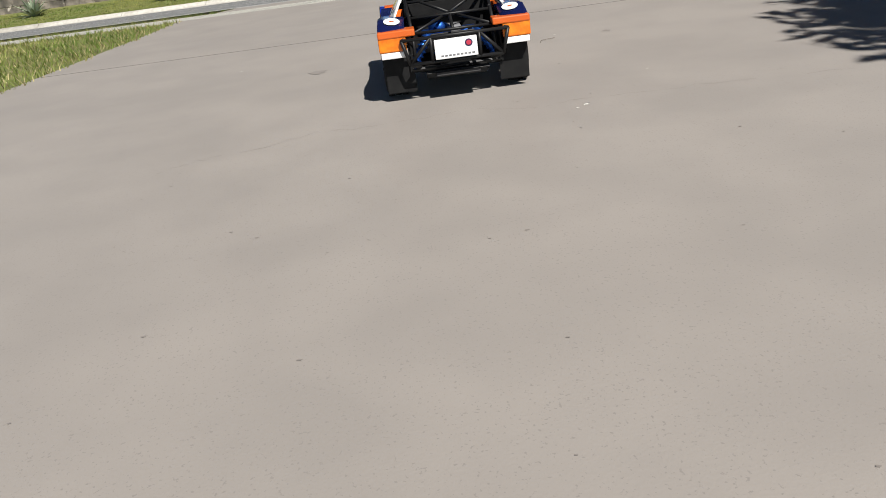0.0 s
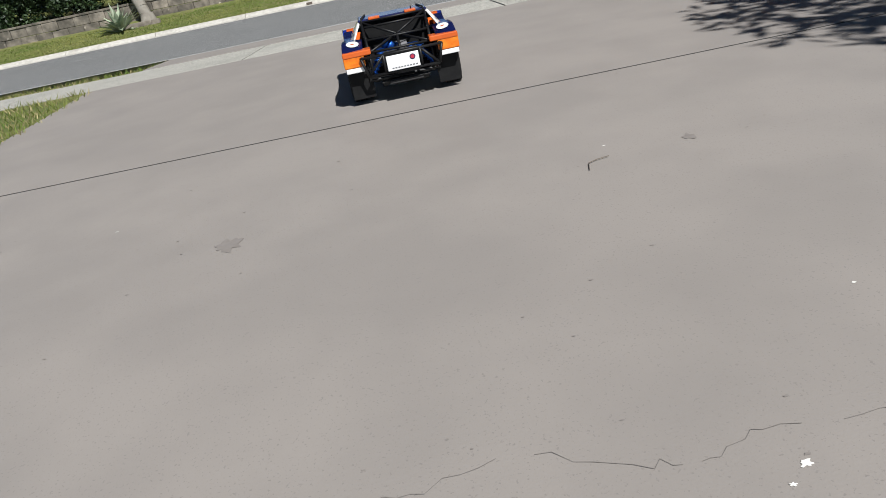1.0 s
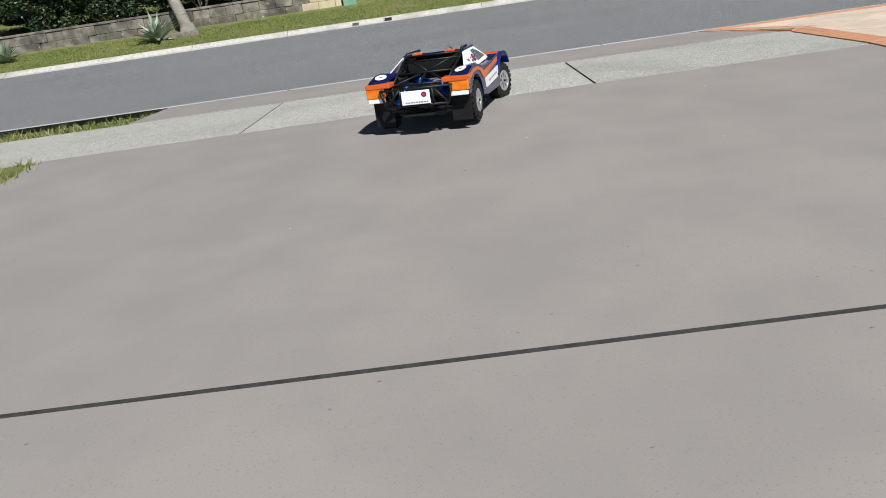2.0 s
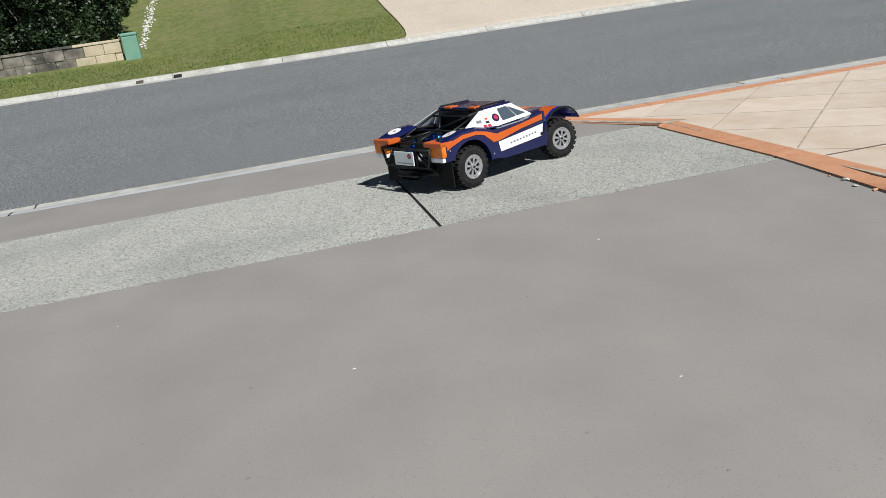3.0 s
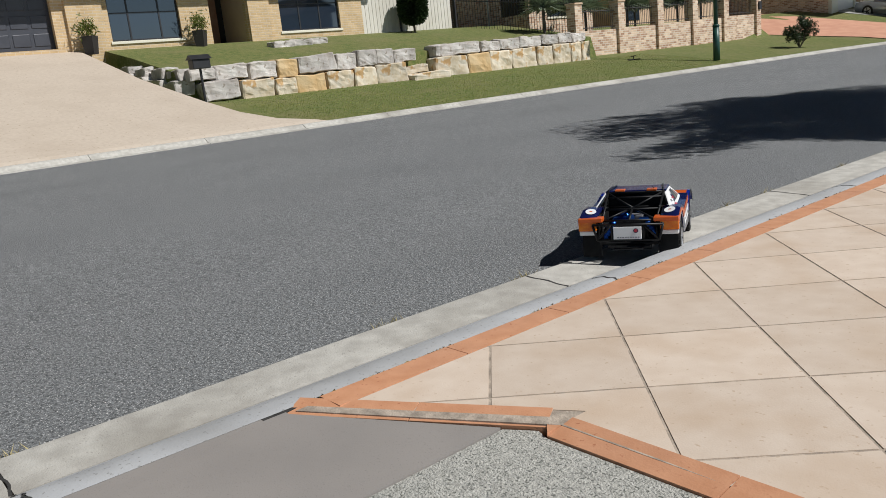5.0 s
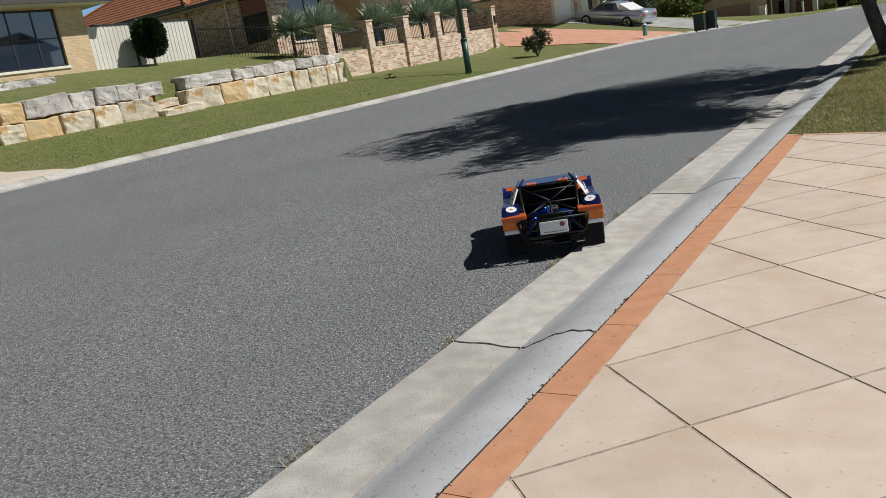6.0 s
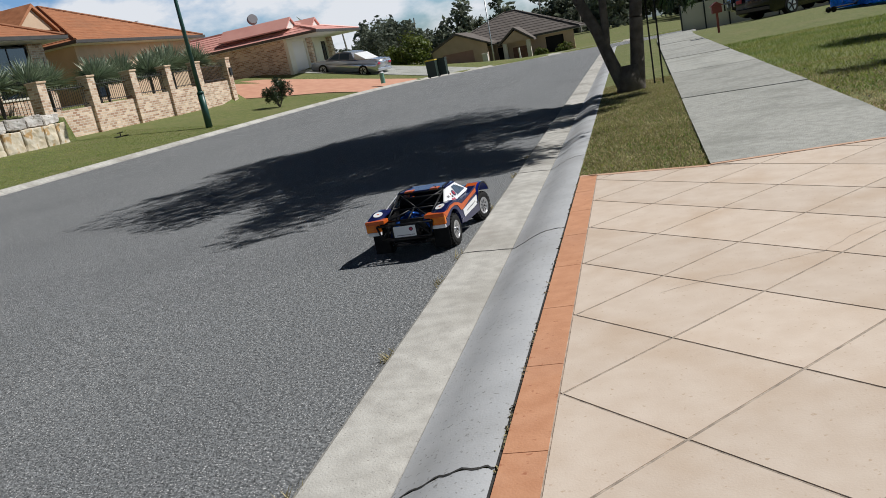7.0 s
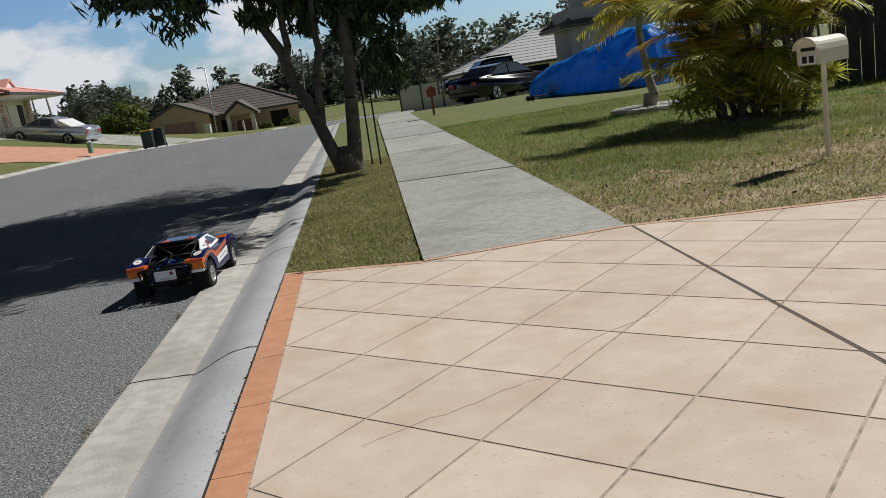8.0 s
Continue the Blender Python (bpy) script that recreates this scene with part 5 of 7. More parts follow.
def brown_house():
    h = thing("house", pose(0, 0, 0), "low rendered house with a brown tiled roof and a gabled garage", "house")

    def wall_y(y, x0, x1, z0, z1, holes, material):
        bm = bmesh.new()
        x = x0
        for xa, xb, za, zb in sorted(holes):
            box(bm, x, xa, y, y + 0.2, z0, z1)
            if za > z0:
                box(bm, xa, xb, y, y + 0.2, z0, za)
            box(bm, xa, xb, y, y + 0.2, zb, z1)
            x = xb
        box(bm, x, x1, y, y + 0.2, z0, z1)
        part("wall", bm, material, h)
    wall_y(57.5, -14.2, -9.9, -2.2, 1.35, [(-13.4, -11.0, -2.2, 0.98)], RENDERED)
    part("garage_door", boxes((-13.4, -11.0, 57.6, 57.65, -2.2, 0.99)), PINKDOOR, h, "dull pink garage door")
    bm = bmesh.new()
    prism(bm, [(-14.2, 1.35), (-9.9, 1.35), (-12.1, 2.25)], "y", 57.5, 57.7)
    part("gable", bm, RENDERED, h)
    bm = bmesh.new()
    prism(bm, [(-14.7, 1.10), (-14.7, 1.25), (-12.1, 2.42), (-9.5, 1.25), (-9.5, 1.10), (-12.1, 2.25)], "y", 57.1, 62.5)
    part("garage_roof", bm, BROWNROOF, h, "brown tiled gable roof")
    wall_y(60.5, -10.4, -3.6, -2.2, 1.1, [(-9.6, -8.9, -2.2, 0.7), (-5.8, -4.4, -1.2, 0.8)], RENDERED)
    # dark sheets behind both openings stand for the shade inside
    part("dark_opening", boxes((-9.7, -8.8, 60.72, 60.75, -2.2, 0.8)), DARK, h)
    part("dark_opening", boxes((-5.9, -4.3, 60.72, 60.75, -1.3, 0.9)), DARK, h)
    hip_roof("roof", -14, -3.6, 60.5, 70, 1.15, 3.4, BROWNROOF, h, 0.5, 0.5)
    for x in (-8.7, -6.9):
        part("porch_column", boxes((x - 0.16, x + 0.16, 58.3, 58.6, -2.2, 0.95), bevel=0.03), CREAM, h)
    part("entry_door", boxes((-8.3, -7.2, 59.6, 59.7, -2.2, 0.5)), DOORBROWN, h)
    part("porch_wall", boxes((-8.6, -8.3, 59.5, 60.5, -2.2, 0.9), (-7.2, -6.9, 59.5, 60.5, -2.2, 0.9), (-8.6, -6.9, 59.4, 59.6, 0.5, 0.95)), RENDERED, h)
    bm = bmesh.new()
    prism(bm, [(-8.95, 0.9), (-6.65, 0.9), (-7.8, 1.75)], "y", 58.3, 60.5)
    part("porch_gable", bm, RENDERED, h)
    bm = bmesh.new()
    prism(bm, [(-9.2, 0.8), (-9.2, 0.95), (-7.8, 2.0), (-6.4, 0.95), (-6.4, 0.8), (-7.8, 1.85)], "y", 58.0, 62.5)
    part("porch_roof", bm, BROWNROOF, h)


cream_house(), tile_house(), red_house(), brown_house()

# driveways across the road
def far_sheet(name, poly_rows, material, label, lift=0.03):
    """A sheet laid on the sloping lots: rows of (x, y0, y1), x without the bend."""
    verts, faces = [], []
    n = 7
    for x, ya, yb in poly_rows:
        for k in range(n):
            y = ya + (yb - ya) * k / (n - 1)
            verts.append((x + bend(y), y, (far_z(x, min(max(y, -4.9), 3.0)) if y < 20 else far_z(x, y)) + (lift if x < -14.1 else 0.003) + crest(x, y)))
    for i in range(len(poly_rows) - 1):
        for k in range(n - 1):
            a = i * n + k
            faces.append((a, a + n, a + n + 1, a + 1))
    return tagged(raw(name, verts, faces, material), label, "driveway", kind="structure")


far_sheet("driveway_far", [(-14.05, -2.2, 5.15), (-14.2, -2.12, 4.9), (-14.7, -2.05, 4.2), (-15.6, -2.04, 3.75), (-17, -2.08, 3.5), (-20, -2.08, 3.2), (-22.5, -2.1, 3.2), (-24.7, -2.2, 3.2), (-25.1, -2.2, 3.2)], FARPATH, "pale beige concrete driveway sloping up to a garage")
far_sheet("driveway_red", [(-14.05, 36.4, 42.2), (-14.2, 36.4, 42.2), (-16, 36.8, 41.8), (-18, 36.4, 41.8), (-21, 36.2, 41.5), (-25, 36.2, 41.5)], REDPATH, "terracotta red painted concrete driveway across the road")
far_sheet("driveway_grey", [(-14.05, 43.6, 47.6), (-14.2, 43.6, 47.6), (-18, 43.9, 47.6), (-23.6, 44.2, 48.2)], PATHCON, "grey concrete driveway with a parked car")

# ---- stone wall ----
def stone(parent, x, y, z, lx, ly, lz, material, seed, rz=0.0):
    """A split sandstone block: flat chiselled faces, broken edges, fine strata across its face."""
    g = np.random.default_rng(seed)
    bm = bmesh.new()
    bmesh.ops.create_cube(bm, size=1.0)
    bmesh.ops.bevel(bm, geom=list(bm.edges), offset=0.045, segments=1, affect="EDGES")
    bmesh.ops.subdivide_edges(bm, edges=[e for e in bm.edges if e.calc_length() > 0.5], cuts=5, use_grid_fill=True)
    off = Vector(g.uniform(-50, 50, 3))
    tilt = g.uniform(-0.5, 0.5)
    for v in bm.verts:
        p = Vector((v.co.x * lx, v.co.y * ly, v.co.z * lz))
        strata = noise.noise(Vector((p.x * 2, (p.y + tilt * p.z) * 3.0, (p.z - tilt * p.y) * 13.0)) + off) * 0.018
        k = noise.noise_vector(p * 1.9 + off) * 0.055 + noise.noise_vector(p * 5 + off) * 0.026 + noise.noise_vector(p * 12 + off) * 0.012
        v.co = p + Vector((k.x + (strata if v.co.x > 0.4 else 0), k.y * 0.8, k.z * 0.9))
    return part("stone", bm, material, parent, "", False, pose(x, y, z + lz / 2, g.uniform(-2.5, 2.5), g.uniform(-2, 2), rz + g.uniform(-4, 4)))


sw = thing("stone_wall", pose(0, 0, 0), "dry-stacked sandstone boulder retaining wall in two courses", "retaining wall", kind="structure")
FOOT = ([4.0, 6.6, 8.3, 10.2, 13.2, 16.2, 20.6], [0.90, 0.69, 0.63, 0.57, 0.64, 0.65, 0.72])
MIDDLE = ([4.0, 5.6, 7.1, 9.0, 11.0, 13.6, 17.1, 20.7], [1.30, 1.22, 1.15, 1.20, 1.26, 1.32, 1.37, 1.42])
CROWN = ([4.0, 6.9, 7.7, 9.0, 10.5, 12.1, 13.0, 15.1, 17.1, 20.0, 20.8], [1.64, 1.66, 1.74, 1.68, 1.76, 1.64, 1.79, 1.70, 1.76, 1.78, 1.68])
# block ends along the street, with what each is: s sandstone, r ochre, g grey
LOWER = [(4.45, "g"), (5.57, "s"), (6.65, "s"), (7.36, "r"), (8.40, "s"), (9.40, "s"), (10.33, "s"), (11.55, ""), (12.75, "s"), (14.25, "r"), (15.29, "s"), (16.35, "s"), (17.73, "s"), (18.61, "s"), (19.63, "s"), (20.25, "s"), (20.80, "")]
UPPER = [(4.15, "g"), (4.95, "g"), (5.93, "g"), (6.85, "r"), (7.54, "g"), (8.88, "g"), (9.66, "g"), (10.44, "g"), (11.12, "g"), (12.02, ""), (12.89, "g"), (14.94, "g"), (15.97, "g"), (16.91, "g"), (18.13, "g"), (19.06, "g"), (19.83, "g"), (20.70, "")]
STONES = {"s": SAND, "r": RUSTSTONE, "g": GREYSTONE}
for n, (row, lo, hi, back) in enumerate(((LOWER, FOOT, MIDDLE, 0.0), (UPPER, MIDDLE, CROWN, 0.10))):
    for i, ((a, kind), (b, _)) in enumerate(zip(row, row[1:])):
        if kind:
            m = (a + b) / 2
            z0, z1 = float(np.interp(m, *lo)) - (0.12 if n == 0 else 0.0), float(np.interp(m, *hi))
            stone(sw, -19.33 - back, m, z0 + 0.012, 0.64, b - a - 0.05, z1 - z0 - 0.03, STONES[kind], 100 + 50 * n + i)
for i, (x, yy, z, ly, h) in enumerate(((-19.05, 12.35, 0.50, 1.55, 0.36), (-19.45, 12.0, 0.86, 1.05, 0.26), (-19.85, 11.9, 1.10, 0.8, 0.26), (-20.1, 12.4, 0.86, 0.7, 0.72))):
    stone(sw, x, yy, z, 0.6, ly, h, SAND if i < 3 else GREYSTONE, 300 + i)
for i in range(5):
    stone(sw, -19.75 - 0.72 * i, 4.12 - 0.16 * i, 1.0 + 0.14 * i - 0.1, 0.74, 0.55, 0.42 - 0.02 * i, GREYSTONE, 320 + i)
    if i < 4:
        stone(sw, -19.7 - 0.78 * i, 4.22 - 0.16 * i, 1.36 + 0.10 * i - 0.06, 0.74, 0.5, 0.34 - 0.02 * i, GREYSTONE, 340 + i)
gs = thing("garden_stone", pose(0, 0, 0), "flat pale stone slabs lying on the lawn", "stone")
for i in range(3):
    stone(gs, -22.8 - 0.15 * i, 9.2 + 0.75 * i, 2.14 + 0.02 * i, 0.55, 0.8, 0.24, GREYSTONE, 360 + i)

# ---- brick front wall with piers and rails ----
bw = thing("brick_fence", pose(0, 0, 0), "mottled brick front wall with piers and black steel rails", "fence", kind="structure")
PIERS = [21.15, 23.95, 26.79, 29.56, 32.26, 35.36]
for i in range(len(PIERS) - 1):
    a, b = PIERS[i], PIERS[i + 1]
    za = far_z(-19.9, a)
    part("brick_panel", boxes((-20.15, -19.92, a, b, 0.4, float(np.interp((a + b) / 2, [21, 36], [1.78, 2.02])))), MIXBRICK, bw)
    zt = float(np.interp((a + b) / 2, [21, 36], [1.78, 2.02]))
    rails = [((-20.03, a + 0.2, zt + 0.12), (-20.03, b - 0.2, zt + 0.12)), ((-20.03, a + 0.2, zt + 0.78), (-20.03, b - 0.2, zt + 0.78))]
    part("rail", tubes(rails, 0.02, 6), BLACKMETAL, bw)
    for j in range(int((b - a - 0.4) / 0.13)):
        yy = a + 0.25 + 0.13 * j
        part("baluster", tubes([((-20.03, yy, zt + 0.05), (-20.03, yy, zt + 0.92))], 0.011, 5), BLACKMETAL, bw)
for p in PIERS:
    part("brick_pier", boxes((-20.25, -19.80, p - 0.22, p + 0.22, 0.4, float(np.interp(p, [21, 36], [2.85, 3.05])))), MIXBRICK, bw)
    part("pier_cap", boxes((-20.29, -19.76, p - 0.26, p + 0.26, float(np.interp(p, [21, 36], [2.853, 3.053])), float(np.interp(p, [21, 36], [2.93, 3.13]))), bevel=0.02), RENDERED, bw)
part("meter_box", boxes((-19.79, -19.72, 35.28, 35.52, 2.2, 2.6), bevel=0.01), BLACKMETAL, bw)

# steel sheet fence, side gate and pool fence
sf = thing("sheet_fence", pose(0, 0, 0), "cream ribbed steel boundary fence with dark posts", "fence", kind="structure")
for i in range(26):
    yy = 14.17 + 0.18 * i
    part("rib", boxes((-24.95, -24.915, yy, yy + 0.115, 2.35, 4.08), (-24.935, -24.93, yy + 0.115, yy + 0.18, 2.35, 4.08)), WHITEFENCE, sf)
for yy in (16.0, 19.05):
    part("post", boxes((-24.99, -24.86, yy, yy + 0.07, 2.3, 4.15)), BLACKMETAL, sf)
part("top_rail", boxes((-24.97, -24.89, 14.35, 19.05, 4.082, 4.14)), BLACKMETAL, sf)
pf = thing("pool_fence", pose(0, 0, 0), "black tubular steel fence between house and wall", "fence", kind="structure")
for j in range(44):
    k = j / 43
    x, yy = -24.9 + 4.5 * k, 19.2 + 2.3 * k
    z = 2.4 - 0.75 * k
    part("baluster", tubes([((x, yy, z), (x, yy, z + 1.45))], 0.011, 5), BLACKMETAL, pf)
part("rail", tubes([((-24.9, 19.2, 2.5), (-20.4, 21.5, 1.75)), ((-24.9, 19.2, 3.7), (-20.4, 21.5, 2.95))], 0.022, 6), BLACKMETAL, pf)

# steel sheet fence beside the garage
gf = thing("sheet_fence", pose(0, 0, 0), "cream ribbed steel side fence with dark posts beside the garage", "fence", kind="structure")
for i in range(27):
    yy = -3.25 - 0.18 * i
    z0 = far_z(-25.3, yy)
    part("rib", boxes((-25.32, -25.285, yy - 0.115, yy, z0 - 0.08, z0 + 1.8), (-25.305, -25.30, yy - 0.18, yy - 0.115, z0 - 0.08, z0 + 1.8)), WHITEFENCE, gf)
for yy, wide in ((-3.35, 0.04), (-4.35, 0.09), (-6.1, 0.045), (-7.95, 0.045)):
    z0 = far_z(-25.3, yy)
    part("fence_post", boxes((-25.36, -25.25, yy - wide, yy + wide, z0 - 0.1, z0 + 1.86), bevel=0.006), GUTTER, gf)
for ya, yb in ((-4.35, -3.35), (-6.1, -4.35), (-7.95, -6.1)):
    za, zb = far_z(-25.3, ya), far_z(-25.3, yb)
    part("top_rail", tubes([((-25.3, ya, za + 1.82), (-25.3, yb, zb + 1.82))], 0.03, 6), GUTTER, gf)

# old block wall with hedge, further down the street
ob = thing("block_wall", pose(0, 0, 0), "low weathered block garden wall stained with black mould", "garden wall", kind="structure")
for i in range(34):
    yy = -24 + 0.46 * i
    if yy > -8.5:
        break
    zb = far_z(-16.72, yy) - 0.05
    for r in range(2):
        off = 0.23 * (r % 2)
        end = min(yy + off + 0.45, -8.66)
        if end - yy - off > 0.08:
            part("block", boxes((-16.95, -16.72 + 0.012 * ((i * 7 + r * 3) % 3), yy + off, end, zb + 0.25 * r, zb + 0.25 * r + 0.242), bevel=0.012), BLOCK if yy < -9.9 else TANBLOCK, ob)
    part("capping", boxes((-16.97, -16.69, yy, min(yy + 0.452, -8.66), zb + 0.503, zb + 0.565), bevel=0.01), BLOCK if yy < -9.9 else TANBLOCK, ob)


# ---- plants ----
def blob_points(n, centre, radii, seed, hollow=0.55, lumps=9):
    """Points in a lumpy crown: clusters on an ellipsoid, with gaps between them."""
    g = np.random.default_rng(seed)
    d = g.normal(size=(lumps, 3))
    d /= np.linalg.norm(d, axis=1)[:, None]
    cs = d * g.uniform(hollow, 0.95, (lumps, 1))
    rs = g.uniform(0.22, 0.42, lumps)
    i = g.integers(0, lumps, n)
    q = g.normal(size=(n, 3))
    q /= np.linalg.norm(q, axis=1)[:, None]
    p = cs[i] + q * rs[i][:, None] * g.uniform(0.35, 1.0, (n, 1))
    return p * np.asarray(radii) + np.asarray(centre)


def limbs(bm, start, end, r0, r1, sag=0.0, n=5, seed=0, sides=8):
    g = np.random.default_rng(seed)
    a, b = Vector(start), Vector(end)
    prev, pr = a, r0
    for i in range(1, n + 1):
        k = i / n
        p = a.lerp(b, k) + Vector((g.normal() * 0.03, g.normal() * 0.03, sag * math.sin(math.pi * k)))
        r = r0 + (r1 - r0) * k
        tube(bm, prev, p, pr, r, sides, caps=False)
        prev, pr = p, r


def street_tree():
    t = thing("street_tree", pose(0.27, 7.6, -0.02), "multi-stemmed dark-leaved street tree on the grass verge", "tree")
    bm = bmesh.new()
    stems = [((-0.07, 0, 0), (-0.95, 0.3, 2.5), 0.10), ((0.09, 0.03, 0), (0.36, 0.35, 2.8), 0.105), ((-0.27, 0.07, 0.55), (-0.08, 0.35, 2.7), 0.062), ((-0.60, 0.18, 1.5), (-0.45, 0.4, 2.9), 0.055)]
    for i, (a, b, r) in enumerate(stems):
        limbs(bm, a, b, r, r * 0.55, 0.05, 6, i)
    tube(bm, (0, 0.02, -0.05), (0, 0.03, 0.36), 0.215, 0.125, 12)
    g = np.random.default_rng(8)
    tips = []
    for i, (a, b, r) in enumerate(stems):
        for k in range(5):
            e = (b[0] + g.uniform(-1.5, 1.3), b[1] + g.uniform(-1.4, 1.6), b[2] + g.uniform(0.2, 2.6))
            limbs(bm, b, e, r * 0.5, 0.015, 0.2, 5, 20 + i * 7 + k, 6)
            tips.append(e)
    part("trunk", bm, BARK, t, "dark rough bark", True)
    pts = [blob_points(32000, (0.15, -0.2, 4.2), (2.2, 4.1, 1.6), 31, 0.12, 74), blob_points(6000, (-0.65, 1.6, 4.5), (1.4, 1.7, 1.0), 35, 0.2, 20), blob_points(3600, (0.15, 0.5, 2.85), (1.25, 1.1, 0.85), 32, 0.2, 20),
           blob_points(1300, (1.0, -0.6, 2.5), (0.9, 0.9, 0.7), 33, 0.3, 10), blob_points(1600, (-1.5, -1.0, 2.75), (1.2, 1.0, 0.6), 34, 0.3, 12)]
    pts.append(blob_points(7500, (1.35, -2.5, 4.1), (1.4, 1.7, 1.0), 36, 0.15, 26))
    for i, e in enumerate(tips):
        pts.append(blob_points(170, e, (0.55, 0.55, 0.45), 60 + i, 0.2, 5))
    pts.append(blob_points(420, (0.75, 0.4, 2.05), (0.6, 0.55, 0.95), 91, 0.4, 8))
    pts.append(blob_points(500, (-1.9, -0.2, 2.75), (0.85, 0.8, 0.65), 92, 0.4, 8))
    pts.append(blob_points(500, (1.25, 0.2, 2.95), (0.9, 0.8, 0.6), 93, 0.4, 8))
    for i, (x, y, z, rx, rz, n) in enumerate(((-2.0, 0.0, 2.75, 0.55, 0.42, 420), (-1.45, -0.1, 2.50, 0.6, 0.5, 650), (-0.8, 0.1, 2.55, 0.6, 0.48, 700), (-0.15, 0.3, 2.4, 0.55, 0.5, 700), (0.35, 0.5, 1.95, 0.4, 0.6, 700),
                                               (0.72, 0.6, 1.45, 0.32, 0.62, 650), (0.85, 0.4, 2.1, 0.5, 0.5, 700), (1.3, 0.2, 2.25, 0.5, 0.45, 600), (1.75, 0.1, 2.3, 0.5, 0.42, 420), (0.35, 0.9, 2.15, 0.6, 0.6, 2400), (-0.3, 0.8, 2.75, 0.8, 0.5, 2000), (0.9, 0.8, 2.6, 0.7, 0.5, 1800), (-1.1, 0.6, 2.95, 0.8, 0.45, 1500))):
        pts.append(blob_points(n, (x, y, z), (rx, 0.5, rz), 120 + i, 0.2, 8))
    leaves("crown", np.vstack(pts), 0.21, 0.046, LEAF, t, 4, 1.5)
    for x, y in ((0.33, 0.45), (0.44, 0.2)):
        part("stake", tubes([((x, y, 0), (x + 0.02, y, 1.3))], 0.013, 6), T_BLACK, t, "dark timber stake")


def shade_tree():
    t = thing("garden_tree", pose(8.3, -2.45, -0.3), "leafy garden tree that shades the driveway edge", "tree")
    bm = bmesh.new()
    limbs(bm, (0, 0, 0), (0.0, 0.1, 2.2), 0.10, 0.06, 0, 5, 3)
    for i in range(7):
        a = i * 0.9
        limbs(bm, (0, 0.1, 1.6), (0.9 * math.cos(a), 0.1 + 0.9 * math.sin(a), 2.8), 0.045, 0.012, 0.1, 4, 30 + i, 6)
    part("trunk", bm, BARK, t, "", True)
    leaves("crown", blob_points(23000, (-0.15, 0.42, 2.75), (3.0, 1.35, 1.0), 77, 0.1, 48), 0.15, 0.055, LEAF, t, 5, 0.5)


def shrub(name, x, y, z, radii, n, material, label, category, seed, leaf=0.09, trunk=0.0):
    t = thing(name, pose(x, y, z), label, category)
    bm = bmesh.new()
    for i in range(6):
        a = i * 1.05
        limbs(bm, (0, 0, 0), (radii[0] * 0.5 * math.cos(a), radii[1] * 0.5 * math.sin(a), trunk + radii[2] * 1.2), 0.03 + 0.02 * (trunk > 0), 0.01, 0, 3, seed + i, 5)
    part("stem", bm, BARK, t)
    leaves("foliage", blob_points(n, (0, 0, trunk + radii[2]), radii, seed, 0.35, 26), leaf, leaf * 0.45, material, t, seed, 0.2)
    return t


def topiary(x, y, z, label, seed, r=0.75, h=1.15):
    t = thing("topiary", pose(x, y, z), label, "shrub", "clipped shrubs")
    part("stem", tubes([((0, 0, -0.1), (0, 0, h))], 0.045, 7), BARK, t)
    g = np.random.default_rng(seed)
    d = g.normal(size=(14000, 3))
    d /= np.linalg.norm(d, axis=1)[:, None]
    d = np.sign(d) * np.abs(d) ** 0.8
    p = d * g.uniform(0.2, 1.0, (14000, 1)) * (r, r, r * 1.25) + (0, 0, h + r * 0.75)
    leaves("foliage", p, 0.13, 0.09, DARKLEAF, t, seed, 0.0)
    return t


def spiky(x, y, z, label, seed, n=110, length=1.0, trunk=0.4, material=AGAVE, width=0.05, name="spiky_plant", up=0.25):
    t = thing(name, pose(x, y, z), label, "plant", "spiky plants")
    if trunk:
        part("stem", tubes([((0, 0, -0.1), (0, 0, trunk))], 0.06, 7), BARK, t)
    g = np.random.default_rng(seed)
    v, f = [], []
    for i in range(n):
        a, e = g.uniform(0, 2 * math.pi), g.uniform(-0.25 + up, 1.35)
        d = Vector((math.cos(a) * math.cos(e), math.sin(a) * math.cos(e), math.sin(e)))
        s = Vector((-math.sin(a), math.cos(a), 0)) * width
        L = length * g.uniform(0.7, 1.1)
        b = Vector((0, 0, trunk))
        m = b + d * L * 0.5 + Vector((0, 0, -0.03 * L))
        c = b + d * L + Vector((0, 0, -0.22 * L * math.cos(e)))
        u = d.cross(s.normalized()) * width * 0.4
        k = len(v)
        v += [b - s * 0.6, b + s * 0.6, m - s - u * -1, m + u * -0.3, m + s - u * -1, c]
        f += [(k, k + 3, k + 2), (k, k + 1, k + 3), (k + 1, k + 4, k + 3), (k + 2, k + 3, k + 5), (k + 3, k + 4, k + 5)]
    raw("leaf_rosette", v, f, material, t)
    return t


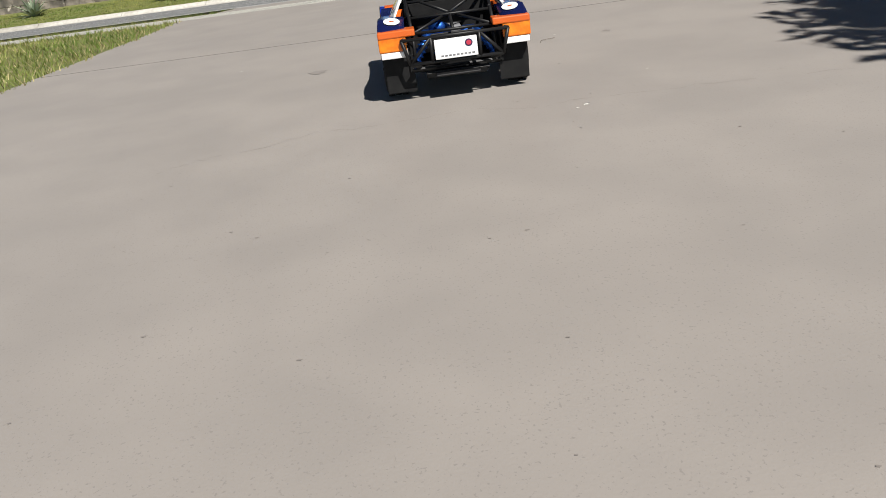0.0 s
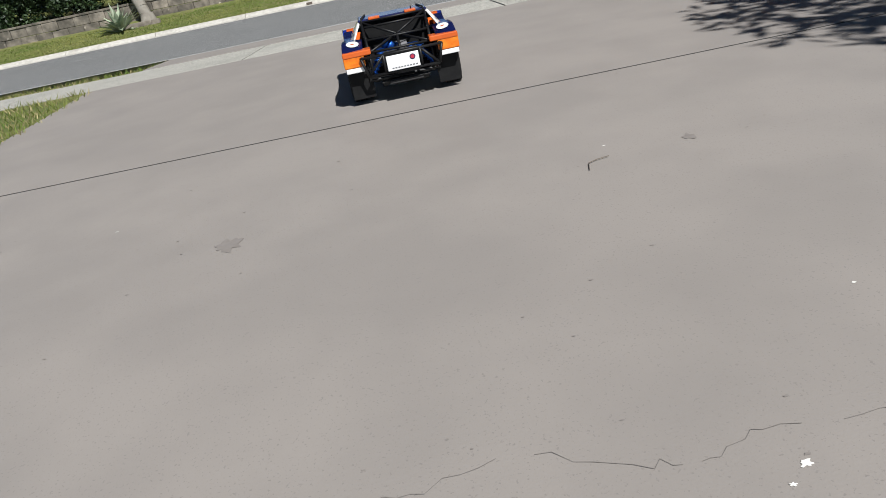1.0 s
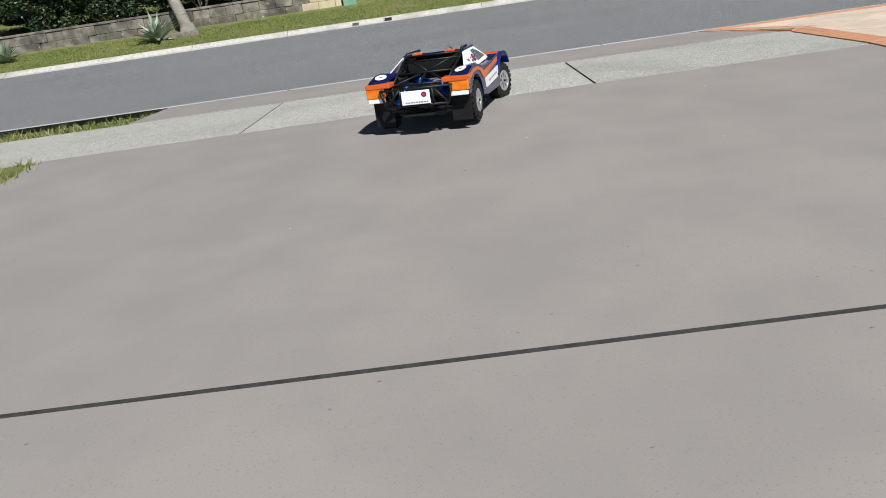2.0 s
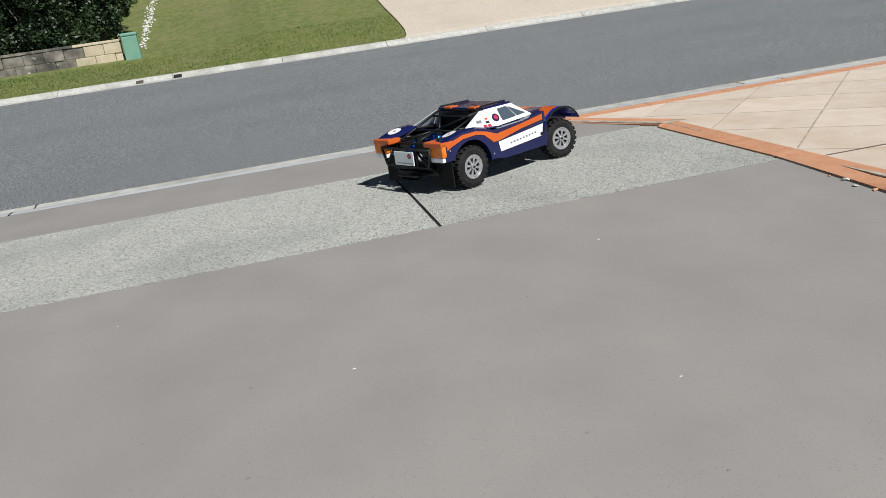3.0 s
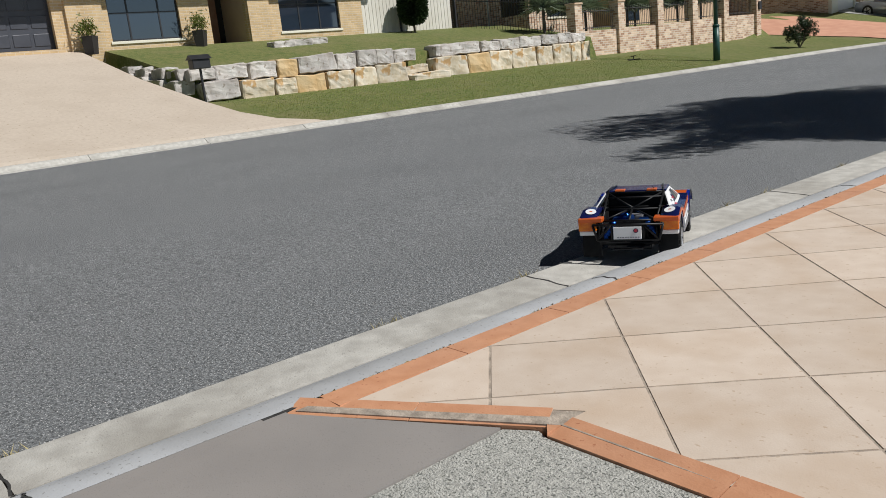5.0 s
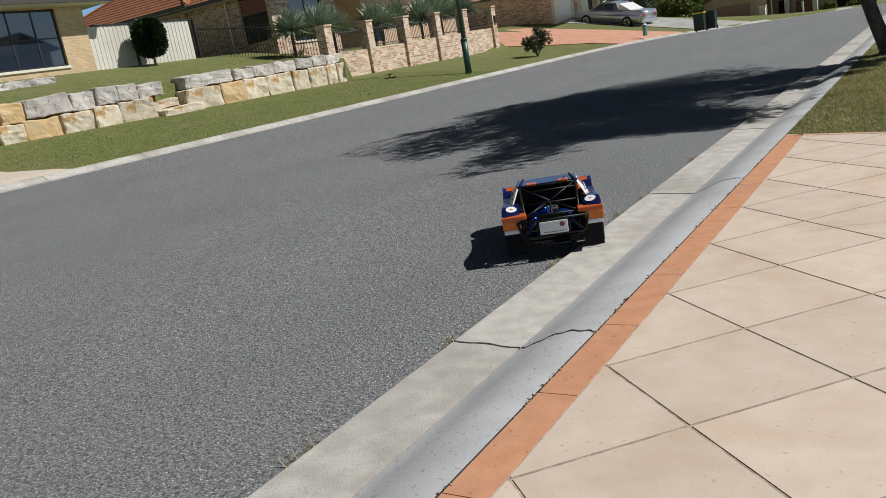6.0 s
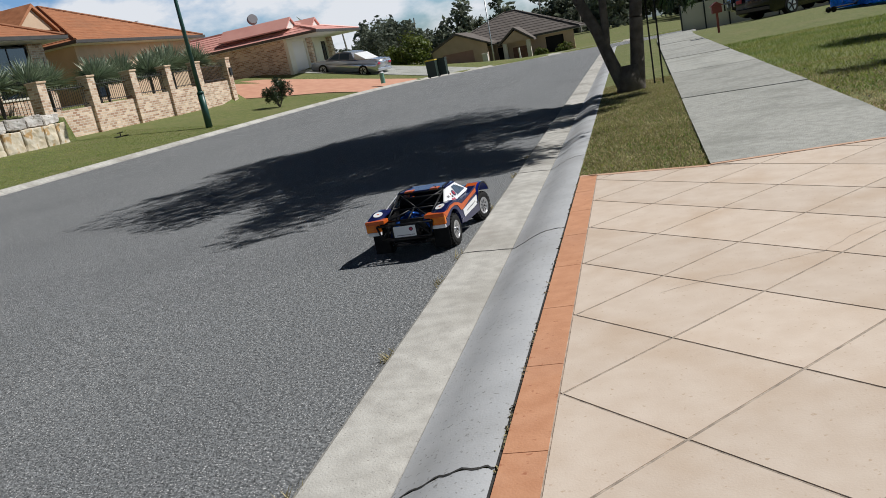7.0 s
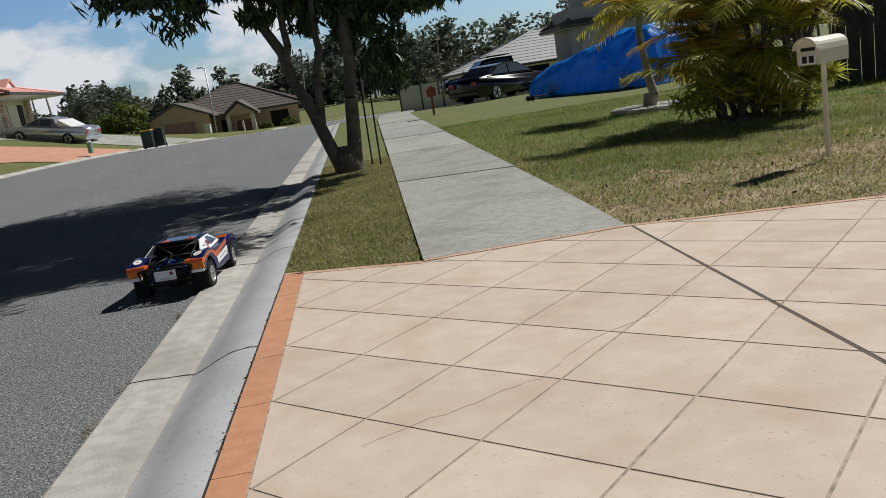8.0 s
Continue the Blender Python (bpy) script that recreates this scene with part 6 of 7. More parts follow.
def frond(bm_v, bm_f, base, direction, length, droop, seed, width=0.34, n=26):
    """A feather frond: a curved rib with leaflets on both sides."""
    g = np.random.default_rng(seed)
    d = Vector(direction).normalized()
    side = d.cross(Vector((0, 0, 1))).normalized()
    prev = None
    for i in range(n + 1):
        k = i / n
        p = Vector(base) + d * length * k + Vector((0, 0, -droop * length * k * k))
        if i > 2:
            t = (p - prev).normalized()
            w = width * math.sin(math.pi * min(1, 0.12 + 0.88 * k)) ** 0.6
            for s in (-1, 1):
                tip = p + side * s * w * g.uniform(0.8, 1.1) + t * w * 0.75 + Vector((0, 0, -0.32 * w + g.normal() * 0.03))
                m = p.lerp(tip, 0.5) + Vector((0, 0, 0.02))
                b = len(bm_v)
                e = t * 0.012
                bm_v += [p - e, p + e, m + e, m - e, tip]
                bm_f += [(b, b + 1, b + 2, b + 3), (b + 3, b + 2, b + 4)]
        if prev is not None:
            b = len(bm_v)
            q = side * 0.012 * (1.2 - k)
            bm_v += [prev - q, prev + q, p + q, p - q]
            bm_f.append((b, b + 1, b + 2, b + 3))
        prev = p


def palm(name, x, y, z, height, n, length, label, seed, stems=((0, 0, 0, 0),), yellow=0.2, low=0.1):
    t = thing(name, pose(x, y, z), label, "palm")
    g = np.random.default_rng(seed)
    gv, gf, yv, yf = [], [], [], []
    for sx, sy, lx, ly in stems:
        bm = bmesh.new()
        h = height * (g.uniform(0.3, 1.15) if len(stems) > 1 else 1.0)
        limbs(bm, (sx, sy, -0.05), (sx + lx, sy + ly, h), 0.085 if len(stems) == 1 else 0.035, 0.05 if len(stems) == 1 else 0.028, 0, 6, seed + int(sx * 100) % 97, 8)
        if len(stems) == 1:
            tube(bm, (sx, sy, -0.05), (sx, sy, 0.25), 0.14, 0.09, 10, caps=False)
        part("trunk", bm, PALMTRUNK if len(stems) == 1 else BARK, t, "", True)
        for i in range(n):
            a = g.uniform(0, 2 * math.pi)
            e = g.uniform(low, 1.3)
            d = (math.cos(a) * math.cos(e), math.sin(a) * math.cos(e), math.sin(e))
            vv, ff = (yv, yf) if g.random() < yellow else (gv, gf)
            frond(vv, ff, (sx + lx, sy + ly, h), d, length * g.uniform(0.7, 1.15), g.uniform(0.35, 0.8), seed * 100 + i + int(sx * 50))
    raw("frond_crown", gv, gf, FROND, t)
    if yf:
        tagged(raw("yellow_frond", yv, yf, YFROND, t), "yellowing fronds")
    return t


street_tree()
shade_tree()
topiary(-23.8, -3.0, far_z(-23.8, -3.0), "round clipped dark shrub beside the garage driveway", 41, 0.62, 0.75)
topiary(-24.1, 16.1, 2.42, "round clipped dark shrub in front of the steel fence", 42, 0.58, 0.60)
for i, (yy, zz, L) in enumerate(((20.6, 1.8, 0.9), (22.6, 1.75, 1.1), (24.0, 1.75, 1.0), (26.2, 1.7, 1.0), (27.2, 1.7, 1.0), (29.0, 1.75, 1.1), (30.2, 1.75, 1.0), (31.8, 1.85, 1.15), (33.2, 1.9, 1.2), (34.6, 1.9, 1.1))):
    spiky(-21.2 - 0.3 * (i % 3), yy, zz - 0.4, "grey-green spiky strap-leaved shrub behind the brick fence", 50 + i, 420, L * 1.3, 1.45, width=0.045)
spiky(-15.5, -13.4, far_z(-15.5, -13.4) - 0.03, "large pale green agave on the verge", 71, 46, 0.85, 0.0, AGAVE, 0.075, "agave", 0.3)
spiky(-15.6, -17.6, far_z(-15.6, -17.6) - 0.03, "pale green agave beside the block wall", 72, 40, 0.7, 0.0, AGAVE, 0.06, "agave", 0.3)
shrub("verge_bush", -15.35, 30.6, far_z(-15.4, 30.6), (0.75, 0.75, 0.72), 4200, DARKLEAF, "rounded dark green bush on the far verge", "bush", 81)
for i, yy in enumerate((-25, -22.5, -20, -17.6, -15.2, -12.8, -10.6)):
    shrub("hedge_bush", -20.3, yy - 1.0, far_z(-20.3, yy), (1.4, 1.8, 2.1), 14000, DARKLEAF, "tall dense dark green hedge bush behind the wall", "hedge", 190 + i, 0.2)
    shrub("hedge_bush", -17.9, yy, far_z(-17.9, yy), (1.15, 1.6, 1.35), 17000, DARKLEAF, "dense dark green hedge bush behind the block wall", "hedge", 90 + i, 0.12)
shrub("garden_bush", -18.9, -9.35, far_z(-18.9, -9.35), (0.9, 0.9, 0.9), 5000, DARKLEAF, "dark flowering bush at the end of the garden bed", "bush", 98, 0.14)
shrub("garden_bush", -20.4, -10.0, far_z(-20.4, -10.0), (1.3, 1.5, 1.7), 9000, DARKLEAF, "tall dark green garden bush at the end of the hedge", "bush", 198, 0.19)
shrub("garden_bush", -22.6, -9.9, far_z(-22.6, -9.9), (1.5, 1.5, 2.2), 11000, DARKLEAF, "tall dark green garden bush at the lot boundary", "bush", 199, 0.2)
shrub("garden_bush", -22.8, -10.2, far_z(-22.8, -10.2), (1.8, 2.1, 2.5), 12000, DARKLEAF, "tall dark garden bush filling the back of the bed", "bush", 197, 0.2)
bed = bmesh.new()
ge = np.random.default_rng(61)
for i in range(300):
    x = ge.uniform(-24.5, -17.0)
    y, r = -8.30 + ge.normal(0, 0.06), ge.uniform(0.02, 0.06)
    z = far_z(x, y)
    q = [bed.verts.new((x + r * e * ge.uniform(0.6, 1.1), y + r * f * ge.uniform(0.6, 1.1), z - 0.03 + r * h * ge.uniform(0.7, 1.2))) for e, f, h in ((1, 0, 0.4), (0, 1, 0.4), (-1, 0, 0.4), (0, -1, 0.4), (0, 0, 1.3))]
    for k in range(4):
        bed.faces.new((q[k], q[(k + 1) % 4], q[4]))
tagged(part("pale_stone_edging", bed, GRAVEL), "loose pale stones edging the garden bed beside the lawn", "edging", kind="stuff")
t = thing("verge_tree", pose(-16.35, -12.9, far_z(-16.35, -12.9)), "pale-barked tree trunk rising beside the block wall", "tree")
bm = bmesh.new()
limbs(bm, (0.1, 0.1, -0.05), (-0.45, -0.5, 2.6), 0.17, 0.12, 0, 6, 2)
tube(bm, (0.1, 0.1, -0.1), (0.08, 0.08, 0.2), 0.26, 0.17, 10, caps=False)
part("trunk", bm, PALMTRUNK, t, "", True)
leaves("crown", blob_points(2500, (-0.8, -0.9, 3.6), (1.8, 2.0, 1.2), 99, 0.4, 16), 0.14, 0.05, DARKLEAF, t, 9, 0.4)
part("planter_edge", boxes((-15.62, -15.5, -13.6, -12.3, far_z(-15.5, -13) - 0.1, far_z(-15.5, -13) + 0.13), bevel=0.015), BLOCK, ob)
for yy, lab in ((3.45, "small golden plant in a dark square pot by the brick pier"), (7.05, "small green plant in a dark square pot by the porch")):
    pt = thing("potted_plant", pose(-24.35, yy, 2.45), lab, "potted plant", "pots at the house front")
    bm = bmesh.new()
    tube(bm, (0, 0, 0), (0, 0, 0.55), 0.20, 0.27, 4)
    part("pot", bm, POT, pt)
    g = np.random.default_rng(int(yy * 10))
    leaves("foliage", g.normal(size=(240, 3)) * (0.14, 0.14, 0.15) + (0, 0, 0.80), 0.2, 0.04, YELLOWLEAF, pt, 6, -0.9)

palm("palm", 5.42, 9.95, 0.01, 1.62, 22, 1.15, "young single-trunk palm in a ring of pale gravel", 3, yellow=0.25)
ring = thing("gravel_ring", pose(5.42, 9.95, 0.0), "round bed of pale gravel edged with stone at a palm", "garden bed")
g = np.random.default_rng(4)
bm = bmesh.new()
for i in range(260):
    a, r = g.uniform(0, 6.28), 0.62 * math.sqrt(g.uniform(0.02, 1))
    s = g.uniform(0.018, 0.04)
    box(bm, r * math.cos(a) - s, r * math.cos(a) + s, r * math.sin(a) - s, r * math.sin(a) + s, -0.01, 0.03 + s * 0.7)
part("gravel", bm, GRAVEL, ring)
tagged(ring.children[0], "pale gravel", kind="stuff")
part("edging", tubes([((0.64 * math.cos(a), 0.64 * math.sin(a), 0.02), (0.64 * math.cos(a + 0.32), 0.64 * math.sin(a + 0.32), 0.02)) for a in (i * 0.3142 for i in range(20))], 0.035, 6), GREYSTONE, ring)
palm("clump_palm", 5.45, 6.2, 0.0, 1.75, 7, 1.0, "dense multi-stemmed golden cane palm clump on the lawn", 5,
     [(0.5 * math.cos(a) * (0.4 + 0.6 * (i % 3) / 2), 0.45 * math.sin(a) * (0.4 + 0.6 * (i % 3) / 2), 0.3 * math.cos(a), 0.28 * math.sin(a)) for i, a in enumerate(k * 0.483 for k in range(22))], 0.30, 0.25)
leaf_skirt = blob_points(3600, (5.42, 6.2, 0.34), (1.0, 1.0, 0.42), 14, 0.1, 26)
leaves("clump_undergrowth", leaf_skirt, 0.34, 0.034, FROND, None, 15, 0.5)
tagged(bpy.data.objects["clump_undergrowth"], "low dry strap leaves at the foot of a palm clump", "undergrowth", kind="stuff")


def far_woods():
    g = np.random.default_rng(21)
    pts = []
    for i in range(190):
        x = g.uniform(-120, 95)
        y = g.uniform(92, 125) - 0.12 * abs(x + 10)
        h = g.uniform(5.0, 8.5) + (1.5 if -5 < x < 30 else 0)
        if -75 < x < -42:
            h *= 0.8
        r = g.uniform(2.2, 4.2)
        pts.append(blob_points(900, (x, y, h * 0.62 - 1.5), (r * 1.15, r * 1.15, h * 0.5), 500 + i, 0.25, 16))
    leaves("far_woods", np.vstack(pts), 0.8, 0.42, FARLEAF, None, 22, 0.1)
    tagged(bpy.data.objects["far_woods"], "belt of dull green eucalypt woodland behind the houses", "woodland", kind="stuff")
    bm = bmesh.new()
    for i in range(70):
        x = g.uniform(-100, 80)
        y = g.uniform(92, 118) - 0.12 * abs(x + 10)
        limbs(bm, (x, y, -3), (x + g.normal() * 0.6, y, g.uniform(4, 7.5)), 0.22, 0.08, 0, 4, i, 5)
    tagged(part("far_trunks", bm, PALMTRUNK), "pale eucalypt trunks standing in the far woodland", "woodland", kind="stuff")


far_woods()
shrub("garden_tree", -15.6, 56.6, -0.3, (2.4, 2.2, 1.7), 3000, YELLOWLEAF, "bushy yellow-green tree beside a house", "tree", 120, 0.30, 0.4)
shrub("garden_tree", -19.5, 64, -0.3, (2.6, 2.6, 2.4), 2600, FARLEAF, "dull green tree behind the red-roofed house", "tree", 121, 0.34, 0.8)
# grass blades where the camera comes near
g = np.random.default_rng(30)


def scatter(n, x0, x1, y0, y1, keep, fade=0.0):
    p = np.column_stack([g.uniform(x0, x1, n), g.uniform(y0, y1, n)])
    return np.array([q for q in p if keep(*q)])


def verge(x, y):
    return -0.13 < x < 0.69 + 0.024 * (y - 1.2) and y > 1.52 - 0.42 * (x + 0.1)


def lawn(x, y):
    return x > 1.95 + 0.024 * (y - 1.2) and y > top_y(min(x, 4.6)) + 0.03 and (x - 5.42) ** 2 + (y - 9.95) ** 2 > 0.42


THATCH = mat("dry_thatch", (0.27, 0.205, 0.115), (0.40, 0.32, 0.19), 5.0, 0.95, 1.0, 70, spot=(0.15, 0.105, 0.06), spot_scale=16, spot_at=0.60,
             stain=(0.15, 0.165, 0.045), stain_scale=1.5, stain_amount=0.95)
edge = [(x, top_y(min(x, 4.6)) + 0.012) for x in (9.0, 7.0, 5.5, 4.6, 3.8, 3.0, 2.3, 1.96)]
far_edge = [(1.97 + 0.22 * k, 3.0 + 0.05 * k + 0.45 * noise.noise((k * 0.7, 2.0, 5.0)) + 0.18 * noise.noise((k * 2.1, 7.0, 1.0))) for k in range(33)]
tagged(sloped_slab("dry_lawn", edge + far_edge, THATCH, lambda x: -0.028, None, 0.05), "dry brown thatch of the front lawn along the driveway", "lawn", kind="structure")
litter = scatter(420, 1.98, 8, 0.5, 6.5, lawn)
leaves("leaf_litter", np.column_stack([litter, np.full(len(litter), -0.008)]), 0.034, 0.016, BARK, None, 44, 0.0)
tagged(bpy.data.objects["leaf_litter"], "curled brown dead leaves scattered over the lawn", "leaf litter", kind="stuff")
for nm, pts, hgt, m, lab in (
        ("verge_grass", scatter(15000, -0.13, 1.0, 1.1, 9, verge), 0.018, BLADE, "short mown green grass on the verge strip"),
        ("verge_straw", scatter(40000, -0.13, 1.0, 1.1, 9, verge), 0.018, DRYBLADE, "dry straw-coloured grass in the verge strip"),
        ("lawn_grass", scatter(75000, 1.95, 9, 0.4, 15, lambda x, y: lawn(x, y) and 0.8 * noise.noise((x * 1.1, y * 1.1, 3)) + 0.16 * (y - 3.4) - 0.10 * max(0, x - 2.6) * (y < 3) > 0.35 * g.random() - 0.10), 0.040, BLADE, "uneven green grass on the front lawn"),
        ("lawn_stubble", scatter(42000, 1.95, 8, 0.4, 5.5, lambda x, y: lawn(x, y) and noise.noise((x * 1.7, y * 1.7, 9)) > -0.30 + 0.25 * g.random()), 0.016, BLADE, "short worn green stubble on the front lawn"),
        ("lawn_straw", scatter(62000, 1.95, 8, 0.4, 7.5, lambda x, y: lawn(x, y) and 0.8 * noise.noise((x * 1.1, y * 1.1, 3)) + 0.16 * (y - 3.4) < 0.18 + 0.3 * g.random()), 0.020, DRYBLADE, "dry patchy straw grass on the front lawn")):
    tagged(blades(nm, pts, lambda x, y: max(near_z(x, y), -0.027), hgt, m, None, 33, 0.8, 0.005), lab, "grass", kind="stuff")
south = scatter(34000, -0.1, 9, -11.5, -6.4, lambda x, y: (x > 1.66 and y < np.interp(x, [1.65, 2.6, 4.0, 5.4, 6.6, 9.5], [-8.02, -7.99, -8.0, -8.02, -8.01, -7.9]) + 0.04) or (x < 0.46 and y < -7.93))
tagged(blades("driveway_grass", south, lambda x, y: near_z(x, min(y, -8.1)), 0.045, BLADE, None, 34, 0.7, 0.005), "long ragged green grass beside the brown driveway", "grass", kind="stuff")
tagged(blades("driveway_straw", south[::2] + 0.02, lambda x, y: near_z(x, min(y, -8.1)), 0.04, DRYBLADE, None, 35, 0.8, 0.005), "straw-coloured grass beside the brown driveway", "grass", kind="stuff")
sloped_slab("lawn_bank", [(1.66, -8.03), (1.66, -14), (12, -14), (13.5, -7.93), (9.5, -7.93), (6.6, -8.03), (5.4, -8.04), (4.0, -8.02), (2.6, -8.01)], GRASS, lambda x: drive_z(x) - 0.004, None, 0.2)
tagged(bpy.data.objects["lawn_bank"], "patchy lawn beside the brown driveway", "lawn", kind="structure")
farg = scatter(30000, -19.0, -14.1, 3.2, 24, lambda x, y: True)
tagged(blades("far_verge_grass", farg, far_z, 0.022, BLADE, None, 36, 0.8, 0.008), "short green grass on the far verge", "grass", kind="stuff")
farg = scatter(24000, -16.4, -14.1, -20, -2, lambda x, y: True)
tagged(blades("far_verge_grass", farg, far_z, 0.03, BLADE, None, 37, 0.8, 0.009), "green grass along the far kerb", "grass", kind="stuff")
kt = []
for yk in (-2.28, 0.07, -4.6, 2.4, -1.3, -0.4, -3.1, 1.2, 3.3):
    kt.append(np.column_stack([g.normal(-0.715, 0.012, 26), g.normal(yk, 0.05, 26)]))
tagged(blades("kerb_tufts", np.vstack(kt), lambda x, y: ROAD_Z, 0.03, DRYBLADE, None, 38, 0.9, 0.003), "small dry grass tufts growing at the kerb edge", "grass", kind="stuff")

gap = np.column_stack([g.normal(-0.127, 0.005, 1100), g.uniform(-3.9, 1.5, 1100)])
gap = gap[np.array([noise.noise((0.0, y * 3.1, 2.0)) + noise.noise((1.0, y * 11.0, 4.0)) * 0.6 > -0.05 for _, y in gap])]
leaves("gap_litter", np.column_stack([gap, g.uniform(-0.005, 0.001, len(gap))]), 0.013, 0.007, THATCH, None, 45, 0.0)
tagged(bpy.data.objects["gap_litter"], "brown dirt and leaf crumbs in the gap behind the kerb", "leaf litter", kind="stuff")
for i in range(6):
    x, y = 1.95 + 0.075 * i, -3.562 + 0.012 * math.sin(i * 2.3)
    r = 0.006 + 0.005 * abs(math.sin(i * 1.9))
    chip = bmesh.new()
    bmesh.ops.create_icosphere(chip, subdivisions=1, radius=r)
    for v in chip.verts:
        v.co = Vector((v.co.x * 1.5, v.co.y, v.co.z * 0.6)) + noise.noise_vector(v.co * 60 + Vector((i, 0, 0))) * r * 0.5
    tagged(part("concrete_chip", chip, ORANGE if i % 3 == 0 else GRAVEL, None, "", False, pose(x, y, drive_z(x) + r * 0.45, 0, 0, 40 * i)),
           "broken chip of mortar lying at the driveway border", "chip", "chips at the border")

# ---- street furniture and small things ----
lp = thing("lamp_post", pose(-14.95, 23.2, 0.16), "dark green tapered street lamp post with a thick base", "lamp post")
bm = bmesh.new()
tube(bm, (0, 0, 0), (0, 0, 1.25), 0.125, 0.12, 14)
part("base", bm, GREENPOST, lp, "", True)
part("collar", tube(bmesh.new(), (0, 0, 1.25), (0, 0, 1.33), 0.145, 0.10, 14), GREENPOST, lp, "", True)
part("pole", tube(bmesh.new(), (0, 0, 1.33), (0.0, 0, 6.6), 0.082, 0.055, 12), GREENPOST, lp, "", True)
part("luminaire", boxes((-0.2, 0.9, -0.16, 0.16, 6.6, 6.75), bevel=0.04), GALV, lp)
sp = thing("street_light", pose(-9.0, 53.9, -1.6), "tall grey galvanised street light far down the road", "street light")
part("pole", tubes([((0, 0, 0), (0.1, 0, 5.9)), ((0.1, 0, 5.9), (-0.1, 0, 6.0))], 0.042, 7), GALV, sp, "", True)
part("lantern", boxes((-0.42, -0.08, -0.08, 0.08, 5.95, 6.03), bevel=0.02), GALV, sp)
gb = thing("service_pillar", pose(-16.75, -8.42, far_z(-16.75, -8.42) - 0.04), "faded green plastic electrical service pillar", "service pillar")
part("body", boxes((-0.14, 0.14, -0.18, 0.18, 0, 0.58), bevel=0.02), GREENBOX, gb)
part("cap", boxes((-0.155, 0.155, -0.195, 0.195, 0.583, 0.66), bevel=0.025), GREENBOX, gb)


def letterbox_ivory():
    t = thing("letterbox", pose(3.91, 2.36, -0.01), "ivory barrel-topped metal letterbox on a white post", "letterbox")
    part("post", boxes((-0.014, 0.014, -0.014, 0.014, 0, 0.70)), IVORY, t)
    bm = bmesh.new()
    prof = [(-0.085, 0.0), (0.085, 0.0), (0.088, 0.10)] + [(0.088 * math.cos(a), 0.115 + 0.075 * math.sin(a)) for a in (i * math.pi / 10 for i in range(1, 10))] + [(-0.088, 0.10)]
    prism(bm, [(y, z + 0.70) for y, z in prof], "x", -0.19, 0.19)
    body = part("body", bm, IVORY, t)
    bm = bmesh.new()
    hood = [(0.094 * math.cos(a), 0.117 + 0.082 * math.sin(a)) for a in (i * math.pi / 10 for i in range(11))]
    prism(bm, [(y, z + 0.70) for y, z in hood] + [(y * 0.95, z + 0.695) for y, z in hood[::-1]], "x", -0.235, -0.185)
    part("hood", bm, IVORY, t)
    part("slot", boxes((-0.1915, -0.1902, -0.055, 0.055, 0.80, 0.825)), DARK, body)
    plate = part("number_plate", boxes((-0.196, -0.191, -0.06, 0.06, 0.705, 0.775), bevel=0.002), T_WHITE, t)
    part("bar", boxes((-0.198, -0.1962, -0.045, -0.008, 0.715, 0.765), (-0.198, -0.1962, 0.008, 0.045, 0.715, 0.765)), T_BLACK, plate)
    t.matrix_basis = pose(3.91, 2.36, -0.01, 0, 0, 28)


letterbox_ivory()
lb = thing("letterbox", pose(-18.2, 4.1, far_z(-18.2, 4.1) - 0.02), "black metal letterbox on a slim black post", "letterbox")
part("post", tubes([((0, 0, 0), (0, 0, 1.02))], 0.035, 8), BLACKMETAL, lb)
part("body", boxes((-0.15, 0.15, -0.24, 0.24, 1.02, 1.26), bevel=0.02), BLACKMETAL, lb)
bm = bmesh.new()
prism(bm, [(-0.19, 1.26), (0.19, 1.26), (0, 1.38)], "y", -0.28, 0.28)
part("roof", bm, BLACKMETAL, lb)
l2 = thing("letterbox", pose(2.82, 20.6, 0.05), "dull red letterbox on a post beside the footpath", "letterbox")
part("post", boxes((-0.03, 0.03, -0.03, 0.03, 0, 0.55)), REDLETTER, l2)
part("body", boxes((-0.13, 0.13, -0.18, 0.18, 0.55, 0.74), bevel=0.01), REDLETTER, l2)
bm = bmesh.new()
prism(bm, [(-0.18, 0.74), (0.18, 0.74), (0, 0.86)], "y", -0.22, 0.22)
part("roof", bm, REDLETTER, l2)
for i in range(2):
    b = thing("wheelie_bin", pose(-10.6 + 0.42 * i, 41.6 + 0.75 * i, -0.12), "dark green wheelie bin with a yellow lid" if i == 0 else "dark green wheelie bin behind another bin", "bin", "bins at the kerb")
    bm = bmesh.new()
    prism(bm, [(-0.24, 0.06), (0.24, 0.06), (0.29, 0.95), (-0.29, 0.95)], "x", -0.27, 0.27)
    part("body", bm, BINGREEN, b)
    part("lid", boxes((-0.30, 0.30, -0.33, 0.31, 0.953, 1.02), bevel=0.02), BINLID if i == 0 else BINGREEN, b)
    for sx in (-1, 1):
        part("wheel", tubes([((sx * 0.24, 0.2, 0.1), (sx * 0.30, 0.2, 0.1))], 0.1, 12), T_BLACK, b)
for x, y in ((-6.0, 58.2), (-4.4, 58.6)):
    shrub("hedge_bush", x, y, -0.75, (0.75, 0.4, 0.5), 900, YELLOWLEAF, "low clipped green hedge before the far house", "hedge", int(700 + x * 10), 0.16)
wp = thing("gate_pillar", pose(-10.0, 56.6, -0.8), "short white rendered pillar before the far house", "pillar")
part("shaft", boxes((-0.2, 0.2, -0.2, 0.2, 0, 1.3), bevel=0.02), SOFFIT, wp)
part("cap", boxes((-0.24, 0.24, -0.24, 0.24, 1.303, 1.36), bevel=0.015), SOFFIT, wp)
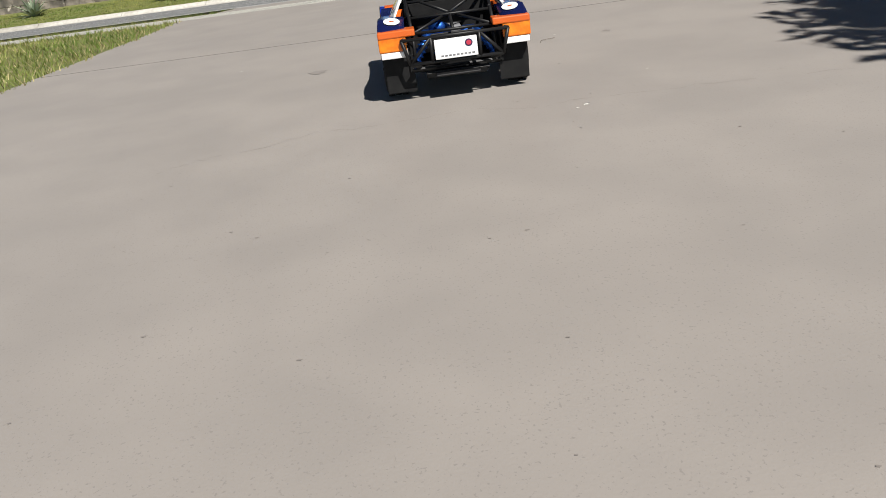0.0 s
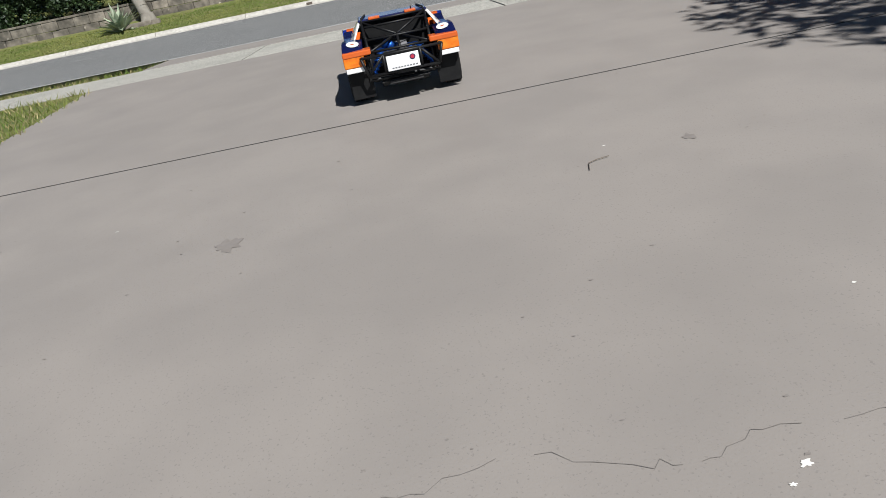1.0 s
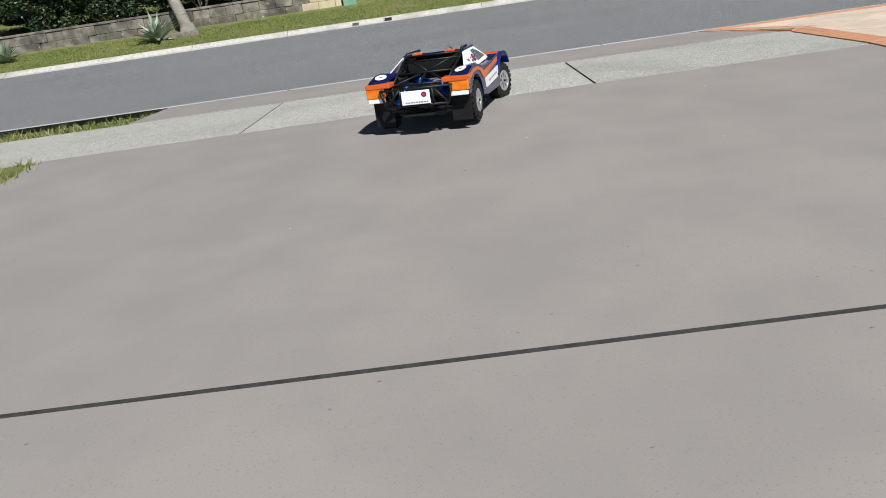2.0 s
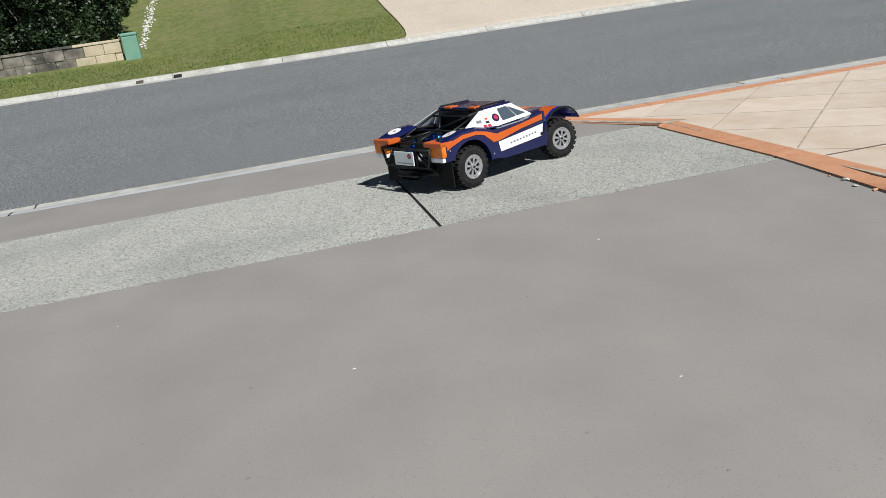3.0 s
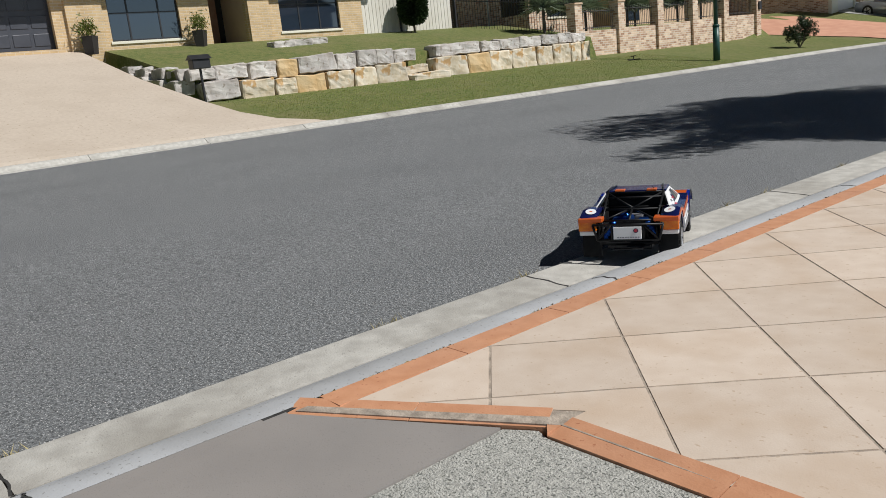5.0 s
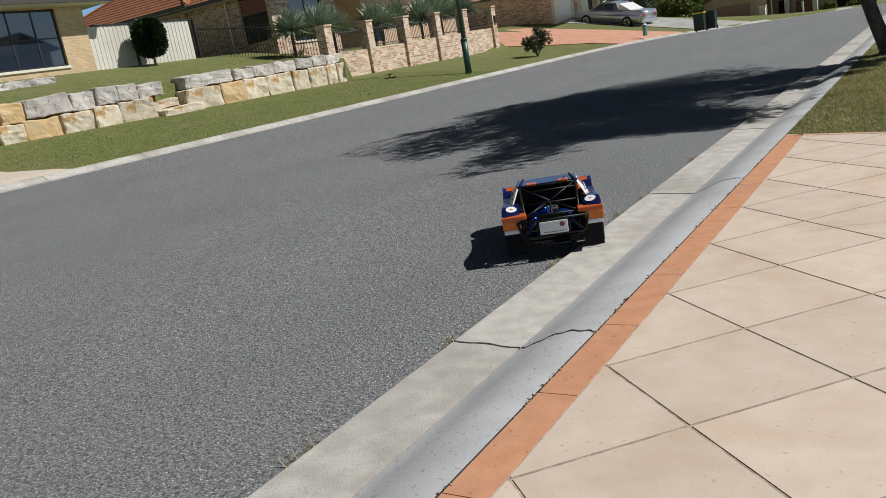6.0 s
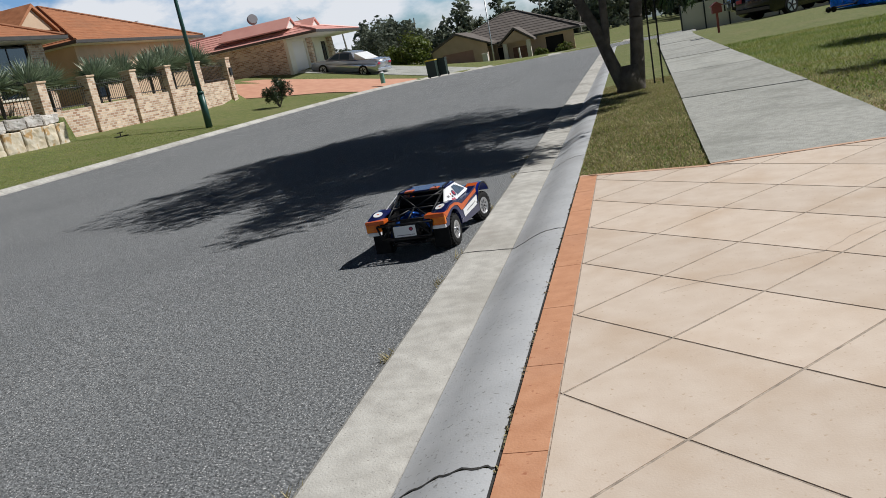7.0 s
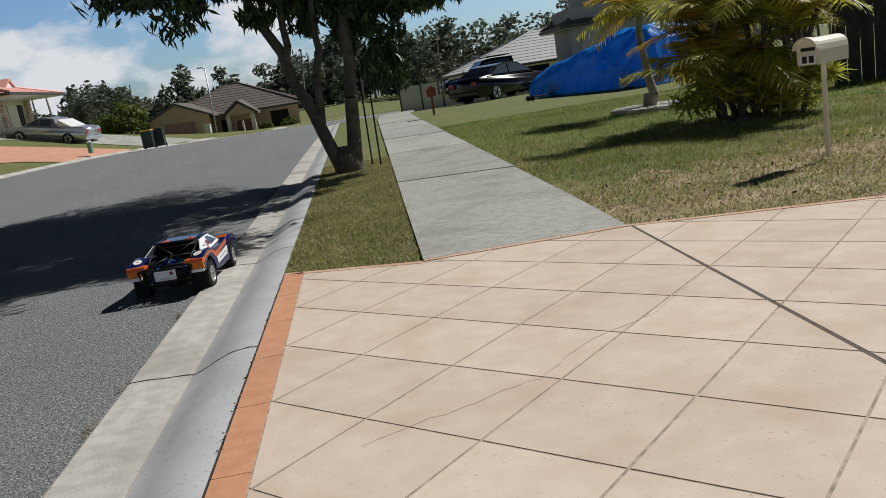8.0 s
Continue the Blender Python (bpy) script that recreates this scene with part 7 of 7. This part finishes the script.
wb = thing("white_bollard", pose(-7.5, 57.2, -0.8), "slim white marker post at the far kerb", "post")
part("shaft", tube(bmesh.new(), (0, 0, 0), (-0.04, 0, 1.25), 0.07, n=10), SOFFIT, wb)
bo = thing("bollard", pose(-12.75, 38.7, 0.2), "short pale green service bollard beside the driveway", "bollard")
part("body", tube(bmesh.new(), (0, 0, 0), (0, 0, 0.55), 0.13, 0.12, 10), GREENBOX, bo)
part("cap", tube(bmesh.new(), (0, 0, 0.55), (0, 0, 0.62), 0.14, 0.09, 10), T_WHITE, bo)


# ---- parked vehicles ----
def vehicle(name, m, label, category, paint, profile, cabin, width, wheelbase, wr=0.33, windows=(), tray=None):
    """Side profile (y, z) of the body and of the glasshouse, drawn across the width; the nose looks along +y."""
    t = thing(name, m, label, category)
    bm = bmesh.new()
    prism(bm, profile, "x", -width / 2, width / 2)
    bmesh.ops.bevel(bm, geom=[e for e in bm.edges if abs(e.verts[0].co.x - e.verts[1].co.x) < 0.01], offset=0.07, segments=2, affect="EDGES")
    part("body", bm, paint, t, "", True)
    bm = bmesh.new()
    k = 0.80
    lo, hi = [(y, z) for y, z in cabin[:2]], cabin[2:]
    v = [bm.verts.new((s * width / 2 * (0.94 if i < 2 else k), y, z)) for s in (-1, 1) for i, (y, z) in enumerate(cabin)]
    n = len(cabin)
    bm.faces.new(v[:n][::-1]), bm.faces.new(v[n:])
    for i in range(n):
        bm.faces.new((v[i], v[(i + 1) % n], v[n + (i + 1) % n], v[n + i]))
    bmesh.ops.recalc_face_normals(bm, faces=bm.faces)
    part("cabin", bm, paint, t)
    for s in (-1, 1):
        for q in windows:
            bm = bmesh.new()
            z0, z1 = cabin[0][1], max(c[1] for c in cabin)
            v = [bm.verts.new((s * (width / 2 * (0.94 + (k - 0.94) * (z - z0) / (z1 - z0)) + 0.006), y, z)) for y, z in q]
            bm.faces.new(v)
            part("side_window", bm, T_WIN, t)
        for wy in (-wheelbase / 2, wheelbase / 2):
            w = part("wheel", tubes([((s * (width / 2 - 0.20), wy, wr), (s * (width / 2 + 0.01), wy, wr))], wr, 20), T_RUBBER, t)
            part("rim", tubes([((s * (width / 2 + 0.005), wy, wr), (s * (width / 2 + 0.025), wy, wr))], wr * 0.66, 14), GALV, w)
            part("spoke", tubes([((s * (width / 2 + 0.03), wy, wr), (s * (width / 2 + 0.03), wy + wr * 0.6 * math.cos(a), wr + wr * 0.6 * math.sin(a))) for a in (i * 1.2566 for i in range(5))], 0.03, 5), DARK, w)
    y0, y1 = min(p[0] for p in profile), max(p[0] for p in profile)
    for s in (-1, 1):
        part("tail_light", boxes((s * width * 0.36 - 0.14, s * width * 0.36 + 0.14, y0 - 0.02, y0 + 0.04, 0.72, 0.86), bevel=0.01), T_RED, t)
        part("headlight", boxes((s * width * 0.36 - 0.16, s * width * 0.36 + 0.16, y1 - 0.05, y1 + 0.015, 0.62, 0.76), bevel=0.01), T_WHITE, t)
    part("bumper", boxes((-width * 0.46, width * 0.46, y0 - 0.05, y0 + 0.02, 0.32, 0.50), bevel=0.03), paint, t)
    return t


UTE = [(-2.45, 0.38), (-2.47, 0.85), (-2.40, 0.98), (-0.70, 0.98), (0.85, 0.97), (1.9, 0.86), (2.35, 0.72), (2.42, 0.45), (2.3, 0.25), (-2.2, 0.25)]
UTECAB = [(-0.85, 0.96), (1.25, 0.94), (0.55, 1.38), (0.1, 1.45), (-0.55, 1.43)]
SED = [(-2.30, 0.30), (-2.38, 0.50), (-2.38, 0.78), (-2.33, 0.97), (-2.2, 1.03), (-1.5, 1.05), (0.0, 0.99), (1.0, 0.96), (1.7, 0.88), (2.15, 0.76), (2.32, 0.60), (2.33, 0.38), (2.2, 0.22), (-2.2, 0.22)]
SEDCAB = [(-1.80, 1.00), (1.15, 0.95), (0.75, 1.20), (0.30, 1.40), (-0.10, 1.47), (-0.60, 1.47), (-1.05, 1.40), (-1.45, 1.22)]
WUTE = ([(-0.45, 1.0), (0.25, 1.0), (0.25, 1.36), (-0.42, 1.36)], [(0.32, 1.0), (1.0, 0.99), (0.52, 1.33), (0.32, 1.36)])
WSED = ([(-1.45, 1.06), (-0.45, 1.04), (-0.45, 1.41), (-0.98, 1.36)], [(-0.38, 1.04), (0.9, 1.01), (0.32, 1.34), (-0.1, 1.41), (-0.38, 1.42)])
car_z = far_z(-20.4, 45.6)
ute = vehicle("parked_ute", pose(-16.7, 45.2, 1.0, 10.5, 0, 76), "silver utility car with a hard tray cover parked on a driveway", "car", SILVER, UTE, UTECAB, 1.8, 2.95, 0.34, WUTE)
part("tray_cover", boxes((-0.8, 0.8, -2.4, -0.85, 0.985, 1.04), bevel=0.02), SILVER, ute)
bm = bmesh.new()
prism(bm, [(-1.6, 1.04), (-0.8, 1.04), (-0.8, 1.38)], "x", -0.75, 0.75)
part("sail_panel", bm, T_WHITE, ute)
sedan = vehicle("parked_sedan", pose(6.9, 30.8, -0.10, 0, 0, -53), "black sedan parked on the lawn edge", "car", BLACKPAINT, SED, SEDCAB, 1.8, 2.75, 0.33, WSED)
four = vehicle("parked_pickup", pose(7.2, 34.4, -0.10, 0, 0, 95), "dark dual-cab pickup with a bull bar and roof rack", "car", BLACKPAINT,
               [(-2.5, 0.55), (-2.5, 1.15), (0.9, 1.15), (2.1, 1.08), (2.4, 0.9), (2.4, 0.5), (2.2, 0.4), (-2.4, 0.4)], [(-0.9, 1.14), (1.2, 1.12), (0.6, 1.72), (0.1, 1.78), (-0.8, 1.76)], 1.85, 3.1, 0.38,
               ([(-0.7, 1.2), (0.05, 1.2), (0.05, 1.66), (-0.65, 1.66)], [(0.12, 1.2), (0.95, 1.18), (0.55, 1.6), (0.12, 1.66)]))
part("roof_rack", tubes([((-0.7, -0.7, 1.86), (0.7, -0.7, 1.86)), ((-0.7, 0.2, 1.86), (0.7, 0.2, 1.86)), ((-0.7, -0.7, 1.86), (-0.7, 0.4, 1.86)), ((0.7, -0.7, 1.86), (0.7, 0.4, 1.86))], 0.025, 6), T_BLACK, four)
part("bull_bar", tubes([((-0.8, 2.5, 0.5), (-0.8, 2.5, 1.15)), ((0.8, 2.5, 0.5), (0.8, 2.5, 1.15)), ((-0.8, 2.5, 1.15), (0.8, 2.5, 1.15)), ((-0.8, 2.5, 0.8), (0.8, 2.5, 0.8))], 0.035, 6), T_BLACK, four)

# tarpaulin over a vehicle
def covered_vehicle():
    t = thing("covered_vehicle", pose(8.55, 21.4, -0.1, 0, 0, -153), "bulky vehicle hidden under a wrinkled bright blue tarpaulin", "covered vehicle")
    n, m = 90, 40
    verts, faces = [], []
    crown = [(-2.75, 0.66), (-2.68, 0.80), (-2.4, 0.92), (-1.9, 1.00), (-1.2, 1.12), (-0.5, 1.32), (0.3, 1.52), (1.1, 1.66), (1.9, 1.72), (2.4, 1.66), (2.7, 1.30), (2.8, 0.4)]
    for i in range(n + 1):
        y = -2.75 + 5.5 * i / n
        h = float(np.interp(y, [c[0] for c in crown], [c[1] for c in crown]))
        for j in range(m + 1):
            a = math.pi * j / m
            cx, sx = math.cos(a), max(0.0, math.sin(a))
            x = 1.0 * math.copysign(abs(cx) ** 0.45, cx)
            z = 0.10 + (h - 0.10) * sx ** 0.5
            p = Vector((x, y, z))
            w = noise.noise(Vector((x * 1.6, y * 1.1, z * 2.2))) * 0.09 + (0.5 - abs(noise.noise(Vector((x * 2.2 + z, y * 1.9 - z, z * 1.1))))) * 0.17 + noise.noise(Vector((x * 6, y * 5.0, z * 2.0))) * 0.03
            verts.append((x + w * cx * 1.2, y + w * 0.6, z + w * sx))
    for i in range(n):
        for j in range(m):
            a = i * (m + 1) + j
            faces.append((a, a + 1, a + m + 2, a + m + 1))
    for e in (0, n):
        faces.append(tuple(range(e * (m + 1), e * (m + 1) + m + 1)))
    raw("tarpaulin", verts, faces, TARP, t)
    for s in (-1, 1):
        for wy in (-1.6, 1.6):
            part("wheel", tubes([((s * 0.7, wy, 0.3), (s * 0.9, wy, 0.3))], 0.3, 16), T_RUBBER, t)


covered_vehicle()
tr = thing("garden_trolley", pose(6.25, 21.6, near_z(6.25, 21.6), 0, 0, 15), "low black tube trolley lying on the lawn", "trolley")
part("frame", tubes([((-0.38, -0.1, 0.12), (0.38, -0.1, 0.12)), ((-0.38, 0.1, 0.12), (0.38, 0.1, 0.12)), ((-0.38, -0.1, 0.12), (-0.38, 0.1, 0.12)), ((0.38, -0.1, 0.12), (0.38, 0.1, 0.12))], 0.02, 6), T_BLACK, tr)
part("handle", tubes([((0.38, 0.0, 0.12), (0.62, 0.0, 0.26)), ((0.62, -0.12, 0.26), (0.62, 0.12, 0.26))], 0.016, 6), GALV, tr, "bare metal handle")
for sx in (-1, 1):
    part("wheel", tubes([((-0.3, sx * 0.12, 0.08), (-0.3, sx * 0.16, 0.08))], 0.08, 12), T_RUBBER, tr)
# houses and fence beyond the lawn
hr = thing("house", pose(0, 0, 0), "two-storey rendered house with a dark tiled lower roof", "house")
part("wall", boxes((10.8, 20, 33.4, 36.2, -0.3, 3.3)), GREYWALL, hr)
part("wall", boxes((11.9, 20, 34.4, 37, 3.303, 7.0)), GREYWALL, hr)
part("window", boxes((11.3, 12.1, 33.37, 33.39, 0.9, 2.1)), PANE, hr)
hip_roof("lower_roof", 10.8, 14.0, 33.4, 36.2, 2.55, 3.4, BROWNROOF, hr, 0.5)
hip_roof("upper_roof", 11.9, 20, 34.4, 37, 7.0, 8.6, BROWNROOF, hr, 0.5)
hg = thing("house", pose(0, 0, 0), "low house with a pale grey hipped roof", "house")
part("wall", boxes((8.5, 24, 50, 62, -1.5, 1.3)), CREAM, hg)
hip_roof("roof", 8.5, 24, 50, 62, 1.3, 3.6, GREYROOF, hg, 0.5, 0.6)
wf = thing("panel_fence", pose(0, 0, 0), "pale panel fence with dark posts beyond the lawn", "fence", kind="structure")
for i in range(8):
    part("panel", boxes((3.2 + 1.2 * i, 4.33 + 1.2 * i, 41.55, 41.6, -0.6, 1.0)), WHITEFENCE, wf)
    part("post", boxes((3.13 + 1.2 * i, 3.2 + 1.2 * i, 41.5, 41.65, -0.6, 1.06)), BLACKMETAL, wf)
df = thing("timber_fence", pose(0, 0, 0), "weathered timber paling fence at the lot boundary, darkened for its shaded face", "fence", kind="structure")
for i in range(60):
    part("paling", boxes((7.9 + 0.115 * i, 8.0 + 0.115 * i, 8.6 + 0.012 * (i % 2), 8.62 + 0.012 * (i % 2), -0.05, 1.95 + 0.02 * math.sin(i * 2.1))), PALING, df)

# garden sprinkler on the far verge
sp = thing("sprinkler", pose(-17.5, 21.5, far_z(-17.5, 21.5)), "low black garden sprinkler lying on the far verge", "sprinkler")
part("base", tubes([((-0.28, 0.0, 0.03), (0.28, 0.05, 0.03)), ((0.0, -0.3, 0.03), (0.02, 0.35, 0.03))], 0.022, 6), T_BLACK, sp)
part("head", tubes([((0, 0, 0.03), (0, 0, 0.16)), ((-0.15, 0.05, 0.16), (0.15, -0.05, 0.17))], 0.02, 6), T_BLACK, sp)


# ---- wall, floor and roof pieces ----
for q in TILE_ROWS:
    sloped_slab("tile", q, PEACH, tile_z, tiles, 0.02)


# ---- what moves ----
TRUCK_ROWS = [
    (0.0, 5.95, -5.690, 92, 2.7), (0.3, 5.06, -5.725, 92, 2.7), (0.6, 4.33, -5.745, 92, 2.7), (1.0, 3.70, -5.755, 92, 2.7), (1.2, 3.38, -5.765, 91, 2.7), (1.5, 2.80, -5.80, 87, 2.0),
    (1.9, 2.03, -5.78, 78, 0.5), (2.3, 1.44, -5.610, 62.5, 0), (2.5, 1.21, -5.380, 53.5, 0), (3.0, 0.805, -4.560, 28.0, 0), (3.5, 0.277, -3.596, 20, 0.3), (4.0, 0.018, -2.727, 21.5, 0), (4.2, -0.102, -2.474, 22.5, -0.5), (4.6, -0.40, -1.96, 26, -3.0),
    (5.0, -0.62, -1.45, 29, -1.5), (5.3, -0.75, -1.17, 29.5, 0), (5.5, -0.79, -1.06, 29.5, 0), (6.0, -0.95, -0.77, 26, 0), (6.25, -1.03, -0.42, 17, 0), (6.5, -1.078, -0.04, 8.5, 0), (7.0, -0.971, 0.666, -6.0, 0), (7.5, -0.873, 1.413, -8.0, 0), (8.0, -0.832, 2.175, -4.8, 0)]


def truck_ground(x):
    if x > 1.6:
        return drive_z(x)
    return float(np.interp(x, [-0.55, -0.30, 0.0, 0.4, 0.5, 1.6], [-0.080, -0.045, 0.0, 0.0, -0.016, -0.018]))


def motions():
    walk(truck, [(t, pose(x, y, truck_ground(x) + 0.002, rx, 0, rz)) for t, x, y, rz, rx in TRUCK_ROWS])
    ts = [r[0] for r in TRUCK_ROWS]
    run = [0.0]
    for a, b in zip(TRUCK_ROWS, TRUCK_ROWS[1:]):
        run.append(run[-1] + math.hypot(b[1] - a[1], b[2] - a[2]))
    for wheel, x, y in truck_wheels:
        rows = []
        for k in range(0, 241, 3):
            t = k / 30
            turn = -math.degrees(float(np.interp(t, ts, run)) / 0.0915)
            steer = float(np.interp(t, ts, [0, 0, 0, 0, -2, -8, -14, -16, -16, -12, -2, 2, 3, 3, 2, 0, -3, -10, -16, -16, -12, 2, 4])) if y > 0 else 0
            rows.append((t, Matrix.Translation((x, y, WHEEL_Z)) @ Matrix.Rotation(radians(steer), 4, "Z") @ Matrix.Rotation(radians(turn), 4, "X")))
        walk(wheel, rows)


motions()
